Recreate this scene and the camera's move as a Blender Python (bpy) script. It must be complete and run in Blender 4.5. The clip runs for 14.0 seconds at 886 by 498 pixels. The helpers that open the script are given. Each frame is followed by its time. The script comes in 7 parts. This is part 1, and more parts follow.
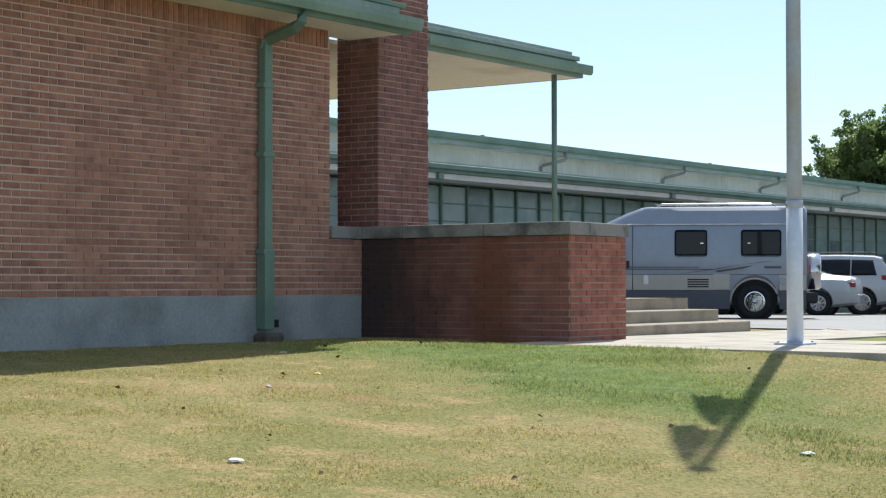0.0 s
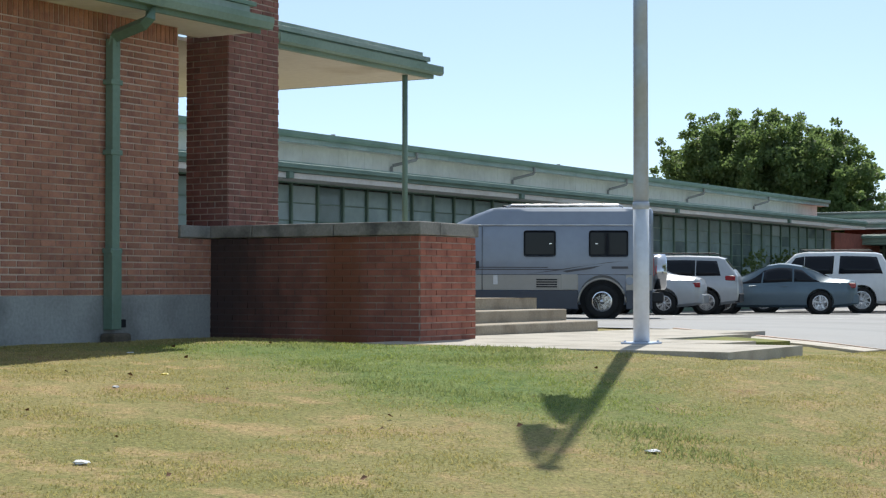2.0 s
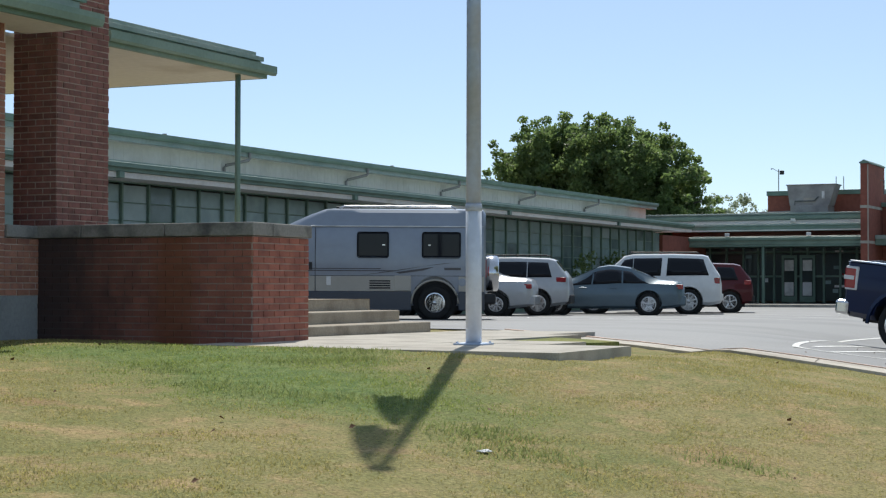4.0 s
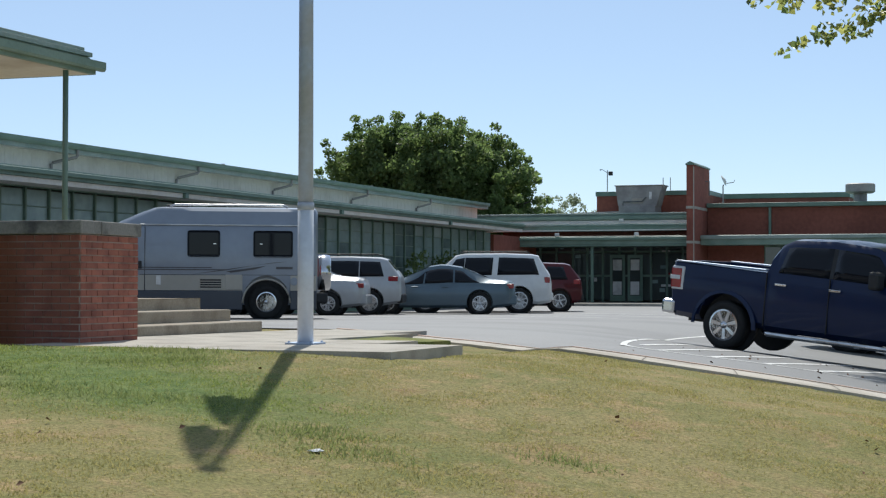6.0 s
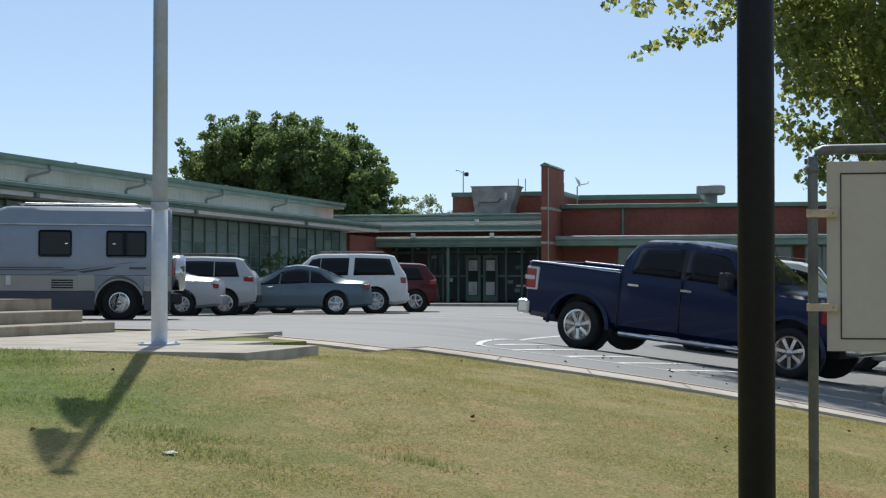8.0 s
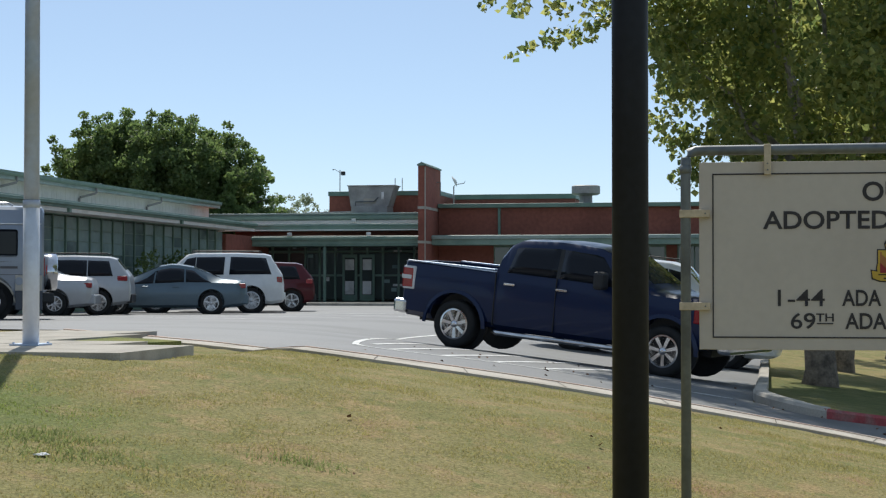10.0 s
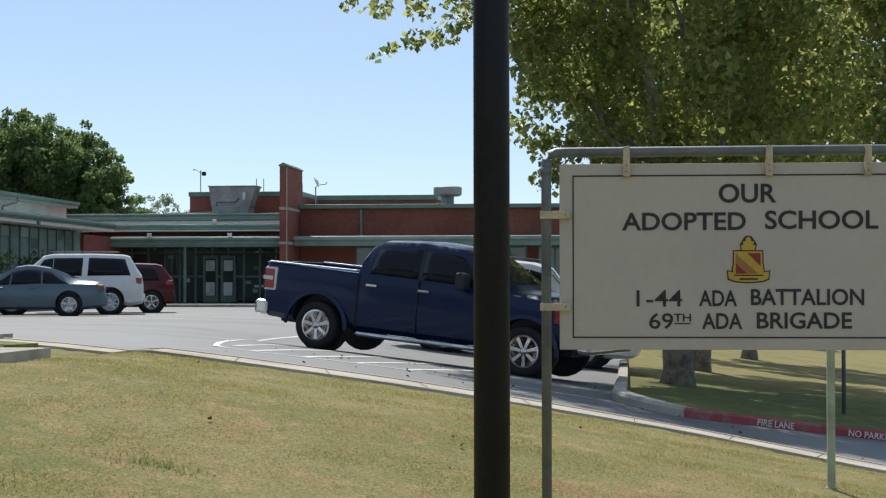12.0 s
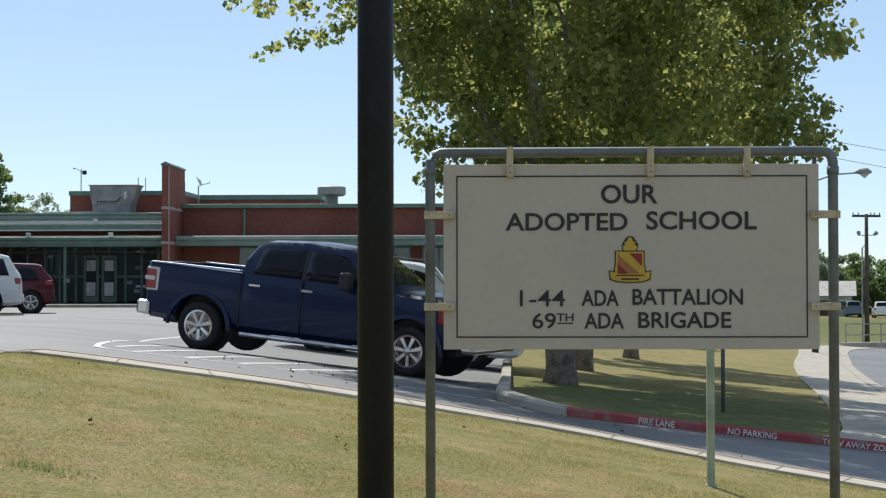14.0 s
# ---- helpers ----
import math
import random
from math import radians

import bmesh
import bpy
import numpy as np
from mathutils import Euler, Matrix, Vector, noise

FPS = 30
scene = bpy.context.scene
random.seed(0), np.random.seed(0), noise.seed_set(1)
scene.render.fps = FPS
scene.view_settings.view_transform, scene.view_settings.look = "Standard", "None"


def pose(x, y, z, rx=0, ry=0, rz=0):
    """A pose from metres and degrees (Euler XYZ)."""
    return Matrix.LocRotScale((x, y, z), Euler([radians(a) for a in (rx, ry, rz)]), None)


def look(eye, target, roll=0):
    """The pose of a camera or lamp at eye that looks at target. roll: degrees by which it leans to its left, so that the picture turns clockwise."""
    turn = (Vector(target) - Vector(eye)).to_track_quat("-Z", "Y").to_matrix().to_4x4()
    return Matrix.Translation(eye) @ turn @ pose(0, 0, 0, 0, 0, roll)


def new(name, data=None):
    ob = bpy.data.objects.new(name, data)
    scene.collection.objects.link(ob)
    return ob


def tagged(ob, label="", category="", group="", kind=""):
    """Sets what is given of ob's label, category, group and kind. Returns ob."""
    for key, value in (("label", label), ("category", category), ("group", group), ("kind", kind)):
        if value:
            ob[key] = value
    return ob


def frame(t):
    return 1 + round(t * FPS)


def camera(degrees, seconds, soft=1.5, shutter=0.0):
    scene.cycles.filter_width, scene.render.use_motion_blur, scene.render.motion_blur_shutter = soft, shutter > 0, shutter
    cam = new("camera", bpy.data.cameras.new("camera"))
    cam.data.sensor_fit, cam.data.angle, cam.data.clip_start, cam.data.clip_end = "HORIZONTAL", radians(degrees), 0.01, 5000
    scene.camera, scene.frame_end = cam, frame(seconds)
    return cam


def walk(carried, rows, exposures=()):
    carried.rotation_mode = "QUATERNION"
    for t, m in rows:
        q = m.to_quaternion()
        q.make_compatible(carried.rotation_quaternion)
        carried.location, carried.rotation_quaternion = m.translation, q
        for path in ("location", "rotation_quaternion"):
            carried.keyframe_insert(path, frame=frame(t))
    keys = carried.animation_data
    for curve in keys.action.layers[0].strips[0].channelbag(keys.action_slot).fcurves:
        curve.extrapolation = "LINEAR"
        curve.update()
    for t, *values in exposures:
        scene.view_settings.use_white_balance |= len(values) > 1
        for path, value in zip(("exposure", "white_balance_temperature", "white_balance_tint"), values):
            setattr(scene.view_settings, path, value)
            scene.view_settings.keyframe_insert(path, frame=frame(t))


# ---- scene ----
# World: +Y runs along the school wing, +X towards the street; heights are counted from the tripod head.
cam = camera(29.0, 14.0, 1.25)
PAN = [  # seconds, heading, tilt, lean
    (0.0, 36.000, 1.223, 0.115),
    (0.5, 34.677, 1.210, 0.062),
    (1.0, 33.421, 1.205, 0.040),
    (1.5, 32.030, 1.212, 0.038),
    (2.0, 30.994, 1.210, 0.041),
    (2.2, 30.530, 1.227, -0.039),
    (4.3, 24.562, 1.231, 0.016),
    (4.5, 24.007, 1.220, 0.036),
    (5.0, 22.566, 1.224, -0.022),
    (5.5, 21.102, 1.224, -0.025),
    (6.0, 19.807, 1.226, -0.051),
    (6.5, 18.493, 1.229, -0.024),
    (7.0, 17.254, 1.232, -0.036),
    (7.5, 16.320, 1.234, -0.032),
    (8.0, 14.998, 1.240, -0.035),
    (8.2, 14.491, 1.249, -0.028),
    (10.3, 10.303, 1.235, 0.016),
    (10.5, 9.905, 1.252, 0.044),
    (11.0, 8.822, 1.248, 0.034),
    (11.5, 7.578, 1.248, 0.010),
    (12.0, 6.264, 1.248, 0.060),
    (12.5, 5.012, 1.251, 0.015),
    (13.0, 3.930, 1.252, 0.048),
    (13.5, 3.133, 1.253, 0.035),
    (14.0, 2.386, 1.245, 0.084),
]
walk(cam, [(t, pose(0, 0, 0, 90 + tilt, lean, head)) for t, head, tilt, lean in PAN],
     [(0, 0.40, 6450, 8), (1.0, 0.33, 6450, 8), (2.2, 0.21, 6450, 8), (4.3, -0.05, 6400, 8), (6, -0.12, 6350, 8), (8.2, -0.17, 6350, 8), (10.3, -0.14, 6450, 8), (14, -0.02, 6500, 8)])

# ---- world and sun ----
SUN_DIR = Vector((-0.34, 0.94, 0)).normalized()
SUN_EL = radians(51.5)
sun_to = Vector((SUN_DIR.x * math.cos(SUN_EL), SUN_DIR.y * math.cos(SUN_EL), math.sin(SUN_EL)))
world = bpy.data.worlds.new("world")
scene.world = world
world.use_nodes = True
wn = world.node_tree
sky = wn.nodes.new("ShaderNodeTexSky")
sky.sky_type = "NISHITA"
sky.sun_disc = False
sky.sun_elevation = SUN_EL
sky.sun_rotation = math.atan2(sun_to.x, sun_to.y)
sky.altitude = 250
sky.air_density = 0.7
sky.dust_density = 0.3
sky.ozone_density = 3.2
wn.nodes["Background"].inputs["Strength"].default_value = 0.113
haze = wn.nodes.new("ShaderNodeMix")
haze.data_type = "RGBA"
haze.inputs["Factor"].default_value = 0.22
haze.inputs["B"].default_value = (9.2, 11.0, 12.6, 1)
wn.links.new(sky.outputs[0], haze.inputs["A"])
wn.links.new(haze.outputs["Result"], wn.nodes["Background"].inputs[0])
sun_data = bpy.data.lights.new("sun", "SUN")
sun_data.energy = 4.5
sun_data.angle = radians(0.53)
sun_data.color = (1.0, 0.95, 0.87)
sun = new("sun", sun_data)
sun.matrix_world = look(tuple(sun_to * 60), (0, 0, 0))

# ---- materials ----
def material(name, color, rough=0.8, metal=0.0, spread=0.12, scale=3.0, fine=40.0, bump=0.15, dist=0.01,
             second=None, second_at=(0.45, 0.65), coat=0.0, rand="", rand_amount=0.25, spec=0.5):
    """Base colour with broad stains, fine grain and relief."""
    m = bpy.data.materials.new(name)
    m.use_nodes = True
    nt = m.node_tree
    n, l = nt.nodes, nt.links
    b = n["Principled BSDF"]
    b.inputs["Roughness"].default_value = rough
    b.inputs["Metallic"].default_value = metal
    b.inputs["Specular IOR Level"].default_value = spec
    if coat:
        b.inputs["Coat Weight"].default_value = coat
        b.inputs["Coat Roughness"].default_value = 0.06
    geo = n.new("ShaderNodeNewGeometry")
    broad = n.new("ShaderNodeTexNoise")
    broad.inputs["Scale"].default_value = scale
    broad.inputs["Detail"].default_value = 5
    l.new(geo.outputs["Position"], broad.inputs["Vector"])
    grain = n.new("ShaderNodeTexNoise")
    grain.inputs["Scale"].default_value = fine
    grain.inputs["Detail"].default_value = 4
    l.new(geo.outputs["Position"], grain.inputs["Vector"])
    mixa = n.new("ShaderNodeMix")
    mixa.data_type = "RGBA"
    mixa.inputs["A"].default_value = (*color, 1)
    mixa.inputs["B"].default_value = (*(second or [c * 0.7 for c in color]), 1)
    ramp = n.new("ShaderNodeMapRange")
    ramp.inputs["From Min"].default_value, ramp.inputs["From Max"].default_value = second_at
    l.new(broad.outputs[0], ramp.inputs["Value"])
    l.new(ramp.outputs[0], mixa.inputs["Factor"])
    val = n.new("ShaderNodeMapRange")
    val.inputs["From Min"].default_value, val.inputs["From Max"].default_value = 0.3, 0.7
    val.inputs["To Min"].default_value, val.inputs["To Max"].default_value = 1 - spread, 1 + spread
    l.new(grain.outputs[0], val.inputs["Value"])
    hsv = n.new("ShaderNodeHueSaturation")
    l.new(mixa.outputs["Result"], hsv.inputs["Color"])
    if rand:
        if rand == "object":
            src = n.new("ShaderNodeObjectInfo").outputs["Random"]
        else:
            src = geo.outputs["Random Per Island"]
        rr = n.new("ShaderNodeMapRange")
        rr.inputs["To Min"].default_value, rr.inputs["To Max"].default_value = 1 - rand_amount, 1 + rand_amount
        l.new(src, rr.inputs["Value"])
        mul = n.new("ShaderNodeMath")
        mul.operation = "MULTIPLY"
        l.new(rr.outputs[0], mul.inputs[0])
        l.new(val.outputs[0], mul.inputs[1])
        l.new(mul.outputs[0], hsv.inputs["Value"])
    else:
        l.new(val.outputs[0], hsv.inputs["Value"])
    l.new(hsv.outputs[0], b.inputs["Base Color"])
    if bump:
        bn = n.new("ShaderNodeBump")
        bn.inputs["Strength"].default_value = bump
        bn.inputs["Distance"].default_value = dist
        l.new(grain.outputs[0], bn.inputs["Height"])
        l.new(bn.outputs[0], b.inputs["Normal"])
    return m


def glass(name, color=(0.02, 0.025, 0.03), rough=0.03, spec=0.22):
    m = bpy.data.materials.new(name)
    m.use_nodes = True
    b = m.node_tree.nodes["Principled BSDF"]
    b.inputs["Base Color"].default_value = (*color, 1)
    b.inputs["Roughness"].default_value = rough
    b.inputs["Specular IOR Level"].default_value = spec
    return m


M = {}
M["green"] = material("green_paint", (0.155, 0.24, 0.19), 0.5, spread=0.08, scale=1.5, second=(0.12, 0.195, 0.152), fine=25, bump=0.05)
M["green_light"] = material("sun_faded_green_gutter", (0.22, 0.31, 0.255), 0.5, spread=0.08, scale=1.5, second=(0.17, 0.255, 0.205), fine=25, bump=0.05)
M["green_pale"] = material("faded_green_roof_metal", (0.30, 0.37, 0.34), 0.5, spread=0.1, scale=1.0, second=(0.2, 0.28, 0.25), fine=12, bump=0.05)
M["soffit"] = material("cream_soffit", (0.74, 0.71, 0.67), 0.8, spread=0.05, scale=0.8, second=(0.5, 0.45, 0.38), second_at=(0.55, 0.8), fine=12, bump=0.03)
M["white_panel"] = material("white_panel", (0.80, 0.78, 0.72), 0.7, spread=0.05, scale=0.7, second=(0.68, 0.66, 0.6), fine=6, bump=0.03)
M["concrete"] = material("concrete", (0.44, 0.405, 0.345), 0.9, spread=0.12, scale=2.2, second=(0.33, 0.30, 0.25), fine=60, bump=0.3, dist=0.004)
M["concrete_dark"] = material("weathered_concrete", (0.25, 0.24, 0.22), 0.9, spread=0.15, scale=3.5, second=(0.09, 0.088, 0.085), fine=50, bump=0.35, dist=0.005)
M["foundation"] = material("painted_foundation", (0.30, 0.315, 0.315), 0.85, spread=0.12, scale=1.6, second=(0.19, 0.20, 0.20), fine=30, bump=0.25, dist=0.004)
M["asphalt"] = material("asphalt", (0.172, 0.174, 0.176), 0.64, spread=0.18, scale=0.35, second=(0.130, 0.132, 0.134), fine=45, bump=0.3, dist=0.006)
M["brick_red"] = material("red_brick_face", (0.34, 0.120, 0.080), 0.88, spread=0.16, scale=6, second=(0.25, 0.085, 0.06), fine=70, bump=0.35, dist=0.004, rand="object", rand_amount=0.16)
M["mortar_grey"] = material("grey_mortar", (0.52, 0.44, 0.38), 0.95, spread=0.14, scale=3, second=(0.33, 0.25, 0.21), fine=90, bump=0.3, dist=0.003)
M["brick"] = material("brick_face", (0.375, 0.175, 0.117), 0.88, spread=0.14, scale=9, second=(0.28, 0.122, 0.09), fine=70, bump=0.35, dist=0.004, rand="object", rand_amount=0.2)
M["brick_joined"] = material("brick_face_far", (0.375, 0.175, 0.117), 0.88, spread=0.14, scale=9, second=(0.28, 0.122, 0.09), fine=70, bump=0.35, dist=0.004, rand="island", rand_amount=0.2)
M["brick_dark"] = material("dark_brick_face", (0.24, 0.105, 0.085), 0.88, spread=0.14, scale=9, second=(0.17, 0.075, 0.06), fine=70, bump=0.35, dist=0.004, rand="object", rand_amount=0.2)
M["brick_dark_joined"] = material("dark_brick_face_far", (0.24, 0.105, 0.085), 0.88, spread=0.14, scale=9, second=(0.17, 0.075, 0.06), fine=70, bump=0.35, dist=0.004, rand="island", rand_amount=0.2)
M["step_concrete"] = material("worn_step_concrete", (0.36, 0.31, 0.24), 0.92, spread=0.15, scale=2.5, second=(0.25, 0.21, 0.16), fine=50, bump=0.3, dist=0.004)
M["mortar"] = material("mortar", (0.60, 0.49, 0.42), 0.95, spread=0.14, scale=1.3, second=(0.37, 0.27, 0.22), fine=90, bump=0.3, dist=0.003)
M["far_brick"] = material("far_brick", (0.275, 0.092, 0.063), 0.9, spread=0.14, scale=0.6, second=(0.215, 0.072, 0.05), fine=6, bump=0.1)
M["steel_pale"] = material("clean_aluminium", (0.66, 0.70, 0.76), 0.42, metal=0.1, spread=0.05, scale=2, second=(0.56, 0.60, 0.67), fine=20, bump=0.03)
M["steel"] = material("brushed_aluminium", (0.42, 0.52, 0.68), 0.42, metal=0.15, spread=0.06, scale=2, second=(0.43, 0.46, 0.51), fine=20, bump=0.03)
M["pipe"] = material("galvanised_pipe", (0.16, 0.175, 0.175), 0.5, metal=0.3, spread=0.1, scale=5, second=(0.115, 0.125, 0.13), fine=30, bump=0.06)
M["dark_metal"] = material("black_painted_steel", (0.011, 0.013, 0.018), 0.5, spread=0.2, scale=2, fine=30, bump=0.08, spec=0.25)
M["sign_face"] = material("cream_sign_board", (0.52, 0.46, 0.385), 0.6, spread=0.03, scale=1.2, second=(0.485, 0.425, 0.355), fine=20, bump=0.02)
M["sign_ink"] = material("dark_brown_sign_paint", (0.03, 0.025, 0.025), 0.6, spread=0.1, fine=20, bump=0)
M["wood_cream"] = material("cream_wooden_batten", (0.55, 0.45, 0.31), 0.75, spread=0.1, scale=8, second=(0.42, 0.33, 0.22), fine=40, bump=0.1)
M["post_green"] = material("pale_green_post", (0.36, 0.42, 0.31), 0.7, spread=0.08, scale=4, fine=30, bump=0.08)
M["curb_red"] = material("red_curb_paint", (0.31, 0.055, 0.06), 0.8, spread=0.2, scale=3, second=(0.26, 0.14, 0.125), second_at=(0.5, 0.7), fine=30, bump=0.2)
M["road_white"] = material("worn_white_road_paint", (0.75, 0.75, 0.73), 0.8, spread=0.15, scale=3, second=(0.52, 0.52, 0.5), fine=50, bump=0.1)
M["worn_red"] = material("faded_red_kerb_paint", (0.56, 0.39, 0.31), 0.85, spread=0.2, scale=2.5, second=(0.46, 0.38, 0.31), fine=30, bump=0.2)
M["joint_dirt"] = material("dirt_in_joints", (0.10, 0.085, 0.065), 0.95, spread=0.2, scale=6, fine=60, bump=0.2)
M["gutter_concrete"] = material("pale_gutter_concrete", (0.50, 0.455, 0.385), 0.9, spread=0.14, scale=1.6, second=(0.38, 0.34, 0.28), fine=60, bump=0.3, dist=0.004)
M["tyre"] = material("tyre_rubber", (0.016, 0.016, 0.016), 0.85, spread=0.15, scale=8, fine=60, bump=0.15)
M["chrome"] = material("chrome", (0.75, 0.75, 0.76), 0.16, metal=1.0, spread=0.04, fine=20, bump=0)
M["alloy"] = material("silver_alloy", (0.62, 0.62, 0.63), 0.3, metal=0.85, spread=0.05, fine=20, bump=0)
M["black_trim"] = material("black_plastic_trim", (0.02, 0.02, 0.021), 0.6, spread=0.1, fine=30, bump=0.05)
M["red_lamp"] = material("red_lamp_lens", (0.30, 0.002, 0.010), 0.15, spread=0.05, fine=30, bump=0, coat=0.5)
M["clear_lamp"] = material("clear_lamp_lens", (0.6, 0.6, 0.6), 0.12, spread=0.05, fine=30, bump=0, coat=0.5)
M["car_glass"] = glass("tinted_car_glass", (0.010, 0.012, 0.017))
M["window_glass"] = glass("blue_green_window_glass", (0.10, 0.15, 0.15), 0.06)
M["dark_glass"] = glass("dark_lobby_glass", (0.045, 0.055, 0.055), 0.03, 0.8)
M["blind"] = material("window_blind", (0.27, 0.375, 0.37), 0.25, spread=0.08, scale=0.8, second=(0.20, 0.29, 0.285), fine=4, bump=0)
M["blind_pale"] = material("pale_window_blind", (0.36, 0.46, 0.47), 0.3, spread=0.06, scale=0.8, second=(0.28, 0.37, 0.38), fine=4, bump=0)
M["blind_dim"] = material("window_blind_dim", (0.16, 0.23, 0.23), 0.2, spread=0.08, scale=0.8, second=(0.085, 0.13, 0.13), fine=4, bump=0)
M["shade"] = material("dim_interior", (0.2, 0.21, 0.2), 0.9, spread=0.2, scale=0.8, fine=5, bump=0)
M["bark"] = material("sycamore_bark", (0.20, 0.165, 0.13), 0.95, spread=0.25, scale=5, second=(0.09, 0.075, 0.06), fine=25, bump=0.6, dist=0.02)
M["bark_pale"] = material("pale_sycamore_limb", (0.33, 0.30, 0.25), 0.9, spread=0.2, scale=6, second=(0.17, 0.15, 0.12), fine=25, bump=0.4, dist=0.01)
M["paper"] = material("paper_litter", (0.75, 0.75, 0.74), 0.8, spread=0.05, fine=30, bump=0.1)
M["yellow"] = material("yellow_wrapper", (0.7, 0.55, 0.05), 0.5, spread=0.1, fine=30, bump=0.1)
M["dead_leaf"] = material("dead_leaf", (0.16, 0.075, 0.035), 0.85, spread=0.3, scale=20, fine=60, bump=0.1)
M["roof_grey"] = material("grey_sheet_metal", (0.36, 0.35, 0.33), 0.6, metal=0.2, spread=0.1, scale=1.5, second=(0.26, 0.25, 0.24), fine=12, bump=0.05)
M["wood_pole"] = material("weathered_timber_pole", (0.10, 0.085, 0.07), 0.9, spread=0.2, scale=3, fine=20, bump=0.2)


def stain(name):
    """Black damp growth and one rust run on the face of the low wall, over the material's own colour."""
    m = M[name].copy()
    n, l = m.node_tree.nodes, m.node_tree.links
    p = n["Principled BSDF"]
    src = p.inputs["Base Color"].links[0].from_socket
    geo = n.new("ShaderNodeNewGeometry")
    sep = n.new("ShaderNodeSeparateXYZ")
    l.new(geo.outputs["Position"], sep.inputs[0])
    mp = n.new("ShaderNodeMapping")
    mp.inputs["Scale"].default_value = (2.2, 1, 0.7)
    l.new(geo.outputs["Position"], mp.inputs["Vector"])
    nz = n.new("ShaderNodeTexNoise")
    nz.inputs["Scale"].default_value = 2.5
    nz.inputs["Detail"].default_value = 5
    l.new(mp.outputs[0], nz.inputs["Vector"])

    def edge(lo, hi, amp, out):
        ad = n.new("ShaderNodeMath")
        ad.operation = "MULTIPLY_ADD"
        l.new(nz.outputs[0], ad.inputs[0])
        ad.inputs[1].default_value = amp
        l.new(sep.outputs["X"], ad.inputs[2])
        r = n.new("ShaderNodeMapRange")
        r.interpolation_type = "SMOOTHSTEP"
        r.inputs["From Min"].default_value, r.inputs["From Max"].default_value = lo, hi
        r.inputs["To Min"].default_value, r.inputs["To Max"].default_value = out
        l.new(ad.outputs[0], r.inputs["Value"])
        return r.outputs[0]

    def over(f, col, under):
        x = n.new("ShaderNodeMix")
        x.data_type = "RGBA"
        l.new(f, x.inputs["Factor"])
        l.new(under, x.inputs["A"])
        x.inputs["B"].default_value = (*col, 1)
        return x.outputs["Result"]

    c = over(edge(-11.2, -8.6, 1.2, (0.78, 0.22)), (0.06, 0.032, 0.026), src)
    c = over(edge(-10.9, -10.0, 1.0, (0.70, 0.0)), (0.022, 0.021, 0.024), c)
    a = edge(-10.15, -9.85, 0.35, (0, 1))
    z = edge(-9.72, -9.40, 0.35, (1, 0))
    mul = n.new("ShaderNodeMath")
    mul.operation = "MULTIPLY"
    l.new(a, mul.inputs[0])
    l.new(z, mul.inputs[1])
    hf = n.new("ShaderNodeMath")
    hf.operation = "MULTIPLY"
    l.new(mul.outputs[0], hf.inputs[0])
    hf.inputs[1].default_value = 0.6
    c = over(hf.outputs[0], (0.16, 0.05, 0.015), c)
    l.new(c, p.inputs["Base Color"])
    return m


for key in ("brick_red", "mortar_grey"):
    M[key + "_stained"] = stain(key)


def leaf_material(name, a, b, trans=0.45, rough=0.38):
    m = bpy.data.materials.new(name)
    m.use_nodes = True
    nt = m.node_tree
    n, l = nt.nodes, nt.links
    p = n["Principled BSDF"]
    p.inputs["Roughness"].default_value = rough
    geo = n.new("ShaderNodeNewGeometry")
    ramp = n.new("ShaderNodeMix")
    ramp.data_type = "RGBA"
    ramp.inputs["A"].default_value = (*a, 1)
    ramp.inputs["B"].default_value = (*b, 1)
    l.new(geo.outputs["Random Per Island"], ramp.inputs["Factor"])
    l.new(ramp.outputs["Result"], p.inputs["Base Color"])
    tr = n.new("ShaderNodeBsdfTranslucent")
    bright = n.new("ShaderNodeHueSaturation")
    bright.inputs["Value"].default_value = 2.3
    l.new(ramp.outputs["Result"], bright.inputs["Color"])
    l.new(bright.outputs[0], tr.inputs["Color"])
    mix = n.new("ShaderNodeMixShader")
    mix.inputs[0].default_value = trans
    l.new(p.outputs[0], mix.inputs[1])
    l.new(tr.outputs[0], mix.inputs[2])
    l.new(mix.outputs[0], n["Material Output"].inputs["Surface"])
    return m


M["leaf_syc"] = leaf_material("sycamore_leaves", (0.085, 0.125, 0.040), (0.27, 0.27, 0.085), 0.62)
M["leaf_far"] = leaf_material("dark_oak_leaves", (0.075, 0.115, 0.038), (0.125, 0.168, 0.056), 0.5, 0.55)
M["leaf_grey"] = leaf_material("grey_green_leaves", (0.12, 0.15, 0.10), (0.19, 0.22, 0.15), 0.5)
M["blade"] = leaf_material("grass_blades", (0.225, 0.213, 0.072), (0.325, 0.275, 0.115), 0.35, 0.75)
M["blade_green"] = leaf_material("lush_grass_blades", (0.14, 0.185, 0.043), (0.23, 0.255, 0.075), 0.35, 0.75)


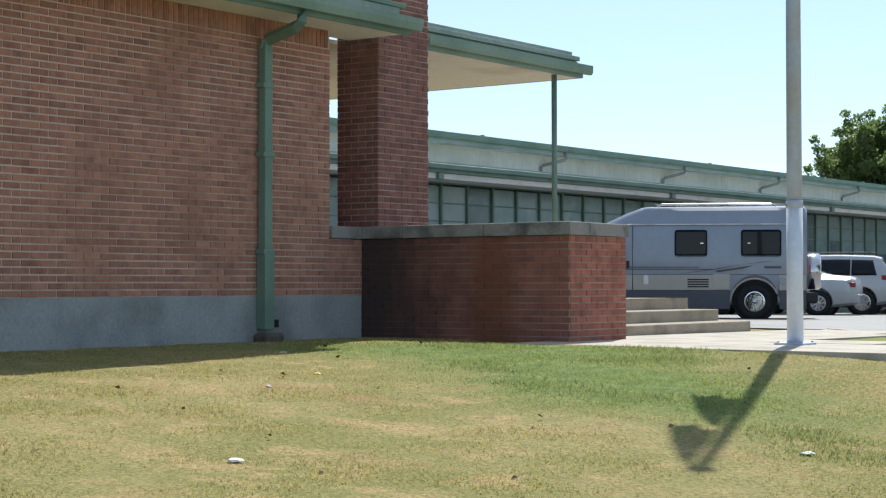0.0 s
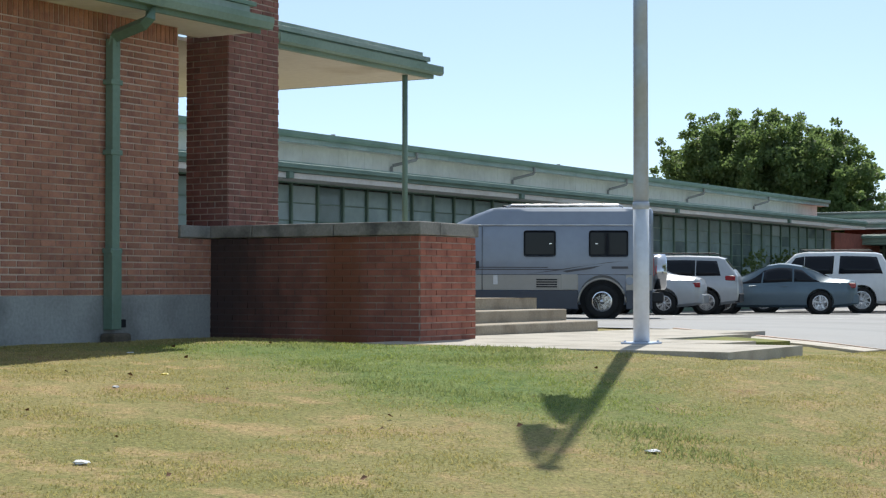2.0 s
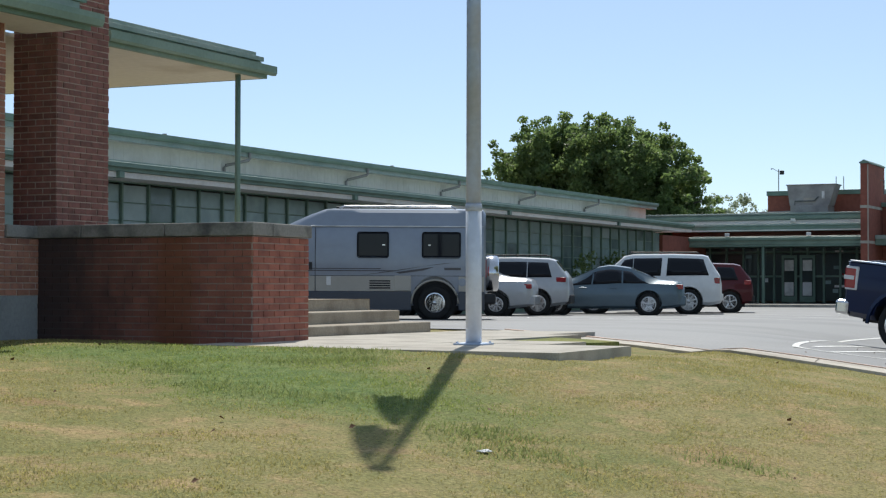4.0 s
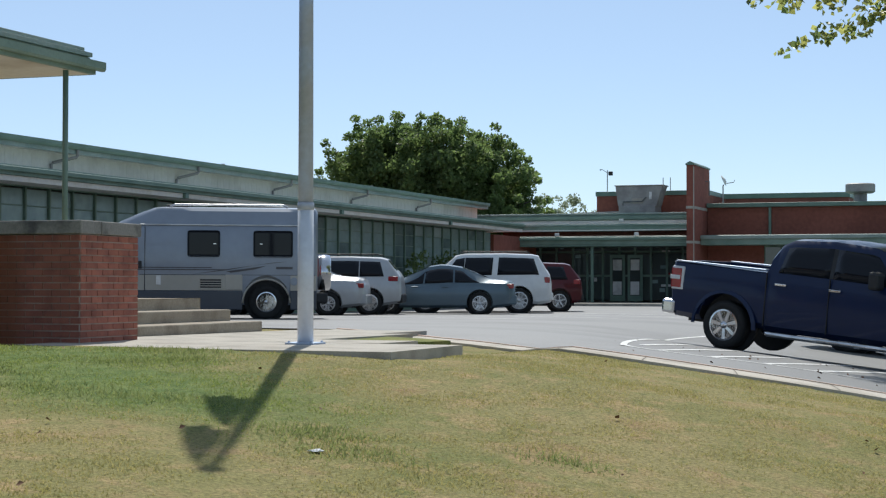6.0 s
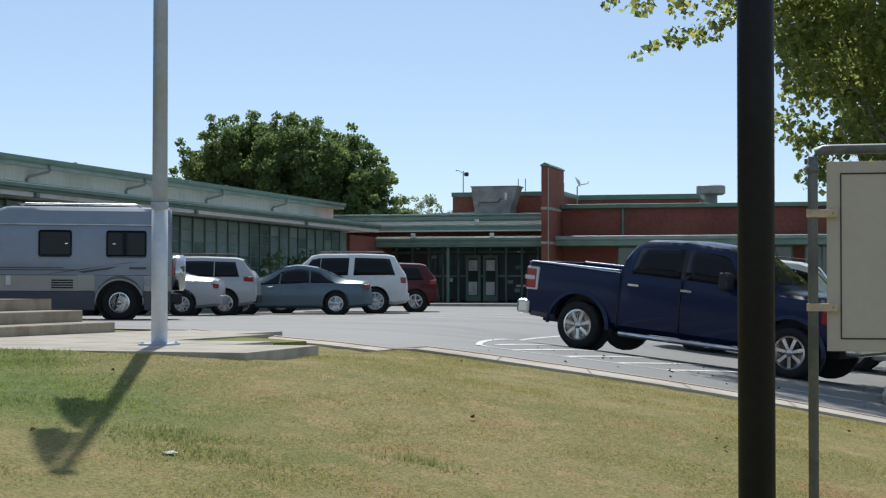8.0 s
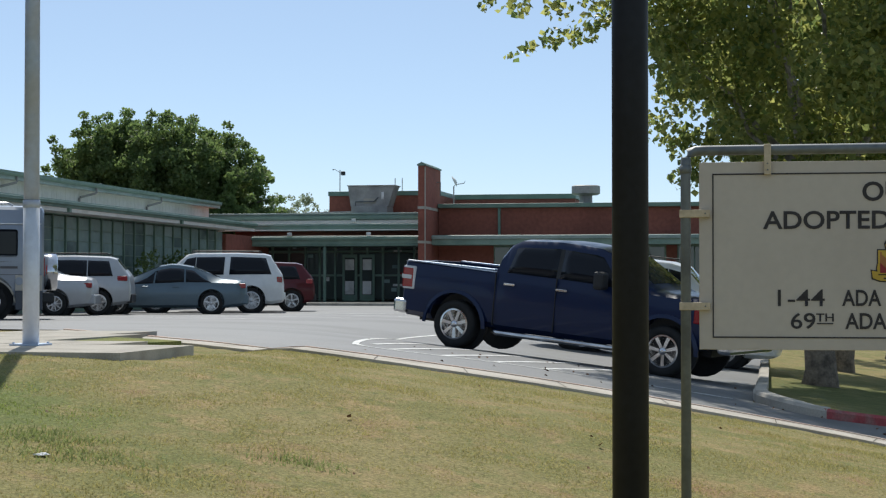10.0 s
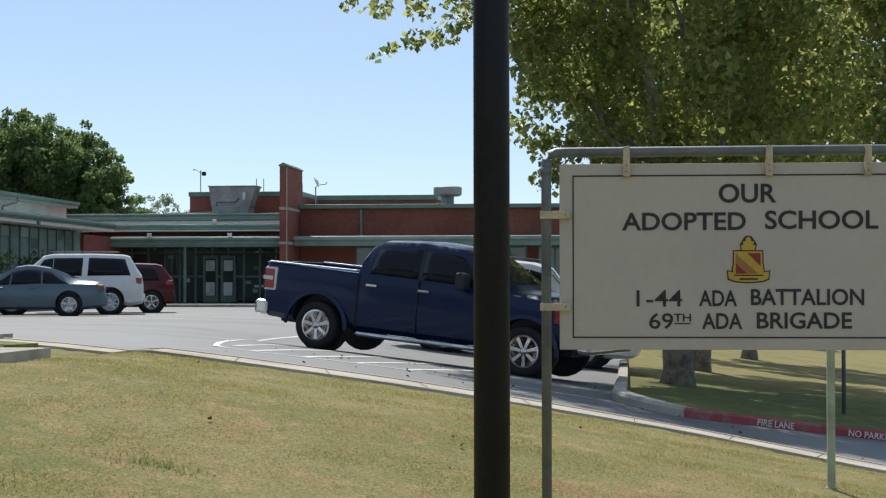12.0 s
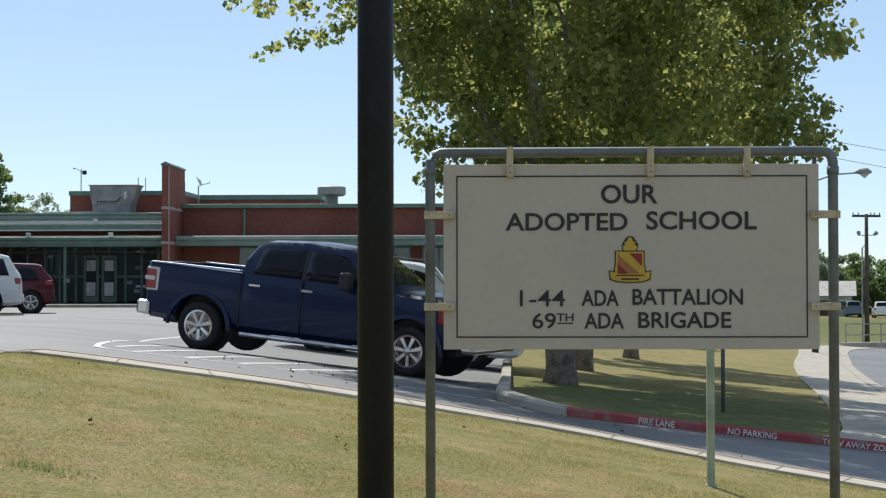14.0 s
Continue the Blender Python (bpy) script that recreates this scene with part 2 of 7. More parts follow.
def lawn_material():
    """Dry mown lawn: straw and green patches at several scales, one lush damp patch by the low wall."""
    m = bpy.data.materials.new("dry_lawn")
    m.use_nodes = True
    nt = m.node_tree
    n, l = nt.nodes, nt.links
    p = n["Principled BSDF"]
    p.inputs["Roughness"].default_value = 0.95
    p.inputs["Specular IOR Level"].default_value = 0.15
    geo = n.new("ShaderNodeNewGeometry")

    def nz(scale, detail=5, stretch=(1, 1, 1)):
        mp = n.new("ShaderNodeMapping")
        mp.inputs["Scale"].default_value = stretch
        l.new(geo.outputs["Position"], mp.inputs["Vector"])
        t = n.new("ShaderNodeTexNoise")
        t.inputs["Scale"].default_value = scale
        t.inputs["Detail"].default_value = detail
        t.inputs["Roughness"].default_value = 0.62
        l.new(mp.outputs[0], t.inputs["Vector"])
        return t.outputs[0]

    def rng(src, a, b):
        r = n.new("ShaderNodeMapRange")
        r.inputs["From Min"].default_value, r.inputs["From Max"].default_value = a, b
        l.new(src, r.inputs["Value"])
        return r.outputs[0]

    def mix(f, a, b):
        x = n.new("ShaderNodeMix")
        x.data_type = "RGBA"
        l.new(f, x.inputs["Factor"])
        for s, v in (("A", a), ("B", b)):
            if isinstance(v, tuple):
                x.inputs[s].default_value = (*v, 1)
            else:
                l.new(v, x.inputs[s])
        return x.outputs["Result"]

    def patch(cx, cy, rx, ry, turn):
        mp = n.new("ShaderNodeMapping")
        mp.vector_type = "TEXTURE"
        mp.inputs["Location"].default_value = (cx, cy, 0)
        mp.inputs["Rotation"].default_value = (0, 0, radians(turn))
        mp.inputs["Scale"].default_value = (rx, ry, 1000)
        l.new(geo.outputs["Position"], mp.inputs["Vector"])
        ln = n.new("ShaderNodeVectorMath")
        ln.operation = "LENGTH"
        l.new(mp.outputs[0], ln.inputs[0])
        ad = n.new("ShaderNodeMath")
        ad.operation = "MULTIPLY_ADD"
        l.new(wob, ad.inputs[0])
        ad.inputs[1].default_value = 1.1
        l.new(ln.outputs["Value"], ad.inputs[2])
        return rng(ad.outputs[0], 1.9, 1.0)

    wob = nz(1.6)
    base = mix(rng(nz(0.55), 0.38, 0.62), (0.232, 0.222, 0.070), (0.322, 0.270, 0.106))
    base = mix(rng(nz(2.6), 0.5, 0.68), base, (0.405, 0.292, 0.128))
    base = mix(rng(nz(4.5), 0.55, 0.72), base, (0.190, 0.205, 0.06))
    base = mix(rng(nz(1.1), 0.57, 0.72), base, (0.330, 0.215, 0.095))
    green = mix(rng(nz(5.0), 0.4, 0.65), (0.115, 0.180, 0.04), (0.195, 0.245, 0.065))
    base = mix(patch(-6.9, 11.6, 2.6, 1.15, -28), base, green)
    base = mix(patch(-8.8, 12.8, 2.2, 1.0, 10), base, green)
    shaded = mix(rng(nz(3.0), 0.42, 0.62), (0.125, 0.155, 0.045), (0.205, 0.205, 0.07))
    # island grass: greener, with the trees' shade painted in as darker colour
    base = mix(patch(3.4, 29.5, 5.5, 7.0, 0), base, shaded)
    # the far grass only gets the greener tone
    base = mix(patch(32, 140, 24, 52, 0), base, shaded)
    fine = nz(38, 6)
    base2 = n.new("ShaderNodeHueSaturation")
    vr = n.new("ShaderNodeMapRange")
    vr.inputs["From Min"].default_value, vr.inputs["From Max"].default_value = 0.3, 0.7
    vr.inputs["To Min"].default_value, vr.inputs["To Max"].default_value = 0.47, 1.24
    base2.inputs["Saturation"].default_value = 0.93
    l.new(fine, vr.inputs["Value"])
    l.new(vr.outputs[0], base2.inputs["Value"])
    l.new(base, base2.inputs["Color"])
    l.new(base2.outputs[0], p.inputs["Base Color"])
    bn = n.new("ShaderNodeBump")
    bn.inputs["Strength"].default_value = 0.6
    bn.inputs["Distance"].default_value = 0.03
    l.new(fine, bn.inputs["Height"])
    l.new(bn.outputs[0], p.inputs["Normal"])
    return m


M["lawn"] = lawn_material()
M["verge"] = material("green_verge_grass", (0.165, 0.185, 0.06), 0.95, spread=0.3, scale=4, second=(0.24, 0.23, 0.08), fine=45, bump=0.6, dist=0.02, spec=0.15)


def car_paint(name, color, metal=0.35, rough=0.32, coat=0.45, spec=0.5):
    return material(name, color, rough, metal=metal, spread=0.03, scale=1.2, second=[c * 0.92 for c in color], fine=8, bump=0, coat=coat, spec=spec)


# ---- building blocks ----
def finish(name, bm, mat, smooth=False):
    me = bpy.data.meshes.new(name)
    bmesh.ops.recalc_face_normals(bm, faces=bm.faces[:])
    bm.to_mesh(me)
    bm.free()
    for mm in (mat if isinstance(mat, (list, tuple)) else [mat]):
        me.materials.append(M[mm] if isinstance(mm, str) else mm)
    if smooth:
        me.polygons.foreach_set("use_smooth", [True] * len(me.polygons))
    return me


def thing(name, at=(0, 0, 0), turn=0.0, label="", category="", group="", kind=""):
    e = new(name)
    e.empty_display_size = 0.2
    e.matrix_basis = pose(*at, 0, 0, turn)
    return tagged(e, label, category, group, kind)


def part(name, bm, mat, parent, label="", smooth=False, kind=""):
    ob = new(name, finish(name, bm, mat, smooth))
    ob.parent = parent
    return tagged(ob, label, "", "", kind)


def solid(name, bm, mat, label, category, group="", kind="", smooth=False, at=(0, 0, 0), turn=0.0):
    ob = new(name, finish(name, bm, mat, smooth))
    ob.matrix_basis = pose(*at, 0, 0, turn)
    return tagged(ob, label, category, group, kind)


def box(x0, x1, y0, y1, z0, z1, bevel=0.0, bm=None):
    own = bm or bmesh.new()
    r = bmesh.ops.create_cube(own, size=1)
    for v in r["verts"]:
        v.co = Vector(((x0 + x1) / 2 + v.co.x * (x1 - x0), (y0 + y1) / 2 + v.co.y * (y1 - y0), (z0 + z1) / 2 + v.co.z * (z1 - z0)))
    if bevel:
        es = {e for v in r["verts"] for e in v.link_edges}
        bmesh.ops.bevel(own, geom=list(es), offset=bevel, segments=2, affect="EDGES", profile=0.5)
    return own


def tube(points, radius, sides=12, bm=None, caps=True):
    """A pipe along points; radius is one number or one for each point."""
    own = bm or bmesh.new()
    pts = [Vector(p) for p in points]
    rad = radius if isinstance(radius, (list, tuple)) else [radius] * len(pts)
    rings = []
    up = Vector((0, 0, 1))
    for i, p in enumerate(pts):
        d = (pts[min(i + 1, len(pts) - 1)] - pts[max(i - 1, 0)]).normalized()
        a = d.cross(up if abs(d.z) < 0.95 else Vector((1, 0, 0))).normalized()
        b = d.cross(a).normalized()
        rings.append([own.verts.new(p + (a * math.cos(k * math.tau / sides) + b * math.sin(k * math.tau / sides)) * rad[i]) for k in range(sides)])
    for r0, r1 in zip(rings, rings[1:]):
        for k in range(sides):
            own.faces.new((r0[k], r0[(k + 1) % sides], r1[(k + 1) % sides], r1[k]))
    if caps:
        own.faces.new(rings[0][::-1])
        own.faces.new(rings[-1])
    return own


def prism(outline, z0, z1, bm=None, axis="z"):
    """An outline of 2D points pulled from z0 to z1 along the axis."""
    own = bm or bmesh.new()
    put = {"z": lambda a, b, c: (a, b, c), "y": lambda a, b, c: (a, c, b), "x": lambda a, b, c: (c, a, b)}[axis]
    lo = [own.verts.new(put(a, b, z0)) for a, b in outline]
    hi = [own.verts.new(put(a, b, z1)) for a, b in outline]
    k = len(outline)
    for i in range(k):
        own.faces.new((lo[i], lo[(i + 1) % k], hi[(i + 1) % k], hi[i]))
    own.faces.new(lo[::-1])
    own.faces.new(hi)
    return own


def height(x, y):
    """The lie of the land: a level car park, a lawn that falls towards the camera and the street."""
    s = x + 5.5 + 0.0125 * np.clip(y - 13, 0, 17) ** 2
    sp = 35 * np.tanh(0.8 * np.logaddexp(0, s / 0.8) / 35)
    berm = 0.45 * np.tanh(np.clip(13.5 - y, 0, 99) / 5) * np.clip((x + 11.5) / 5, 0, 1)
    dip = 0.84 * np.tanh(np.logaddexp(0, x + 3) / 12) * np.clip((31 - y) / 10, 0, 1) * np.clip((y + 4) / 12, 0, 1)
    bed = 0.07 * np.clip((x + 10.2) / 0.4, 0, 1) * np.clip((-5.2 - x) / 0.4, 0, 1) * np.clip((y - 13.8) / 0.4, 0, 1) * np.clip((22.5 - y) / 2.0, 0, 1)
    t = np.clip((y - 108) / 40, 0, 1) * np.clip((x - 10) / 10, 0, 1)
    return 0.9 * t * t * (3 - 2 * t) - bed - 0.56 - 0.0095 * np.clip(y - 15, 0, 36) - 0.115 * sp - berm - dip


def smooth_line(pts, n=8):
    out = []
    p = [Vector((*a, 0)) for a in pts]
    p = [p[0] * 2 - p[1]] + p + [p[-1] * 2 - p[-2]]
    for i in range(1, len(p) - 2):
        for k in range(n):
            t = k / n
            a, b, c, d = p[i - 1], p[i], p[i + 1], p[i + 2]
            q = 0.5 * ((2 * b) + (c - a) * t + (2 * a - 5 * b + 4 * c - d) * t * t + (3 * b - a - 3 * c + d) * t ** 3)
            out.append((q.x, q.y))
    out.append((pts[-1][0], pts[-1][1]))
    return out


def ribbon(a_line, b_line, lift, cols=10, bm=None, thick=0.0):
    """A strip of ground between two lines with the same number of points, lying on the land."""
    own = bm or bmesh.new()
    grid = []
    for (ax, ay), (bx, by) in zip(a_line, b_line):
        row = []
        for k in range(cols + 1):
            x, y = ax + (bx - ax) * k / cols, ay + (by - ay) * k / cols
            row.append(own.verts.new((x, y, float(height(x, y)) + lift)))
        grid.append(row)
    for r0, r1 in zip(grid, grid[1:]):
        for k in range(cols):
            own.faces.new((r0[k], r0[k + 1], r1[k + 1], r1[k]))
    if thick:
        edge = [grid[0][k] for k in range(cols + 1)] + [r[-1] for r in grid[1:]] + [grid[-1][k] for k in range(cols - 1, -1, -1)] + [r[0] for r in grid[-2:0:-1]]
        low = [own.verts.new((v.co.x, v.co.y, v.co.z - thick)) for v in edge]
        for i in range(len(edge)):
            j = (i + 1) % len(edge)
            own.faces.new((edge[i], low[i], low[j], edge[j]))
    return own


# ---- ground ----
def build_ground():
    xs = np.concatenate([[-2500, -900, -300, -120, -60], np.arange(-40, -14, 2.0), np.arange(-14, 8, 0.25), np.arange(8, 40, 1.5), [45, 60, 90, 150, 300, 900, 2500]])
    ys = np.concatenate([[-2500, -800, -200, -60, -25, -10, -4], np.arange(0, 24, 0.25), np.arange(24, 60, 1.5), np.arange(60, 130, 5.0), [150, 200, 300, 600, 1200, 3000]])
    rng = np.random.default_rng(5)
    X, Y = np.meshgrid(xs, ys)
    Z = height(X, Y)
    near = (X > -14) & (X < 8) & (Y < 24) & (Y > 0)
    Z = Z + near * (rng.random(X.shape) - 0.5) * 0.016
    verts = np.stack([X.ravel(), Y.ravel(), Z.ravel()], 1)
    w = len(xs)
    faces = [(j * w + i, j * w + i + 1, (j + 1) * w + i + 1, (j + 1) * w + i) for j in range(len(ys) - 1) for i in range(w - 1)]
    me = bpy.data.meshes.new("ground")
    me.from_pydata(verts.tolist(), [], faces)
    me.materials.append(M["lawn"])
    me.polygons.foreach_set("use_smooth", [True] * len(me.polygons))
    return tagged(new("ground", me), "dry mown lawn with straw-coloured and green patches", "lawn", "", "structure")


build_ground()
GRASS_EDGE = smooth_line([(-9.6, 21.5), (-7.6, 19.9), (-5.6, 18.1), (-3.6, 17.45), (-1.6, 17.95), (0.55, 18.35), (2.3, 17.7), (3.9, 17.5), (8, 16.8), (16, 14.5), (30, 8)])
GUTTER = smooth_line([(-9.6, 22.3), (-7.4, 20.6), (-5.6, 18.9), (-3.8, 18.4), (-1.8, 18.85), (0.6, 19.2), (2.5, 18.6), (4.2, 18.5), (8.2, 17.9), (16.3, 15.6), (30.5, 9)])


def build_paving():
    # asphalt: car park west of the kerb island, and the drive that falls to the street
    own = bmesh.new()
    # strip by strip in y so that the near edge follows the gutter
    gx = np.array([p[0] for p in GUTTER])
    gy = np.array([p[1] for p in GUTTER])
    cols = np.concatenate([np.linspace(-22.6, -9.6, 10), np.linspace(-9.2, -0.25, 32)])
    grid = []
    for x in cols:
        y0 = float(np.interp(x, gx, gy)) if x > -9.6 else 22.3
        ys = y0 + (76.5 - y0) * (np.linspace(0, 1, 50) ** 1.8)
        grid.append([own.verts.new((x, y, float(height(x, y)) + 0.022)) for y in ys])
    for a, b in zip(grid, grid[1:]):
        for k in range(49):
            own.faces.new((a[k], b[k], b[k + 1], a[k + 1]))
    # the drive east of the island corner
    cols2 = np.linspace(-0.25, 31, 60)
    grid = []
    for x in cols2:
        y0 = float(np.interp(x, gx, gy))
        y1 = float(np.interp(x, [c[0] for c in RED_LINE], [c[1] for c in RED_LINE])) + 0.05
        grid.append([own.verts.new((x, y0 + (max(y1, y0 + 0.3) - y0) * k / 6, float(height(x, y0 + (max(y1, y0 + 0.3) - y0) * k / 6)) + 0.022)) for k in range(7)])
    for a, b in zip(grid, grid[1:]):
        for k in range(6):
            own.faces.new((a[k], b[k], b[k + 1], a[k + 1]))
    solid("road", own, "asphalt", "grey worn asphalt car park and drive", "asphalt", kind="structure", smooth=True)
    g = solid("gutter", ribbon(GRASS_EDGE, GUTTER, 0.03, 3, thick=0.08), "gutter_concrete", "pale concrete gutter with a worn red lip along the drive", "gutter", kind="structure")
    inner = [(a + (c - a) * 0.90, b + (d - b) * 0.90) for (a, b), (c, d) in zip(GRASS_EDGE, GUTTER)]
    part("painted_lip", ribbon(inner, GUTTER, 0.040, 1, thick=0.02), "worn_red", g, "worn faded red paint line")
    for k in range(6, len(GUTTER) - 12, 4):
        (a, b), (c, d) = GRASS_EDGE[k], GUTTER[k]
        part("joint", ribbon([(a - 0.005, b), (a + 0.005, b)], [(c - 0.005, d), (c + 0.005, d)], 0.034, 3), "joint_dirt", g)


RED_LINE = [(-0.25, 22.4), (0.1, 21.75), (0.7, 21.55), (2.55, 23.0), (5.2, 24.1), (10, 25.5), (31, 22)]


def kerb(name, line, mat, label, width=0.18, rise=0.15):
    own = bmesh.new()
    rows = []
    for i, (x, y) in enumerate(line):
        x0, y0 = line[max(i - 1, 0)]
        x1, y1 = line[min(i + 1, len(line) - 1)]
        d = Vector((x1 - x0, y1 - y0, 0)).normalized()
        nrm = Vector((-d.y, d.x, 0))
        z = float(height(x, y))
        prof = [(0, -0.1), (0.0, rise * 0.75), (0.03, rise), (width, rise), (width, -0.1)]
        rows.append([own.verts.new((x + nrm.x * a, y + nrm.y * a, z + b)) for a, b in prof])
    for a, b in zip(rows, rows[1:]):
        for k in range(4):
            own.faces.new((a[k], a[k + 1], b[k + 1], b[k]))
    own.faces.new(rows[0])
    own.faces.new(rows[-1][::-1])
    return solid(name, own, mat, label, "kerb", kind="structure")


build_paving()
kerb("kerb_island", smooth_line([(-0.3, 60), (-0.3, 45), (-0.25, 34), (-0.25, 26), (-0.25, 23.2), (-0.1, 22.3), (0.25, 21.75), (0.65, 21.6)], 6), "concrete", "pale concrete kerb round the grass island")
kerb("kerb_red", smooth_line([(0.65, 21.6), (2.55, 23.0), (5.2, 24.1), (10, 25.5), (20, 25), (31, 22)], 8), "curb_red", "red painted fire lane kerb with white lettering")


# ---- brickwork ----
BL, BH, JT = 0.192, 0.0557, 0.012


def brick_mesh(name, length, hgt, depth, mat):
    own = box(0, length, -depth, 0, 0, hgt)
    for v in own.verts:
        if v.co.y > -0.001:
            v.co.x += 0.002 if v.co.x < length / 2 else -0.002
    return finish(name, own, mat)


def to_frame(origin, u, nrm):
    """Local x along the wall, local y outwards, z up."""
    m = Matrix((u, nrm, Vector((0, 0, 1)))).transposed().to_4x4()
    m.translation = origin
    return m


BRICKS = []


def brick_face(parent, origin, u, nrm, length, z0, z1, singles=300, soldier=0.0, seed=1, window=None, mat="brick"):
    """Bricks in running bond on one face; those in window (u0, u1, za, zb) are single pieces, the rest one joined piece."""
    BRICKS.append((parent, Vector(origin), Vector(u), Vector(nrm), length, z0, z1, singles, soldier, seed, window, mat))


def lay_bricks():
    shared = {}
    counts = {}
    for parent, origin, u, nrm, length, z0, z1, singles, soldier, seed, window, mat in BRICKS:
        rnd = random.Random(seed)
        tight = 0.006 if mat.startswith("brick_red") else 0.0   # narrower upright joints on the low wall
        long, HJ = BL + tight, JT - tight
        m = to_frame(origin, u, nrm)
        n = round((z1 - z0 - soldier) / (BH + JT))
        ch = (z1 - z0 - soldier) / n
        cells = []
        for i in range(n):
            x = -(long + HJ) / 2 if i % 2 else 0.0
            while x < length - 0.02:
                a, b = max(x, 0), min(x + long, length)
                if b - a > 0.03:
                    cells.append((a, z0 + i * ch + JT / 2, b - a, ch - JT))
                x += long + HJ
        if soldier:
            x = 0.0
            while x < length - 0.03:
                cells.append((x, z1 - soldier + 0.005, min(0.058, length - x), soldier - 0.01))
                x += 0.068
        rest = []
        for a, z, w, h in cells:
            inside = window is None or (window[0] <= a <= window[1] and window[2] <= z <= window[3])
            if inside and counts.get(parent, 0) < singles:
                key = (round(w, 3), round(h, 3), mat)
                if key not in shared:
                    shared[key] = brick_mesh("brick", w, h, 0.05, mat)
                ob = new("brick", shared[key])
                ob.parent = parent
                ob.matrix_basis = m @ pose(a, rnd.uniform(0.006, 0.0105), z, 0, 0, rnd.uniform(-0.4, 0.4))
                counts[parent] = counts.get(parent, 0) + 1
            else:
                rest.append((a, z, w, h, rnd.uniform(0.006, 0.0105)))
        if rest:
            vs, fs = [], []
            for a, z, w, h, o in rest:
                k = len(vs)
                for px, py, pz in ((0, 0, 0), (w, 0, 0), (w, 0, h), (0, 0, h), (0.002, 1, 0.002), (w - 0.002, 1, 0.002), (w - 0.002, 1, h - 0.002), (0.002, 1, h - 0.002)):
                    vs.append(tuple(m @ Vector((a + px, -0.02 if py == 0 else o, z + pz))))
                fs += [(k + 4, k + 5, k + 6, k + 7), (k, k + 1, k + 5, k + 4), (k + 1, k + 2, k + 6, k + 5), (k + 2, k + 3, k + 7, k + 6), (k + 3, k, k + 4, k + 7)]
            me = bpy.data.meshes.new("brickwork")
            me.from_pydata(vs, [], fs)
            me.materials.append(M["brick_dark_joined" if mat == "brick_dark" else "brick_joined"])
            ob = new("brickwork", me)
            ob.parent = parent
            tagged(ob, kind="stuff")


# ---- brick building beside the lawn ----
WX = -11.68      # plane of the long brick wall
CY = 14.57       # front of the low wall
SOFFIT = 2.72


def build_brick_building():
    b = thing("brick_building", label="red-brown brick school building with green eaves and gutter", category="building")
    wall = part("wall", box(WX - 0.3, WX, -6, 14.02, -0.10, SOFFIT), "mortar", b)
    part("foundation", box(WX - 0.35, WX + 0.012, -6, CY - 0.02, -1.6, -0.10, 0.006), "foundation", b, "grey painted concrete foundation with rain stains")
    part("end_wall", box(WX - 6, WX - 0.3, 13.7, 14.0, -1.6, SOFFIT), "far_brick", b)
    part("back_wall", box(WX - 6.3, WX - 6, -6, 14.0, -1.6, SOFFIT), "far_brick", b)
    part("near_wall", box(WX - 6, WX - 0.3, -6, -5.7, -1.6, SOFFIT), "far_brick", b)
    brick_face(wall, (WX, 7.0, 0), (0, 1, 0), (1, 0, 0), 7.02, -0.10, SOFFIT, 300, 0.2, 3, (3.4, 7.1, 0.3, 1.5))
    part("soffit", box(WX - 0.3, WX + 0.52, -6, 14.72, SOFFIT, SOFFIT + 0.05), "soffit", b, "cream painted soffit")
    part("fascia", box(WX + 0.525, WX + 0.56, -6, 14.72, SOFFIT - 0.02, SOFFIT + 0.17, 0.004), "green", b)
    own = prism([(WX + 0.565, SOFFIT + 0.03), (WX + 0.64, SOFFIT + 0.03), (WX + 0.665, SOFFIT + 0.10), (WX + 0.665, SOFFIT + 0.16), (WX + 0.645, SOFFIT + 0.16), (WX + 0.565, SOFFIT + 0.05)], -6, 14.82, axis="y")
    part("gutter", own, "green_light", b, "green painted metal gutter")
    own = prism([(WX + 0.5, SOFFIT + 0.175), (WX + 0.5, SOFFIT + 0.27), (WX - 3.3, SOFFIT + 0.62), (WX - 6.4, SOFFIT + 0.27), (WX - 6.4, SOFFIT + 0.175)], -6, 14.6, axis="y")
    part("roof", own, "green_pale", b, "faded green metal roof")
    for k in range(3):
        part("roof_edge", box(WX + 0.30 - 0.16 * k, WX + 0.52 - 0.16 * k, -6, 14.7 - 0.06 * k, SOFFIT + 0.275 + 0.05 * k, SOFFIT + 0.322 + 0.05 * k, 0.005), "green", b)
    # downspout, with its swan neck to the gutter
    y = 12.93
    d = part("downspout", box(WX + 0.02, WX + 0.12, y - 0.055, y + 0.055, -0.33, 2.46, 0.008), "green", b, "green square metal downspout")
    own = tube([(WX + 0.07, y, 2.40), (WX + 0.10, y, 2.49), (WX + 0.50, y - 0.02, 2.58), (WX + 0.57, y - 0.02, 2.63), (WX + 0.58, y - 0.02, 2.79)], 0.068, 4)
    part("neck", own, "green", d)
    for z in (0.32, 1.3, 2.0):
        part("strap", box(WX + 0.013, WX + 0.128, y - 0.085, y + 0.085, z, z + 0.05, 0.004), "green", d)
    part("sleeve", box(WX + 0.014, WX + 0.135, y - 0.07, y + 0.07, -0.44, 0.36, 0.008), "green", d)
    part("shoe", box(WX + 0.03, WX + 0.14, y + 0.062, y + 0.13, -0.42, -0.34, 0.006), "dark_metal", d)
    # dark soil below the outlet, built as a low block
    part("splash_block", box(WX + 0.02, WX + 0.22, y - 0.13, y + 0.13, -0.62, -0.475, 0.03), "joint_dirt", b)


build_brick_building()


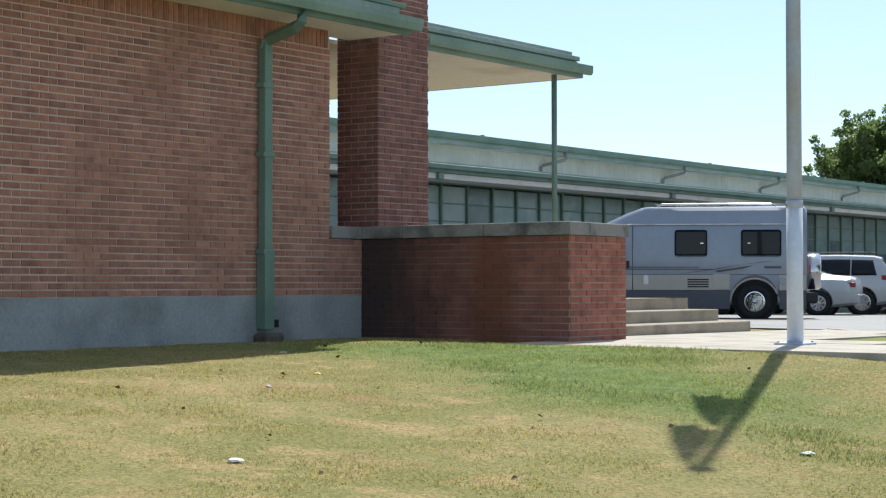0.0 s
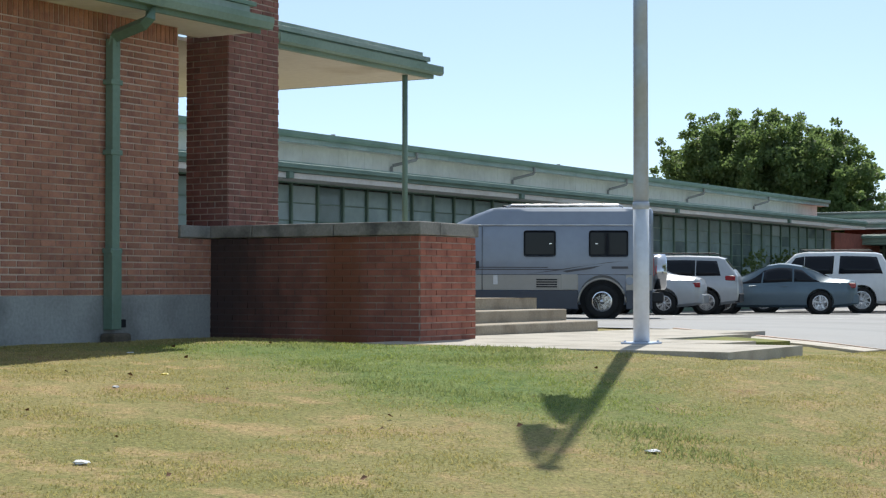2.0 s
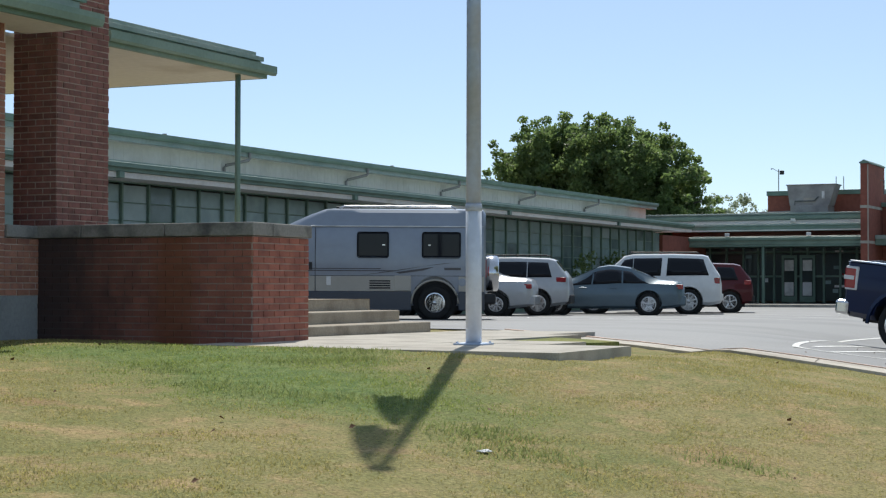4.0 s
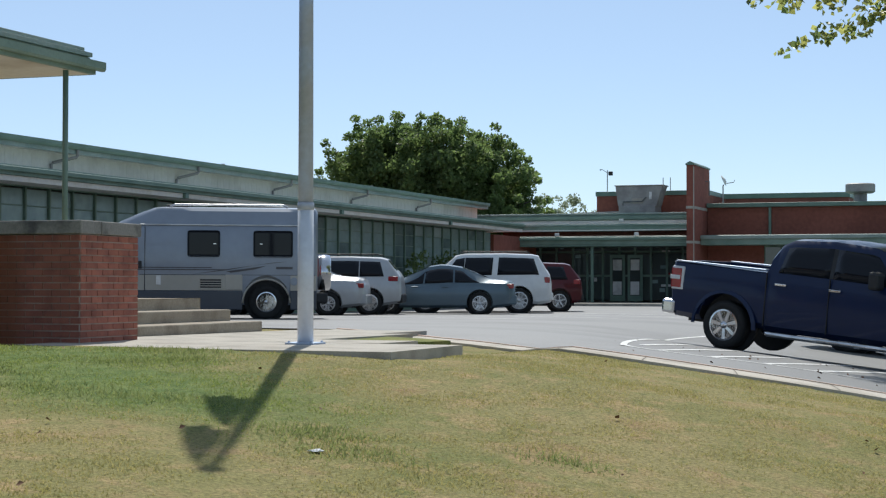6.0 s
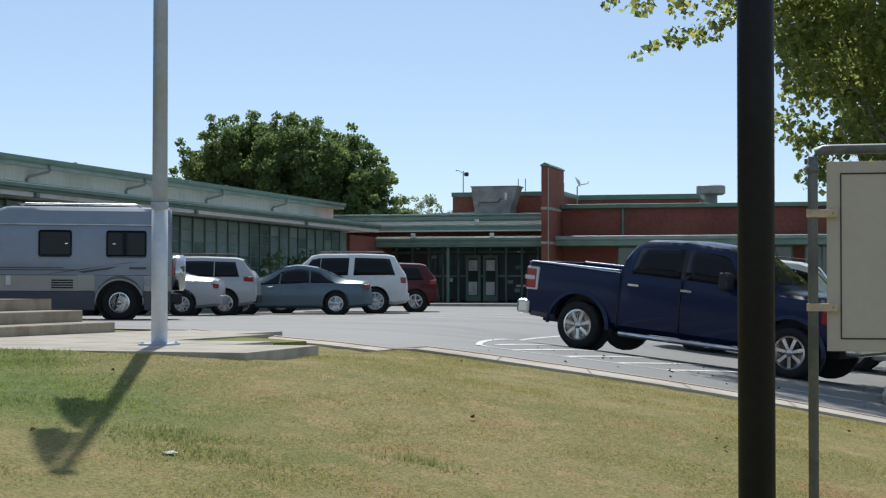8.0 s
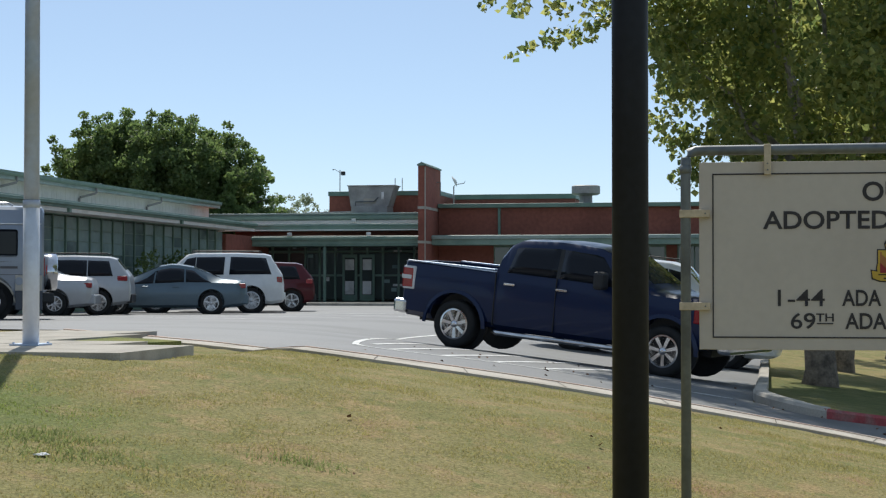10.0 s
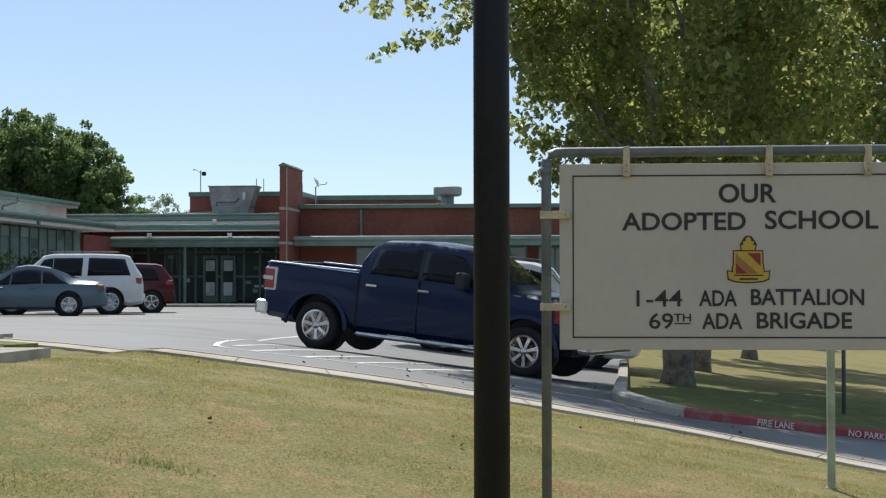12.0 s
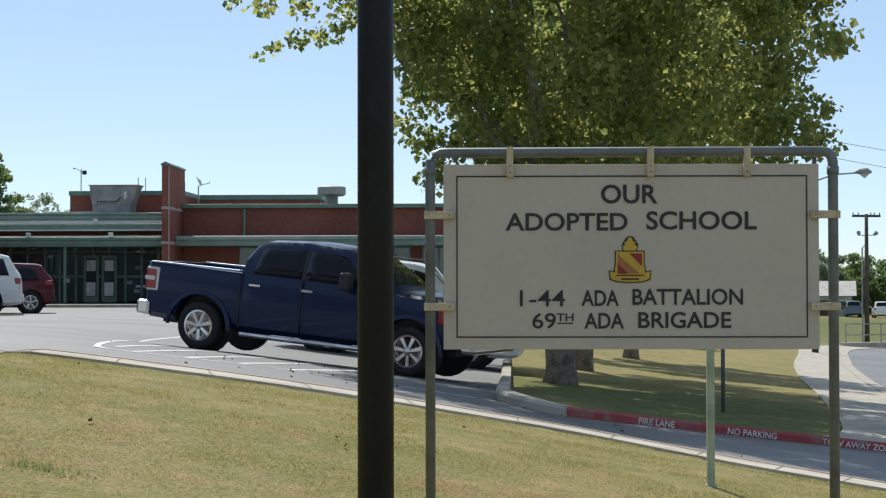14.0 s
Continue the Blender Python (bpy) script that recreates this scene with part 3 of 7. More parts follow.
def build_low_wall():
    b = thing("low_brick_wall", label="low brick entrance wall with stained face and concrete coping", category="brick wall")
    x1 = -9.02
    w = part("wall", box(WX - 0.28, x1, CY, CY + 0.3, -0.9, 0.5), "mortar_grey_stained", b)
    ret = part("return_wall", box(x1 - 0.32, x1 - 0.002, CY + 0.3, CY + 1.1, -0.9, 0.5), "mortar_grey", b)
    side = part("side_wall", box(WX - 0.28, WX, 14.02, CY, -0.9, 0.5), "mortar", b)
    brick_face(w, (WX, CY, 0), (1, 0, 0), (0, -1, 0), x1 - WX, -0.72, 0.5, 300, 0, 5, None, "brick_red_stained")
    brick_face(ret, (x1, CY, 0), (0, 1, 0), (1, 0, 0), 1.1, -0.72, 0.5, 300, 0, 6, None, "brick_red")
    brick_face(side, (WX, 14.02, 0), (0, 1, 0), (1, 0, 0), CY - 14.02, -0.1, 0.5, 300, 0, 7)
    xs = [WX - 0.3, -11.1, -10.05, x1 + 0.035]
    for a, c in zip(xs, xs[1:]):
        part("coping", box(a + 0.004, c - 0.004, CY - 0.04, CY + 0.34, 0.505, 0.64, 0.012), "concrete_dark", b)
    part("coping", box(x1 - 0.36, x1 + 0.033, CY + 0.348, CY + 1.13, 0.505, 0.637, 0.012), "concrete_dark", b)
    part("coping", box(WX - 0.3, WX + 0.035, 14.03, CY - 0.046, 0.505, 0.637, 0.012), "concrete_dark", b)


build_low_wall()


def build_porch():
    b = thing("porch_steps", label="three worn concrete entrance steps", category="steps")
    part("landing", box(-14.5, -10.538, CY + 0.31, 19.9, -1.2, -0.168, 0.012), "step_concrete", b)
    for k in range(3):
        x0 = -9.63 - 0.45 * k
        z = -0.60 + 0.145 * (k + 1)
        part("step", box(x0 - 0.47 if k < 2 else x0 - 0.005, x0, CY + 1.11, 19.9, -1.2, z, 0.014), "step_concrete", b)
    p = thing("brick_pillar", label="tall dark brick pillar rising through the porch roof", category="pillar")
    x0, x1, y0, y1 = -12.27, -11.69, 14.88, 15.80
    col = part("core", box(x0, x1, y0, y1, -0.1, 4.6), "mortar_grey", p)
    brick_face(col, (x0, y0, 0), (1, 0, 0), (0, -1, 0), x1 - x0, -0.1, 4.6, 300, 0, 8, (0, 1, 0.6, 3.2), "brick_dark")
    brick_face(col, (x1, y0, 0), (0, 1, 0), (1, 0, 0), y1 - y0, -0.1, 4.6, 300, 0, 9, (0, 1, 0.6, 3.2), "brick_dark")
    part("cap", box(x0 - 0.05, x1 + 0.05, y0 - 0.05, y1 + 0.05, 4.6, 4.7, 0.01), "concrete_dark", p)
    c = thing("porch_canopy", label="flat porch canopy with green fascia and cream soffit", category="canopy")
    z, fx, ye = 2.75, -11.75, 19.33
    part("soffit", box(-18.0, fx - 0.06, 15.83, ye - 0.06, z - 0.02, z + 0.02), "soffit", c)
    part("soffit_strip", box(-18.0, -12.30, 14.1, 15.825, z - 0.02, z + 0.02), "soffit", c)
    part("fascia", box(fx - 0.055, fx, 15.83, ye, z - 0.02, z + 0.14, 0.004), "green_light", c)
    part("end_fascia", box(-18.0, fx - 0.06, ye - 0.055, ye, z - 0.02, z + 0.14, 0.004), "green", c)
    part("gutter", prism([(fx + 0.005, z + 0.03), (fx + 0.055, z + 0.03), (fx + 0.075, z + 0.06), (fx + 0.075, z + 0.15), (fx + 0.06, z + 0.15), (fx + 0.005, z + 0.06)], 15.83, ye + 0.13, axis="y"), "green_light", c)
    part("roof", box(-18.0, fx - 0.07, 15.83, ye - 0.03, z + 0.145, z + 0.20), "green_pale", c)
    for k in range(2):
        part("roof_edge", box(fx - 0.30 - 0.07 * k, fx - 0.02 - 0.07 * k, 15.83, ye - 0.05 - 0.08 * k, z + 0.203 + 0.062 * k, z + 0.26 + 0.062 * k, 0.004), "green_pale", c)
    q = part("post", tube([(fx - 0.1, 18.77, -0.168), (fx - 0.1, 18.77, z - 0.02)], 0.036, 14), "green", c, "slim green steel post", True)
    part("base_plate", box(fx - 0.18, fx - 0.02, 18.69, 18.85, -0.167, -0.15), "green", q)


build_porch()


def build_slabs():
    own = bmesh.new()
    cells = [(-9.3, -7.35, 13.85, 15.62), (-7.34, -5.4, 13.68, 15.55), (-9.6, -7.45, 15.63, 17.6), (-9.6, -7.45, 17.61, 19.6), (-9.6, -7.9, 19.61, 21.3), (-7.44, -6.3, 15.63, 16.72)]
    for x0, x1, y0, y1 in cells:
        r = bmesh.ops.create_grid(own, x_segments=6, y_segments=6, size=0.5)
        top = []
        for v in r["verts"]:
            x, y = (x0 + x1) / 2 + v.co.x * (x1 - x0), (y0 + y1) / 2 + v.co.y * (y1 - y0)
            v.co = Vector((x, y, -0.562 - 0.002 * (x + 9.3) - 0.006 * max(y - 15.6, 0)))
        fs = list({f for v in r["verts"] for f in v.link_faces})
        ext = bmesh.ops.extrude_face_region(own, geom=fs)
        for g in ext["geom"]:
            if isinstance(g, bmesh.types.BMVert):
                g.co.z -= 0.16
    solid("pavement", own, "concrete", "pale concrete paving slabs below the steps", "pavement", kind="structure")


build_slabs()


def build_flagpole():
    x, y, z = -6.87, 15.15, -0.568
    f = thing("flagpole", (x, y, z), 0, "tall silver aluminium flagpole on a square base plate", "flagpole")
    lo = part("lower_tube", tube([(0, 0, 0.02), (0, 0, 1.36)], [0.078, 0.077], 24), "steel_pale", f, "", True)
    part("upper_tube", tube([(0, 0, 1.34), (0, 0, 4), (0, 0, 8.0)], [0.0735, 0.068, 0.04], 24), "steel", f, "", True)
    part("collar", tube([(0, 0, 1.30), (0, 0, 1.34), (0, 0, 1.37)], [0.081, 0.083, 0.079], 24), "steel", lo, "", True)
    part("base_plate", box(-0.15, 0.15, -0.15, 0.15, 0.0, 0.02, 0.005), "steel", f)
    for a, b in ((1, 1), (1, -1), (-1, 1), (-1, -1)):
        part("bolt", tube([(0.12 * a, 0.12 * b, 0.02), (0.12 * a, 0.12 * b, 0.034)], 0.012, 6), "steel", f)
    own = bmesh.new()
    bmesh.ops.create_uvsphere(own, u_segments=16, v_segments=10, radius=0.09)
    bmesh.ops.translate(own, verts=own.verts, vec=(0, 0, 8.08))
    part("ball", own, "steel", f, "", True)
    # limp cloth hanging by the halyard
    for name, top, length, wide, mat in (("flag", 8.0, 1.5, 0.37, "flag_cloth"), ("lower_flag", 6.45, 1.55, 0.42, "flag_cloth")):
        own = bmesh.new()
        rows = []
        for i in range(13):
            v = i / 12
            row = []
            for k in range(17):
                uu = k / 16
                fold = 0.06 * v * math.sin(uu * 11 + v * 3)
                row.append(own.verts.new((-0.06 - wide * v ** 0.8 * uu, -0.05 + fold, top - v * length + 0.05 * uu * v)))
            rows.append(row)
        for a, b in zip(rows, rows[1:]):
            for k in range(16):
                own.faces.new((a[k], a[k + 1], b[k + 1], b[k]))
        part(name, own, mat, f, "cloth flag hanging limp", True)


M["flag_cloth"] = material("flag_cloth", (0.35, 0.33, 0.4), 0.9, spread=0.1, scale=2, second=(0.3, 0.08, 0.08), fine=40, bump=0.05)
build_flagpole()


# ---- long school wing ----
def build_wing():
    b = thing("school_wing", label="long low school wing with green roofs and window bands", category="building")
    EX, y0, y1 = -22.0, 20.0, 71.5
    part("lower_fascia", box(EX - 0.06, EX, y0, y1, 2.47, 2.70, 0.004), "green", b)
    part("lower_gutter", box(EX + 0.004, EX + 0.09, y0, y1, 2.55, 2.66, 0.015), "green", b)
    part("lower_roof", prism([(EX + 0.02, 2.70), (EX - 3.1, 2.86), (EX - 3.1, 2.80), (EX + 0.02, 2.665)], y0, y1 + 0.0, axis="y"), "green_pale", b, "faded pale green metal roof edge")
    part("lower_soffit", box(EX - 1.45, EX - 0.07, y0, y1, 2.40, 2.45), "soffit", b)
    part("fascia_board", box(EX - 0.11, EX - 0.064, y0, y1, 2.34, 2.464), "soffit", b, "cream board below the gutter")
    part("clerestory", box(-25.3, -25.0, y0, 74, 2.8, 3.50), "white_panel", b, "white ribbed clerestory wall")
    own = bmesh.new()
    for k in range(134):
        y = y0 + 0.4 * k
        box(-25.0, -24.996, y, y + 0.02, 2.86, 3.485, bm=own)
    part("rib", own, "white_panel", b, kind="stuff")
    part("upper_fascia", box(-24.66, -24.6, y0, 74.4, 3.49, 3.615, 0.004), "green_pale", b, "paler green fascia board")
    part("upper_gutter", prism([(-24.596, 3.61), (-24.53, 3.61), (-24.50, 3.67), (-24.50, 3.765), (-24.515, 3.765), (-24.596, 3.66)], y0, 74.4, axis="y"), "green", b)
    part("upper_roof", prism([(-24.60, 3.70), (-24.60, 3.75), (-31, 4.0), (-37, 3.74), (-37, 3.70)], y0, 74.5, axis="y"), "green_pale", b)
    part("upper_soffit", box(-25.0, -24.665, y0, 74.4, 3.50, 3.54), "soffit", b)
    # swan necks from the upper gutter to the clerestory wall
    for y in (32.7, 39.5, 46.3, 53.0, 59.8, 66.7):
        part("downspout", tube([(-24.55, y, 3.60), (-24.55, y, 3.44), (-24.57, y - 0.03, 3.40), (-24.92, y - 0.62, 3.23), (-24.945, y - 0.66, 3.19), (-24.945, y - 0.66, 2.86)], 0.042, 8), "roof_grey", b, "bent grey rain pipe")
    # collars that carry the lower gutter
    for k in range(4):
        y = 30.2 + 10.6 * k
        part("gutter_outlet", box(EX - 0.16, EX + 0.03, y - 0.09, y + 0.09, 2.33, 2.466, 0.01), "green", b)
    # small caps on the roof edge
    for y in (36.0, 48.6, 61.0):
        part("roof_cap", tube([(-24.9, y, 3.72), (-24.9, y, 3.85)], 0.06, 8), "roof_grey", b)
    part("sill_wall", box(-23.75, -23.4, y0, y1, -1.4, 0.25), "green", b)
    part("end_wall", box(-36.5, -25.35, 73.6, 73.95, -1.4, 3.5), "far_brick", b)
    part("back_wall", box(-36.5, -36.2, y0, 73.6, -1.4, 3.58), "far_brick", b)
    part("near_end", box(-36.2, -23.78, y0, y0 + 0.3, -1.4, 3.5), "far_brick", b)
    part("head", box(-23.75, -23.42, y0, y1, 2.37, 2.40), "green", b)
    # windows: steel mullions, five lights one over the other in each bay
    step, first = 1.06, 20.61
    win = part("window_band", box(-23.74, -23.72, y0, y1, 0.25, 2.37), "shade", b)
    rnd = random.Random(2)
    for k in range(48):
        ya = first + k * step
        part("mullion", box(-23.56, -23.46, ya - 0.034, ya + 0.034, 0.25, 2.37, 0.006), "green", win)
        # random tones; far bays painted dimmer for the dark green they reflect
        tone = rnd.choice(["blind", "blind", "blind", "blind_dim", "blind_pale"] if k < 24 else ["blind", "blind", "blind_dim"])
        for j in range(5):
            z0 = 0.28 + 0.415 * j
            mat = tone if rnd.random() < 0.75 else rnd.choice(["blind", "blind_dim", "blind_pale"])
            pane = box(-0.008, 0.008, 0, step - 0.1, 0, 0.385)
            bmesh.ops.rotate(pane, verts=pane.verts, cent=(0, 0, 0), matrix=Matrix.Rotation(radians(rnd.uniform(-1.2, 1.2)), 3, "Y"))
            bmesh.ops.translate(pane, verts=pane.verts, vec=(-23.53, ya + 0.05, z0))
            part("pane", pane, mat, win)
            if j:
                part("rail", box(-23.555, -23.505, ya + 0.047, ya + step - 0.047, z0 - 0.028, z0 - 0.002), "green", win)


build_wing()


# ---- entrance building at the end of the car park ----
def build_entrance_building():
    b = thing("entrance_building", label="brick school entrance building with green roof bands and lobby doors", category="building")
    Y = 78.0
    X0, XT, X1 = -25.0, -15.55, 7.0
    # left part: three stepped roof edges over the lobby
    part("upper_band", box(X0 - 4, XT, Y - 0.2, Y + 14, 3.05, 3.38, 0.02), "green_light", b)
    part("upper_lip", box(X0 - 4, XT, Y - 0.26, Y - 0.205, 3.33, 3.395, 0.01), "green_pale", b)
    part("upper_gutter", box(X0 - 4, XT, Y - 0.32, Y - 0.205, 3.09, 3.25, 0.02), "green", b)
    part("upper_wall", box(X0 - 1.2, XT, Y - 0.19, Y + 0.3, 2.95, 3.045), "white_panel", b)
    part("middle_band", box(X0 - 1.2, XT, Y - 1.0, Y - 0.2, 2.60, 2.87, 0.02), "green_light", b)
    part("middle_lip", box(X0 - 1.2, XT, Y - 1.06, Y - 1.005, 2.77, 2.855, 0.01), "green_pale", b)
    part("middle_flashing", box(X0 - 1.2, XT, Y - 1.03, Y - 0.2, 2.54, 2.597), "white_panel", b)
    part("middle_roof", box(X0 - 1.2, XT, Y - 0.98, Y - 0.2, 2.874, 2.93), "white_panel", b)
    part("middle_wall", box(X0, XT, Y - 0.1, Y + 0.3, 2.26, 2.94), "far_brick", b)
    part("canopy_band", box(X0 + 1.6, XT, Y - 2.6, Y - 0.15, 1.88, 2.25, 0.02), "green_light", b)
    part("canopy_gutter", box(X0 + 1.6, XT, Y - 2.74, Y - 2.605, 2.06, 2.2, 0.02), "green", b)
    part("canopy_soffit", box(X0 + 1.6, XT, Y - 2.6, Y - 0.15, 1.79, 1.875), "green", b)
    for x in (-24.6, -20.0):
        part("canopy_post", box(x - 0.06, x + 0.06, Y - 2.5, Y - 2.38, -1.0, 1.79, 0.01), "green", b)
    lob = part("lobby_wall", box(X0, XT, Y + 2.5, Y + 2.8, -1.2, 2.4), "shade", b)
    fr = part("lobby_front", box(X0, XT, Y + 0.05, Y + 0.12, 1.55, 1.62), "green", b)
    xs = [-24.7, -23.95, -23.2, -22.4, -21.6, -20.9, -20.15, -19.35, -18.6, -17.85, -17.1, -16.35, -15.6]
    for a, c in zip(xs, xs[1:]):
        part("mullion", box(a - 0.05, a + 0.05, Y, Y + 0.14, -0.9, 1.93, 0.01), "green", fr)
        for z0, z1 in ((-0.65, 0.42), (0.52, 1.5), (1.64, 1.92)):
            part("pane", box(a + 0.06, c - 0.06, Y + 0.06, Y + 0.075, z0, z1), "dark_glass", fr)
        part("rail", box(a + 0.052, c - 0.052, Y + 0.03, Y + 0.12, 0.43, 0.51), "green", fr)
    for x in (-19.42, -18.58):
        dd = part("door", box(x - 0.36, x + 0.36, Y - 0.06, Y - 0.01, -0.72, 1.45, 0.01), "green", b, "green lobby door with paper notices")
        part("door_glass", box(x - 0.24, x + 0.24, Y - 0.072, Y - 0.062, -0.45, 1.3), "dark_glass", dd)
        part("notice", box(x - 0.21, x + 0.21, Y - 0.08, Y - 0.074, 0.72, 1.22), "paper", dd, "white paper notice")
        part("notice", box(x - 0.22, x + 0.2, Y - 0.08, Y - 0.074, -0.42, 0.2), "paper", dd, "white paper notice")
    # papers, shelves and lit things behind the lobby glass
    rnd = random.Random(4)
    for k in range(26):
        x, z, q = rnd.uniform(-24.3, -16.0), rnd.uniform(-0.3, 1.85), rnd.uniform(0.08, 0.24)
        if -20.0 < x < -18.0:
            continue
        part("notice", box(x - q, x + q, Y + 0.04, Y + 0.05, z, z + rnd.uniform(0.06, 0.22)), rnd.choice(["paper", "roof_grey", "blind", "blind_dim", "soffit"]), fr)
    part("exit_light", box(-17.02, -16.94, Y + 0.035, Y + 0.05, 0.52, 0.6), "red_lamp", fr)
    for x in (-21.6, -17.9):
        part("wall_lamp", box(x - 0.1, x + 0.1, Y - 2.72, Y - 2.6, 2.26, 2.40, 0.02), "paper", b, "small white flood lamp")
    part("wall_lamp", box(-19.1, -18.9, Y - 1.1, Y - 0.98, 2.935, 3.08, 0.02), "paper", b, "small white flood lamp")
    part("conduit", tube([(X0 + 3, Y + 1.2, 3.44), (X0 + 5.6, Y + 1.2, 3.5), (X0 + 6.2, Y + 1.2, 3.38)], 0.05, 6), "roof_grey", b)
    # brick tower
    TW = XT + 0.33
    t = part("tower", box(XT, TW, Y - 3.0, Y + 0.6, -1.4, 5.36), "far_brick", b, "slim brick tower fin with pale bands")
    part("tower_cap", prism([(XT - 0.04, 5.36), (TW + 0.04, 5.36), (TW + 0.04, 5.42), (XT + 0.165, 5.53), (XT - 0.04, 5.42)], Y - 3.05, Y + 0.65, axis="y"), "green", t)
    for z in (1.88, 3.42):
        part("stone_band", box(XT - 0.015, TW + 0.015, Y - 3.015, Y + 0.6, z, z + 0.12), "concrete", t)
    part("corner_strip", box(TW - 0.03, TW + 0.012, Y - 3.012, Y - 2.97, -1.4, 5.3), "concrete", t)
    part("tower_pipe", tube([(TW + 0.05, Y - 0.6, 4.75), (TW + 0.22, Y - 0.6, 4.75), (TW + 0.22, Y - 0.6, 4.1)], 0.03, 6), "roof_grey", t)
    # right part
    part("corner_wall", box(-25.3, -23.4, 71.55, Y + 0.04, -1.4, 2.25), "far_brick", b)
    part("link_wall", box(-27.5, -26.25, Y - 1.1, Y - 0.21, 2.41, 3.04), "far_brick", b)
    part("right_wall", box(XT + 0.35, X1, Y, Y + 0.4, -4, 3.575), "far_brick", b)
    part("right_coping", box(XT + 0.35, X1, Y - 0.25, Y + 12, 3.58, 3.77, 0.02), "green", b)
    part("right_band", box(XT + 0.35, X1, Y - 1.6, Y - 0.01, 1.83, 2.28, 0.02), "green_light", b)
    part("right_band_lip", box(XT + 0.35, X1, Y - 1.7, Y - 1.605, 2.1, 2.26, 0.02), "green_pale", b)
    part("rain_pipe", box(-12.4, -12.28, Y - 0.1, Y - 0.005, 2.29, 3.57, 0.02), "green", b)
    part("rain_pipe", box(-2.4, -2.28, Y - 0.1, Y - 0.005, 2.29, 3.57, 0.02), "green", b)
    for x in (-12.6, -9.8, -7.0, -4.2):
        w = part("window", box(x, x + 2.3, Y - 0.03, Y - 0.004, 0.1, 1.85), "green", b)
        for j in range(3):
            part("pane", box(x + 0.06 + 0.74 * j, x + 0.74 + 0.74 * j, Y - 0.045, Y - 0.032, 0.2, 1.75), "dark_glass", w)
    part("side_wall", box(X1 - 0.4, X1, Y + 0.4, Y + 12, -4, 3.5), "far_brick", b)
    # upper storey boxes behind
    part("back_storey", box(-20.95, XT + 0.0, Y + 2, Y + 10, 3.0, 4.30), "far_brick", b)
    part("back_coping", box(-21.0, XT + 0.0, Y + 1.95, Y + 10, 4.30, 4.52, 0.01), "green", b)
    part("rear_storey", box(-15.1, -9.3, Y + 4, Y + 11, 3.4, 4.18), "far_brick", b)
    part("rear_coping", box(-15.15, -9.25, Y + 3.95, Y + 11, 4.18, 4.42, 0.01), "green", b)
    h = thing("rooftop_unit", label="grey sheet metal rooftop air unit with hood", category="air unit")
    part("body", prism([(-19.55, 3.75), (-17.72, 3.75), (-17.5, 4.5), (-17.42, 4.68), (-19.68, 4.68), (-19.64, 4.4)], Y + 0.6, Y + 1.7, axis="y"), "roof_grey", h)
    part("base", box(-19.5, -17.75, Y + 0.5, Y + 1.8, 3.385, 3.75, 0.02), "roof_grey", h)
    part("hatch", box(-18.9, -18.35, Y + 0.57, Y + 0.6, 3.86, 4.1, 0.01), "concrete", h)
    part("pipe", tube([(-19.3, Y + 0.55, 3.62), (-19.3, Y + 0.55, 3.95), (-18.4, Y + 0.55, 3.95), (-18.2, Y + 0.55, 4.15)], 0.03, 6), "pipe", h)
    part("hatch", box(-18.05, -17.93, Y + 0.56, Y + 0.6, 4.05, 4.4), "paper", h)
    part("lid", box(-19.72, -17.38, Y + 0.55, Y + 1.75, 4.684, 4.73, 0.01), "roof_grey", h)
    v = thing("roof_vent", label="round grey roof exhaust vent", category="vent")
    part("stack", tube([(-8.45, Y + 1, 3.7), (-8.45, Y + 1, 4.25)], 0.3, 16), "roof_grey", v)
    part("hood", tube([(-8.45, Y + 1, 4.18), (-8.45, Y + 1, 4.25), (-8.45, Y + 1, 4.58), (-8.45, Y + 1, 4.62)], [0.55, 0.66, 0.66, 0.6], 20), "roof_grey", v)
    a = thing("weather_mast", label="thin roof mast with a small instrument", category="mast")
    part("mast", tube([(-20.68, Y + 3, 4.5), (-20.68, Y + 3, 5.62)], 0.025, 6), "roof_grey", a)
    part("instrument", box(-20.62, -20.42, Y + 2.9, Y + 3.1, 5.36, 5.56, 0.04), "black_trim", a)
    part("vane", tube([(-20.68, Y + 3, 5.5), (-20.95, Y + 3, 5.66), (-21.05, Y + 3, 5.64)], [0.015, 0.015, 0.04], 6), "roof_grey", a)
    for x in (-17.75, -17.4):
        m2 = thing("antenna_rod", label="thin upright antenna rod on the roof", category="antenna")
        part("rod", tube([(x, Y + 2.2, 4.45), (x, Y + 2.2, 5.15)], 0.02, 6), "roof_grey", m2)
    s = thing("satellite_dish", label="small white satellite dish on a roof mount", category="dish")
    part("mount", tube([(-14.85, Y + 2, 3.7), (-14.85, Y + 2, 4.7), (-14.7, Y + 2, 4.9)], 0.03, 8), "roof_grey", s)
    own = bmesh.new()
    bmesh.ops.create_cone(own, cap_ends=False, segments=20, radius1=0.28, radius2=0.03, depth=0.1)
    bmesh.ops.rotate(own, verts=own.verts, cent=(0, 0, 0), matrix=Matrix.Rotation(radians(65), 3, "Y"))
    bmesh.ops.translate(own, verts=own.verts, vec=(-14.78, Y + 2, 4.97))
    part("reflector", own, "white_panel", s)
    part("feed_arm", tube([(-14.7, Y + 2, 4.8), (-14.35, Y + 2, 4.85), (-14.3, Y + 2, 4.95)], 0.02, 6), "roof_grey", s)
    solid("kerb_entrance", box(-23.3, -7.0, Y - 6.2, Y + 0.0, -2.2, -0.76, 0.02), "concrete", "raised concrete walk before the lobby", "pavement", kind="structure")


build_entrance_building()
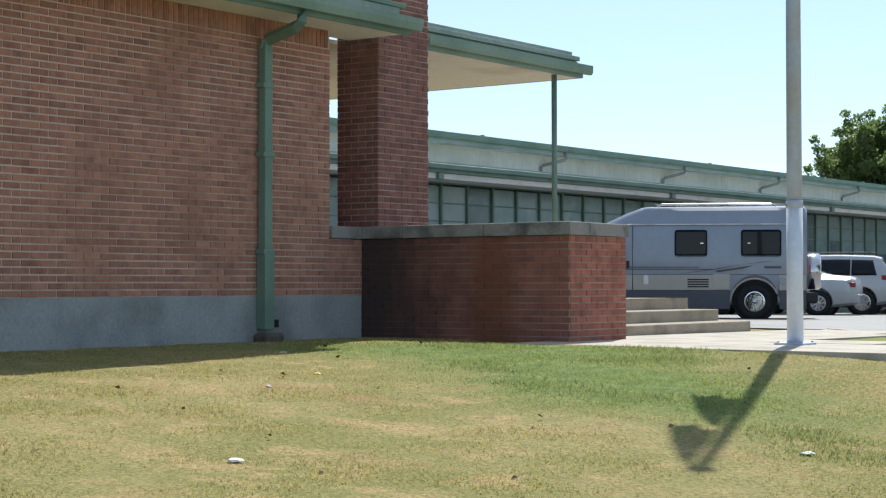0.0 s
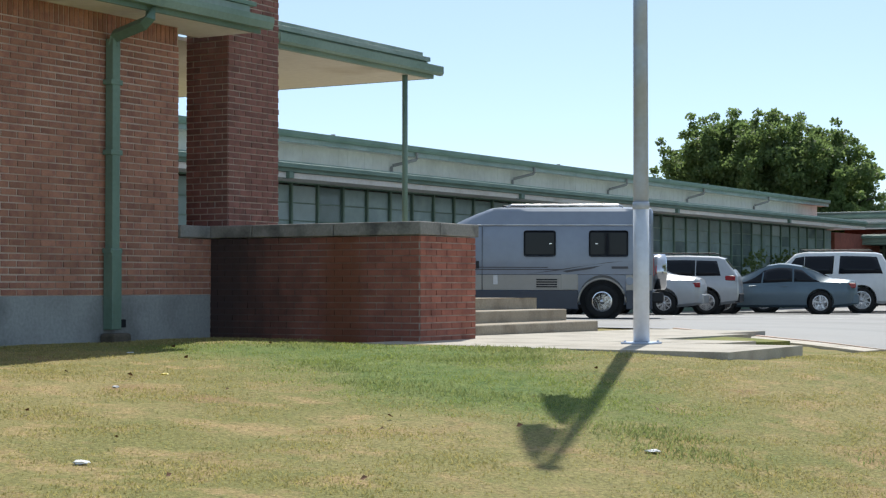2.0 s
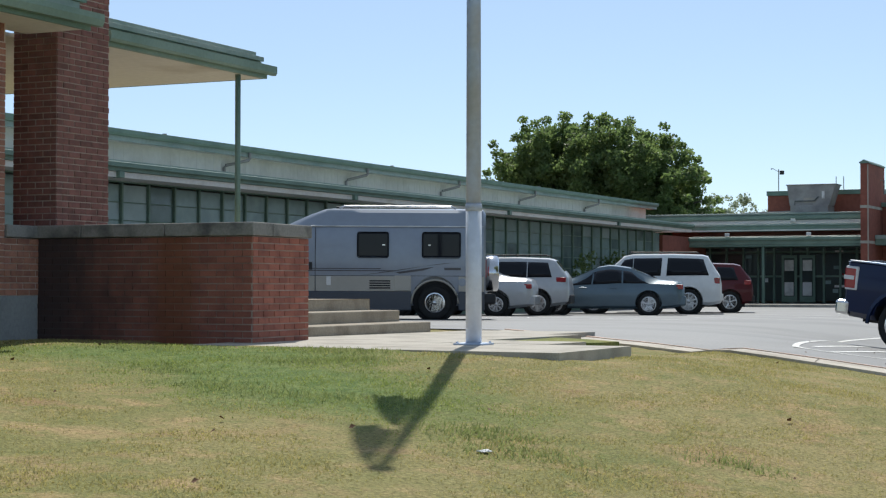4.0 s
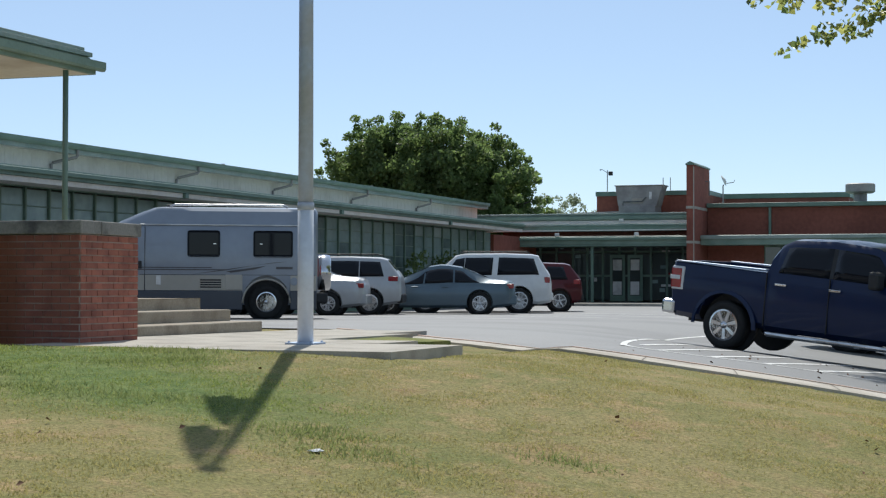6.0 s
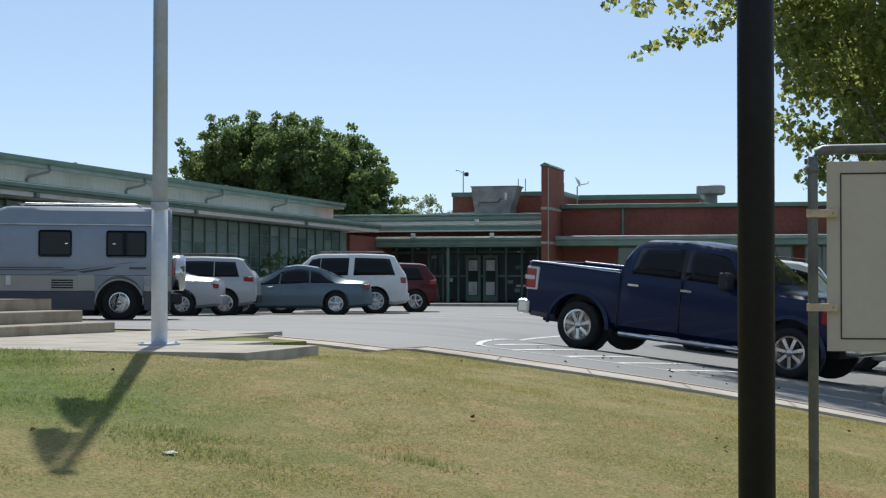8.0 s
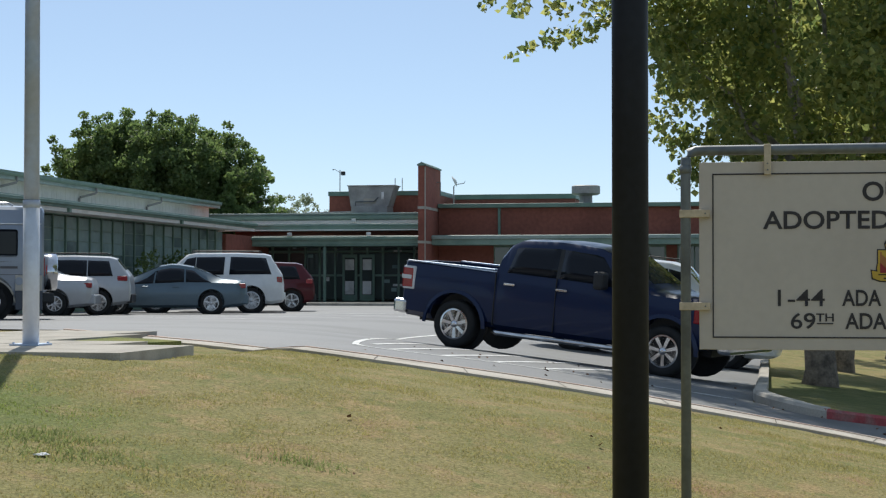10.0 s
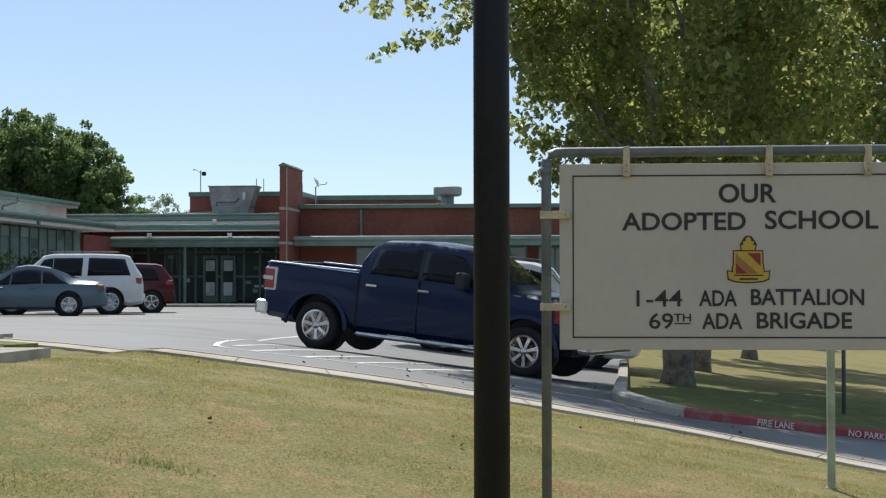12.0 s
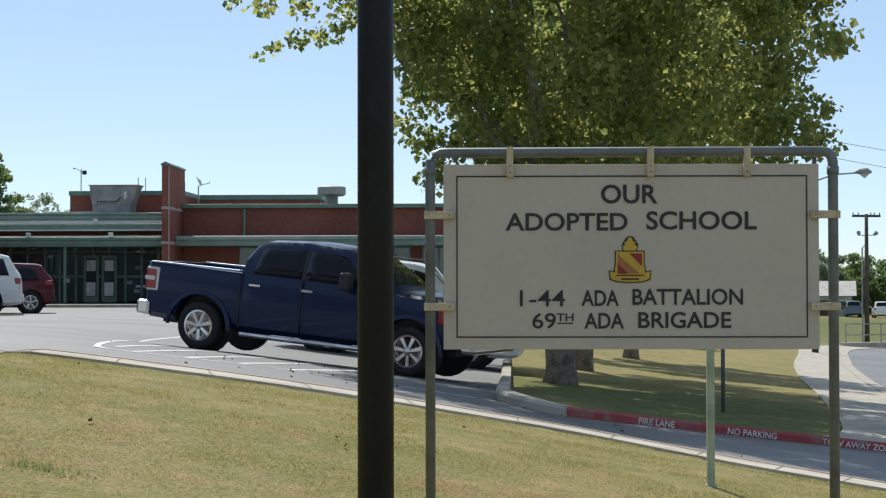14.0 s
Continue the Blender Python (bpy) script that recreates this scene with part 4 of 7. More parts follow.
# ---- grass patch, road paint ----
own = prism([(-7.43, 16.74), (-6.9, 16.74), (-6.35, 17.1), (-6.25, 17.6), (-6.9, 18.3), (-7.43, 18.7)], -0.75, -0.598)
solid("grass_verge", own, "verge", "small green grass strip beside the paving", "grass", kind="structure")


def paint_line(points, wide=0.11):
    a, b = [], []
    for i, (x, y) in enumerate(points):
        x0, y0 = points[max(i - 1, 0)]
        x1, y1 = points[min(i + 1, len(points) - 1)]
        d = Vector((x1 - x0, y1 - y0)).normalized()
        a.append((x - d.y * wide / 2, y + d.x * wide / 2))
        b.append((x + d.y * wide / 2, y - d.x * wide / 2))
    return a, b


def seg(p, q, n=12):
    return [(p[0] + (q[0] - p[0]) * k / n, p[1] + (q[1] - p[1]) * k / n) for k in range(n + 1)]


marks = thing("hatched_bay_marking", label="worn white hatched marking on the asphalt", category="road marking", kind="structure")
for pts, w in (([(-6.64, 34.0), (-6.6, 30.0), (-6.0, 25.5), (-5.5, 22.5), (-5.15, 21.2), (-4.65, 20.8), (-4.1, 20.95), (-3.5, 21.35), (-2.8, 21.6), (-2.07, 21.8), (-0.5, 22.3)], 0.15),
               ([(-5.2, 22.2), (-5.4, 26.6)], 0.16), ([(-4.68, 20.95), (-4.65, 26.9)], 0.16), ([(-4.05, 21.1), (-3.8, 27.1)], 0.16), ([(-3.45, 21.5), (-2.95, 27.7)], 0.16),
               ([(-2.85, 21.7), (-2.25, 26.2)], 0.16), ([(-6.5, 35.4), (-5.1, 36.2), (-3.5, 37.15)], 0.12)):
    part("line", ribbon(*paint_line(smooth_line(pts, 40 if len(pts) == 2 else 9), w * 0.6), 0.027, 2), "road_white", marks)
for x, y in ((-11.2, 36.6), (-10.2, 41), (-9.6, 45.5), (-9, 50)):
    stall = thing("stall_line", label="faded white parking stall line", category="road marking", group="parking stall lines", kind="structure")
    part("line", ribbon(*paint_line(seg((x, y), (x - 5.2, y + 2.4)), 0.11), 0.03, 1), "road_white", stall)


# ---- lettering ----
def letters(name, text, width, tall, mat, parent, m, bold=0.0):
    """Raised letters fitted to a width and a height, centred on m (x to the right, y up)."""
    cu = bpy.data.curves.new(name, "FONT")
    cu.body = text
    cu.size = 1.0
    cu.offset = bold
    cu.extrude = 0.0
    cu.resolution_u = 4
    tmp = bpy.data.objects.new(name, cu)
    scene.collection.objects.link(tmp)
    me = bpy.data.meshes.new_from_object(tmp.evaluated_get(bpy.context.evaluated_depsgraph_get()))
    bpy.data.objects.remove(tmp)
    xs = [v.co.x for v in me.vertices]
    ys = [v.co.y for v in me.vertices]
    sx, sy = width / (max(xs) - min(xs)), tall / (max(ys) - min(ys))
    cx, cy = (max(xs) + min(xs)) / 2, (max(ys) + min(ys)) / 2
    for v in me.vertices:
        v.co = m @ Vector(((v.co.x - cx) * sx, (v.co.y - cy) * sy, 0))
    me.materials.clear()
    me.materials.append(M[mat])
    ob = new(name, me)
    ob.parent = parent
    return ob


def build_sign():
    s = thing("adopted_school_sign", (-0.46, 11.12, 0), 1.4, "cream board sign hung in a grey pipe frame", "sign")
    k = 1 / 273.0

    def sx(px):
        return (px - 783) * k

    def sz(py):
        return 0.79 - (py - 290) * k
    W, zt, zb = 2.43, 0.79, -0.41
    fr = part("pipe_frame", tube([(-0.085, -0.02, -2.0), (-0.085, -0.02, 0.76), (-0.082, -0.02, 0.815), (-0.06, -0.02, 0.85), (-0.02, -0.02, 0.863), (0.04, -0.02, 0.865), (W / 2, -0.02, 0.868),
                                  (W + 0.015, -0.02, 0.87), (W + 0.055, -0.02, 0.863), (W + 0.08, -0.02, 0.84), (W + 0.09, -0.02, 0.80), (W + 0.09, -0.02, 0.75), (W + 0.09, -0.02, -2.2)], 0.033, 14), "pipe", s, "grey galvanised pipe frame", True)
    for x, z0, z1 in ((-0.085, 0.66, 0.76), (W + 0.09, 0.66, 0.76)):
        part("elbow", tube([(x, -0.02, z0 + 0.06), (x, -0.02, z1 + 0.01)], 0.039, 14), "pipe", fr, "", True)
    bd = part("board", box(0, W, -0.012, 0.012, zb, zt, 0.003), "sign_face", s)
    x0, x1, z0, z1 = sx(806), sx(1426), sz(597), sz(310)
    own = box(x0, x1, -0.0165, -0.0125, z1 - 0.009, z1)
    for a in ((x0, x1, z0, z0 + 0.009), (x0, x0 + 0.008, z0 + 0.0095, z1 - 0.0095), (x1 - 0.008, x1, z0 + 0.0095, z1 - 0.0095)):
        box(a[0], a[1], -0.0165, -0.0125, a[2], a[3], bm=own)
    part("border", own, "sign_ink", bd, "thin dark border line")
    face = lambda px, py: Matrix.Translation((sx(px), -0.016, sz(py))) @ Matrix.Rotation(radians(90), 4, "X")
    letters("lettering", "OUR", 100 * k, 34 * k, "sign_ink", bd, face(1112, 343), 0.02)
    for word, px0, px1, py, tall in (("ADOPTED", 893, 1109, 392, 32), ("SCHOOL", 1142, 1337, 390, 33), ("1-44", 918, 998, 527, 29), ("ADA", 1027, 1093, 527, 28), ("BATTALION", 1117, 1312, 525, 29), ("ADA", 1032, 1102, 567, 28), ("BRIGADE", 1127, 1291, 566, 29)):
        letters("lettering", word, (px1 - px0) * k, tall * k, "sign_ink", bd, face((px0 + px1) / 2, py), 0.004 if word == "1-44" else 0.018)
    letters("lettering", "69", 42 * k, 28 * k, "sign_ink", bd, face(961, 567), 0.010)
    letters("lettering", "TH", 30 * k, 14 * k, "sign_ink", bd, face(998, 561), 0.015)
    part("lettering", box(sx(984), sx(1012), -0.0165, -0.0125, sz(572.5), sz(570.5)), "sign_ink", bd)
    # the painted crest: shield, diagonal bands, scroll and a small tuft on top, as plain shapes
    e = part("emblem", prism([(sx(a), sz(b)) for a, b in ((1088, 445), (1137, 445), (1137, 466), (1139, 476), (1139, 486), (1088, 486), (1086, 476), (1088, 466))], -0.0175, -0.0125, axis="y"), "emblem_gold", bd, "painted red and gold shield emblem")
    for pts in (((1086, 443), (1139, 443), (1139, 466), (1141, 476), (1141, 488), (1086, 488), (1084, 476), (1086, 466)), ((1075, 478), (1088, 480), (1138, 480), (1151, 478), (1149, 495), (1137, 499), (1112, 501), (1089, 499), (1077, 495)), ((1100, 445), (1098, 433), (1102, 426), (1107, 419), (1113, 417), (1119, 419), (1124, 426), (1128, 433), (1125, 445))):
        part("outline", prism([(sx(a), sz(b)) for a, b in pts], -0.0155, -0.0125, axis="y"), "sign_ink", e, "dark outline")
    red = "emblem_red"
    part("field", prism([(sx(a), sz(b)) for a, b in ((1091, 448), (1096, 448), (1134, 483), (1134, 484), (1091, 484))], -0.0185, -0.0178, axis="y"), "emblem_tan", e)
    part("field", prism([(sx(a), sz(b)) for a, b in ((1111, 448), (1134, 448), (1134, 471))], -0.0185, -0.0178, axis="y"), red, e)
    part("field", prism([(sx(a), sz(b)) for a, b in ((1091, 466), (1110, 484), (1091, 484))], -0.0195, -0.0188, axis="y"), red, e)
    part("band", prism([(sx(a), sz(b)) for a, b in ((1094, 448), (1104, 448), (1136, 478), (1136, 485), (1131, 485), (1094, 452))], -0.0195, -0.0188, axis="y"), "emblem_gold", e)
    part("scroll", prism([(sx(a), sz(b)) for a, b in ((1077, 480), (1088, 482), (1088, 488), (1138, 488), (1138, 482), (1149, 480), (1147, 493), (1136, 497), (1112, 499), (1090, 497), (1079, 493))], -0.0205, -0.0198, axis="y"), "emblem_gold", e)
    part("motto", box(sx(1097), sx(1129), -0.0212, -0.0207, sz(495), sz(492)), "sign_ink", e)
    part("tuft", prism([(sx(a), sz(b)) for a, b in ((1102, 443), (1100, 435), (1105, 433), (1103, 428), (1108, 427), (1109, 422), (1113, 419), (1117, 422), (1118, 427), (1123, 428), (1121, 433), (1126, 435), (1123, 443))], -0.0175, -0.0125, axis="y"), "emblem_gold", e)
    # battens that tie the board to the pipe
    for px in (901, 1149, 1319):
        st = part("batten", box(sx(px) - 0.022, sx(px) + 0.022, -0.062, -0.014, sz(313), 0.90, 0.004), "wood_cream", s)
        for dz in (0.03, 0.07):
            part("screw", tube([(sx(px), -0.0, sz(313) + dz), (sx(px), -0.0655, sz(313) + dz)], 0.006, 6), "pipe", st)
    for py in (380, 542):
        for xa, xb in ((-0.125, 0.07), (W - 0.06, W + 0.13)):
            st = part("batten", box(xa, xb, -0.062, -0.014, sz(py) - 0.025, sz(py) + 0.025, 0.004), "wood_cream", s)
            xm = xb - 0.03 if xa < 0 else xa + 0.03
            part("screw", tube([(xm, -0.0, sz(py)), (xm, -0.0655, sz(py))], 0.006, 6), "pipe", st)


M["emblem_gold"] = material("gold_emblem_paint", (0.55, 0.36, 0.04), 0.6, spread=0.05, fine=30, bump=0)
M["emblem_tan"] = material("tan_emblem_paint", (0.40, 0.16, 0.05), 0.6, spread=0.05, fine=30, bump=0)
M["emblem_red"] = material("red_emblem_paint", (0.28, 0.02, 0.025), 0.6, spread=0.05, fine=30, bump=0)
build_sign()

post = thing("dark_lamp_post", (-0.575, 7.09, 0), 0, "black painted steel lamp post", "post")
part("shaft", tube([(0, 0, -2.1), (0, 0, 4.6)], 0.0755, 24), "dark_metal", post, "", True)
part("base_flange", box(-0.16, 0.16, -0.16, 0.16, -1.72, -1.66, 0.01), "dark_metal", post)
gp = thing("green_sign_post", (1.65, 14.55, -1.75), 0, "pale green square metal post behind the sign", "post")
part("post", box(-0.032, 0.032, -0.032, 0.032, 0, 1.9, 0.006), "post_green", gp)
part("foot", box(-0.045, 0.045, -0.045, 0.045, -0.2, 0.08, 0.006), "post_green", gp)
tp = thing("street_sign_post", (3.5, 29.0, -2.15), 0, "thin dark steel sign post on the grass island", "post")
part("post", tube([(0, 0, -0.2), (0, 0, 2.6)], 0.035, 10), "pipe", tp, "", True)
part("plate", box(-0.15, 0.15, -0.05, -0.04, 2.1, 2.55, 0.003), "steel", tp)

# letters painted on the red kerb face
RED_KERB = bpy.data.objects["kerb_red"]
red_pts = smooth_line([(0.65, 21.6), (2.55, 23.0), (5.2, 24.1), (10, 25.5), (20, 25), (31, 22)], 8)


def kerb_text(text, x, width):
    rx, ry = [p[0] for p in red_pts], [p[1] for p in red_pts]
    y, y2 = float(np.interp(x, rx, ry)), float(np.interp(x + 0.4, rx, ry))
    ya, yb = float(np.interp(x - 0.4, rx, ry)), y2
    za, zb = float(height(x - 0.4, ya)), float(height(x + 0.4, yb))
    d = Vector((0.8, yb - ya, zb - za)).normalized()
    out = Vector((d.y, -d.x, 0)).normalized()
    up = out.cross(d).normalized()
    m = Matrix((d, up, out)).transposed().to_4x4()
    m.translation = Vector((x, y, float(height(x, y)) + 0.075)) + out * 0.012
    letters("lettering", text, width, 0.085, "road_white", RED_KERB, m, 0.01)


kerb_text("FIRE LANE", 1.85, 0.62)
kerb_text("NO PARKING", 3.2, 0.78)
kerb_text("TOW AWAY ZONE", 4.75, 1.15)


# ---- vehicles: x forward, y to the left, z up, ground at 0 ----
def lathe_y(profile, sides=28, bm=None, at=(0, 0, 0)):
    """A profile of (radius, y) turned about the y axis."""
    own = bm or bmesh.new()
    rings = [[own.verts.new((at[0] + r * math.cos(k * math.tau / sides), at[1] + y, at[2] + r * math.sin(k * math.tau / sides))) for k in range(sides)] for r, y in profile]
    for a, b in zip(rings, rings[1:]):
        for k in range(sides):
            own.faces.new((a[k], a[(k + 1) % sides], b[(k + 1) % sides], b[k]))
    own.faces.new(rings[0])
    own.faces.new(rings[-1][::-1])
    return own


def add_wheel(car, x, y, R, rim, spokes, wide=0.22, mat="alloy"):
    s = 1 if y > 0 else -1
    e = part("wheel", lathe_y([(rim * 0.98, s * -wide * 0.5), (R * 0.93, s * -wide * 0.5), (R, s * -wide * 0.3), (R, s * wide * 0.3), (R * 0.97, s * wide * 0.42), (R * 0.90, s * wide * 0.5), (rim * 1.03, s * wide * 0.47), (rim, s * wide * 0.40)], at=(x, y, R)), "tyre", car, "black rubber tyre", True)
    part("rim", lathe_y([(rim, s * wide * 0.1), (rim, s * wide * 0.44), (rim * 0.93, s * wide * 0.45), (rim * 0.88, s * wide * 0.30), (rim * 0.3, s * wide * 0.22), (0.02, s * wide * 0.22)], at=(x, y, R)), "black_trim" if spokes else mat, e, "", True)
    own = lathe_y([(rim * 0.98, s * wide * 0.40), (rim * 1.0, s * wide * 0.46), (rim * 0.9, s * wide * 0.47), (rim * 0.88, s * wide * 0.36)], at=(x, y, R))
    for k in range(spokes):
        a = k * math.tau / spokes + 0.3
        d, n = Vector((math.cos(a), 0, math.sin(a))), Vector((-math.sin(a), 0, math.cos(a)))
        c = Vector((x, y, R))
        vs = []
        for rr, w, o in ((rim * 0.12, rim * 0.085, 0.40), (rim * 0.92, rim * (0.115 if spokes < 8 else 0.08), 0.44)):
            for q in (-1, 1):
                for oo in (o, o - 0.14):
                    vs.append(own.verts.new(c + d * rr + n * w * q + Vector((0, s * wide * oo, 0))))
        for f in ((0, 2, 6, 4), (1, 5, 7, 3), (0, 4, 5, 1), (2, 3, 7, 6), (4, 6, 7, 5), (0, 1, 3, 2)):
            own.faces.new([vs[i] for i in f])
    part("spokes", own, mat, e, "", False)
    part("hub_cap", lathe_y([(rim * 0.24, s * wide * 0.38), (rim * 0.22, s * wide * 0.47), (rim * 0.05, s * wide * 0.49)], 14, at=(x, y, R)), mat, e, "", True)


class Shell:
    """A vehicle skin lofted through stations (x, z_low, z_belt, half_width, z_top, half_width_top)."""

    def __init__(self, stations, steps=4):
        st = np.array(stations, float)
        out = []
        for i in range(len(st) - 1):
            for k in range(steps):
                t = k / steps
                out.append(st[i] + (st[i + 1] - st[i]) * t)
        out.append(st[-1])
        self.st = np.array(out)

    def at(self, x):
        order = self.st[:, 0]
        if order[0] > order[-1]:
            return np.array([np.interp(x, order[::-1], self.st[::-1, k]) for k in range(6)])
        return np.array([np.interp(x, order, self.st[:, k]) for k in range(6)])

    def ring(self, s):
        x, zl, zb, w, zt, wt = s
        h = zb - zl
        return [(0, zl), (w * 0.86, zl), (w * 0.965, zl + 0.10 * h), (w * 0.995, zl + 0.35 * h), (w, zl + 0.6 * h), (w * 0.985, zl + 0.86 * h), (w * 0.955, zb),
                (wt + 0.02, zt - 0.10 * min(1, (zt - zb) * 4)), (wt * 0.93, zt - 0.03 * min(1, (zt - zb) * 4)), (wt * 0.6, zt), (0, zt + 0.01)]

    def mesh(self):
        own = bmesh.new()
        rows = []
        for s in self.st:
            r = self.ring(s)
            pts = [(s[0], y, z) for y, z in r] + [(s[0], -y, z) for y, z in r[-2:0:-1]]
            rows.append([own.verts.new(p) for p in pts])
        n = len(rows[0])
        for a, b in zip(rows, rows[1:]):
            for k in range(n):
                own.faces.new((a[k], a[(k + 1) % n], b[(k + 1) % n], b[k]))
        own.faces.new(rows[0])
        own.faces.new(rows[-1][::-1])
        return own

    def side(self, x, f, s, lift=0.012):
        r = self.ring(self.at(x))
        (y0, z0), (y1, z1) = r[6], r[7]
        return (x, s * (y0 + (y1 - y0) * f + lift), z0 + (z1 - z0) * f)

    def side_pane(self, s, bottom, top, f0=0.06, f1=0.94, n=6):
        own = bmesh.new()
        lo, hi = [], []
        rows = []
        for j in range(4):
            f = f0 + (f1 - f0) * j / 3
            xa = bottom[0] + (top[0] - bottom[0]) * j / 3
            xb = bottom[1] + (top[1] - bottom[1]) * j / 3
            rows.append([own.verts.new(self.side(xa + (xb - xa) * k / n, f, s)) for k in range(n + 1)])
        for a, b in zip(rows, rows[1:]):
            for k in range(n):
                own.faces.new((a[k], a[k + 1], b[k + 1], b[k]))
        ext = bmesh.ops.extrude_face_region(own, geom=own.faces[:])
        for g in ext["geom"]:
            if isinstance(g, bmesh.types.BMVert):
                g.co.y -= s * 0.02
        return own

    def top_pane(self, xa, xb, inset=0.9, n=8, lift=0.014):
        own = bmesh.new()
        rows = []
        for i in range(n + 1):
            x = xa + (xb - xa) * i / n
            s = self.at(x)
            wt, zt = s[5] * inset, s[4]
            rows.append([own.verts.new((x, wt * q, zt - 0.03 * abs(q) ** 2 + lift)) for q in (-1, -0.66, -0.33, 0, 0.33, 0.66, 1)])
        for a, b in zip(rows, rows[1:]):
            for k in range(6):
                own.faces.new((a[k], a[k + 1], b[k + 1], b[k]))
        return own


def cut(own, cutters):
    """The mesh less the cutters, as a new bmesh."""
    deps_obs = []
    me = bpy.data.meshes.new("tmp")
    bmesh.ops.recalc_face_normals(own, faces=own.faces[:])
    own.to_mesh(me)
    own.free()
    ob = new("tmp", me)
    for c in cutters:
        bmesh.ops.recalc_face_normals(c, faces=c.faces[:])
        cm = bpy.data.meshes.new("tmp")
        c.to_mesh(cm)
        c.free()
        co = new("tmp", cm)
        deps_obs.append(co)
        md = ob.modifiers.new("cut", "BOOLEAN")
        md.operation = "DIFFERENCE"
        md.object = co
        md.solver = "EXACT"
    res = bpy.data.meshes.new_from_object(ob.evaluated_get(bpy.context.evaluated_depsgraph_get()))
    back = bmesh.new()
    back.from_mesh(res)
    for o in [ob] + deps_obs:
        bpy.data.objects.remove(o)
    return back


def arches(wheels, R, track, deep=0.34):
    out = []
    for x in wheels:
        for s in (1, -1):
            out.append(lathe_y([(R, -deep / 2), (R, deep / 2)], 26, at=(x, s * (track / 2 + 0.06), R * 0.93)))
    return out


def paint_wells(ob, wheels, radius, zc):
    """The inside of the wheel arches is black."""
    me = ob.data
    me.materials.append(M["black_trim"])
    for f in me.polygons:
        for x in wheels:
            r = math.hypot(f.center.x - x, f.center.z - zc)
            if (abs(r - radius) < 0.035 and abs(f.normal.y) < 0.35) or (r < radius and abs(f.normal.y) > 0.8 and all(math.hypot(me.vertices[i].co.x - x, me.vertices[i].co.z - zc) < radius + 0.01 for i in f.vertices)):
                f.material_index = len(me.materials) - 1


def shade_smooth(ob, angle=34):
    me = ob.data
    bm2 = bmesh.new()
    bm2.from_mesh(me)
    for e in bm2.edges:
        if len(e.link_faces) == 2 and e.calc_face_angle(0) > radians(angle):
            e.smooth = False
    bm2.to_mesh(me)
    bm2.free()
    me.polygons.foreach_set("use_smooth", [True] * len(me.polygons))


def place_car(car, wheel_at, heading, wb, track, pitch=0.0, lift=0.0):
    """Stand the car with its left rear wheel on the ground at wheel_at; heading in degrees from +X."""
    h = Vector((math.cos(radians(heading)), math.sin(radians(heading)), 0))
    left = Vector((-h.y, h.x, 0))
    c = Vector((*wheel_at, 0)) + h * wb / 2 - left * track / 2
    r, f = c - h * wb / 2, c + h * wb / 2
    zr, zf = float(height(r.x, r.y)) + 0.024 + lift, float(height(f.x, f.y)) + 0.024 + lift
    car.matrix_basis = Matrix.Translation((c.x, c.y, (zr + zf) / 2)) @ Euler((0, -math.atan2(zf - zr, wb), radians(heading))).to_matrix().to_4x4()


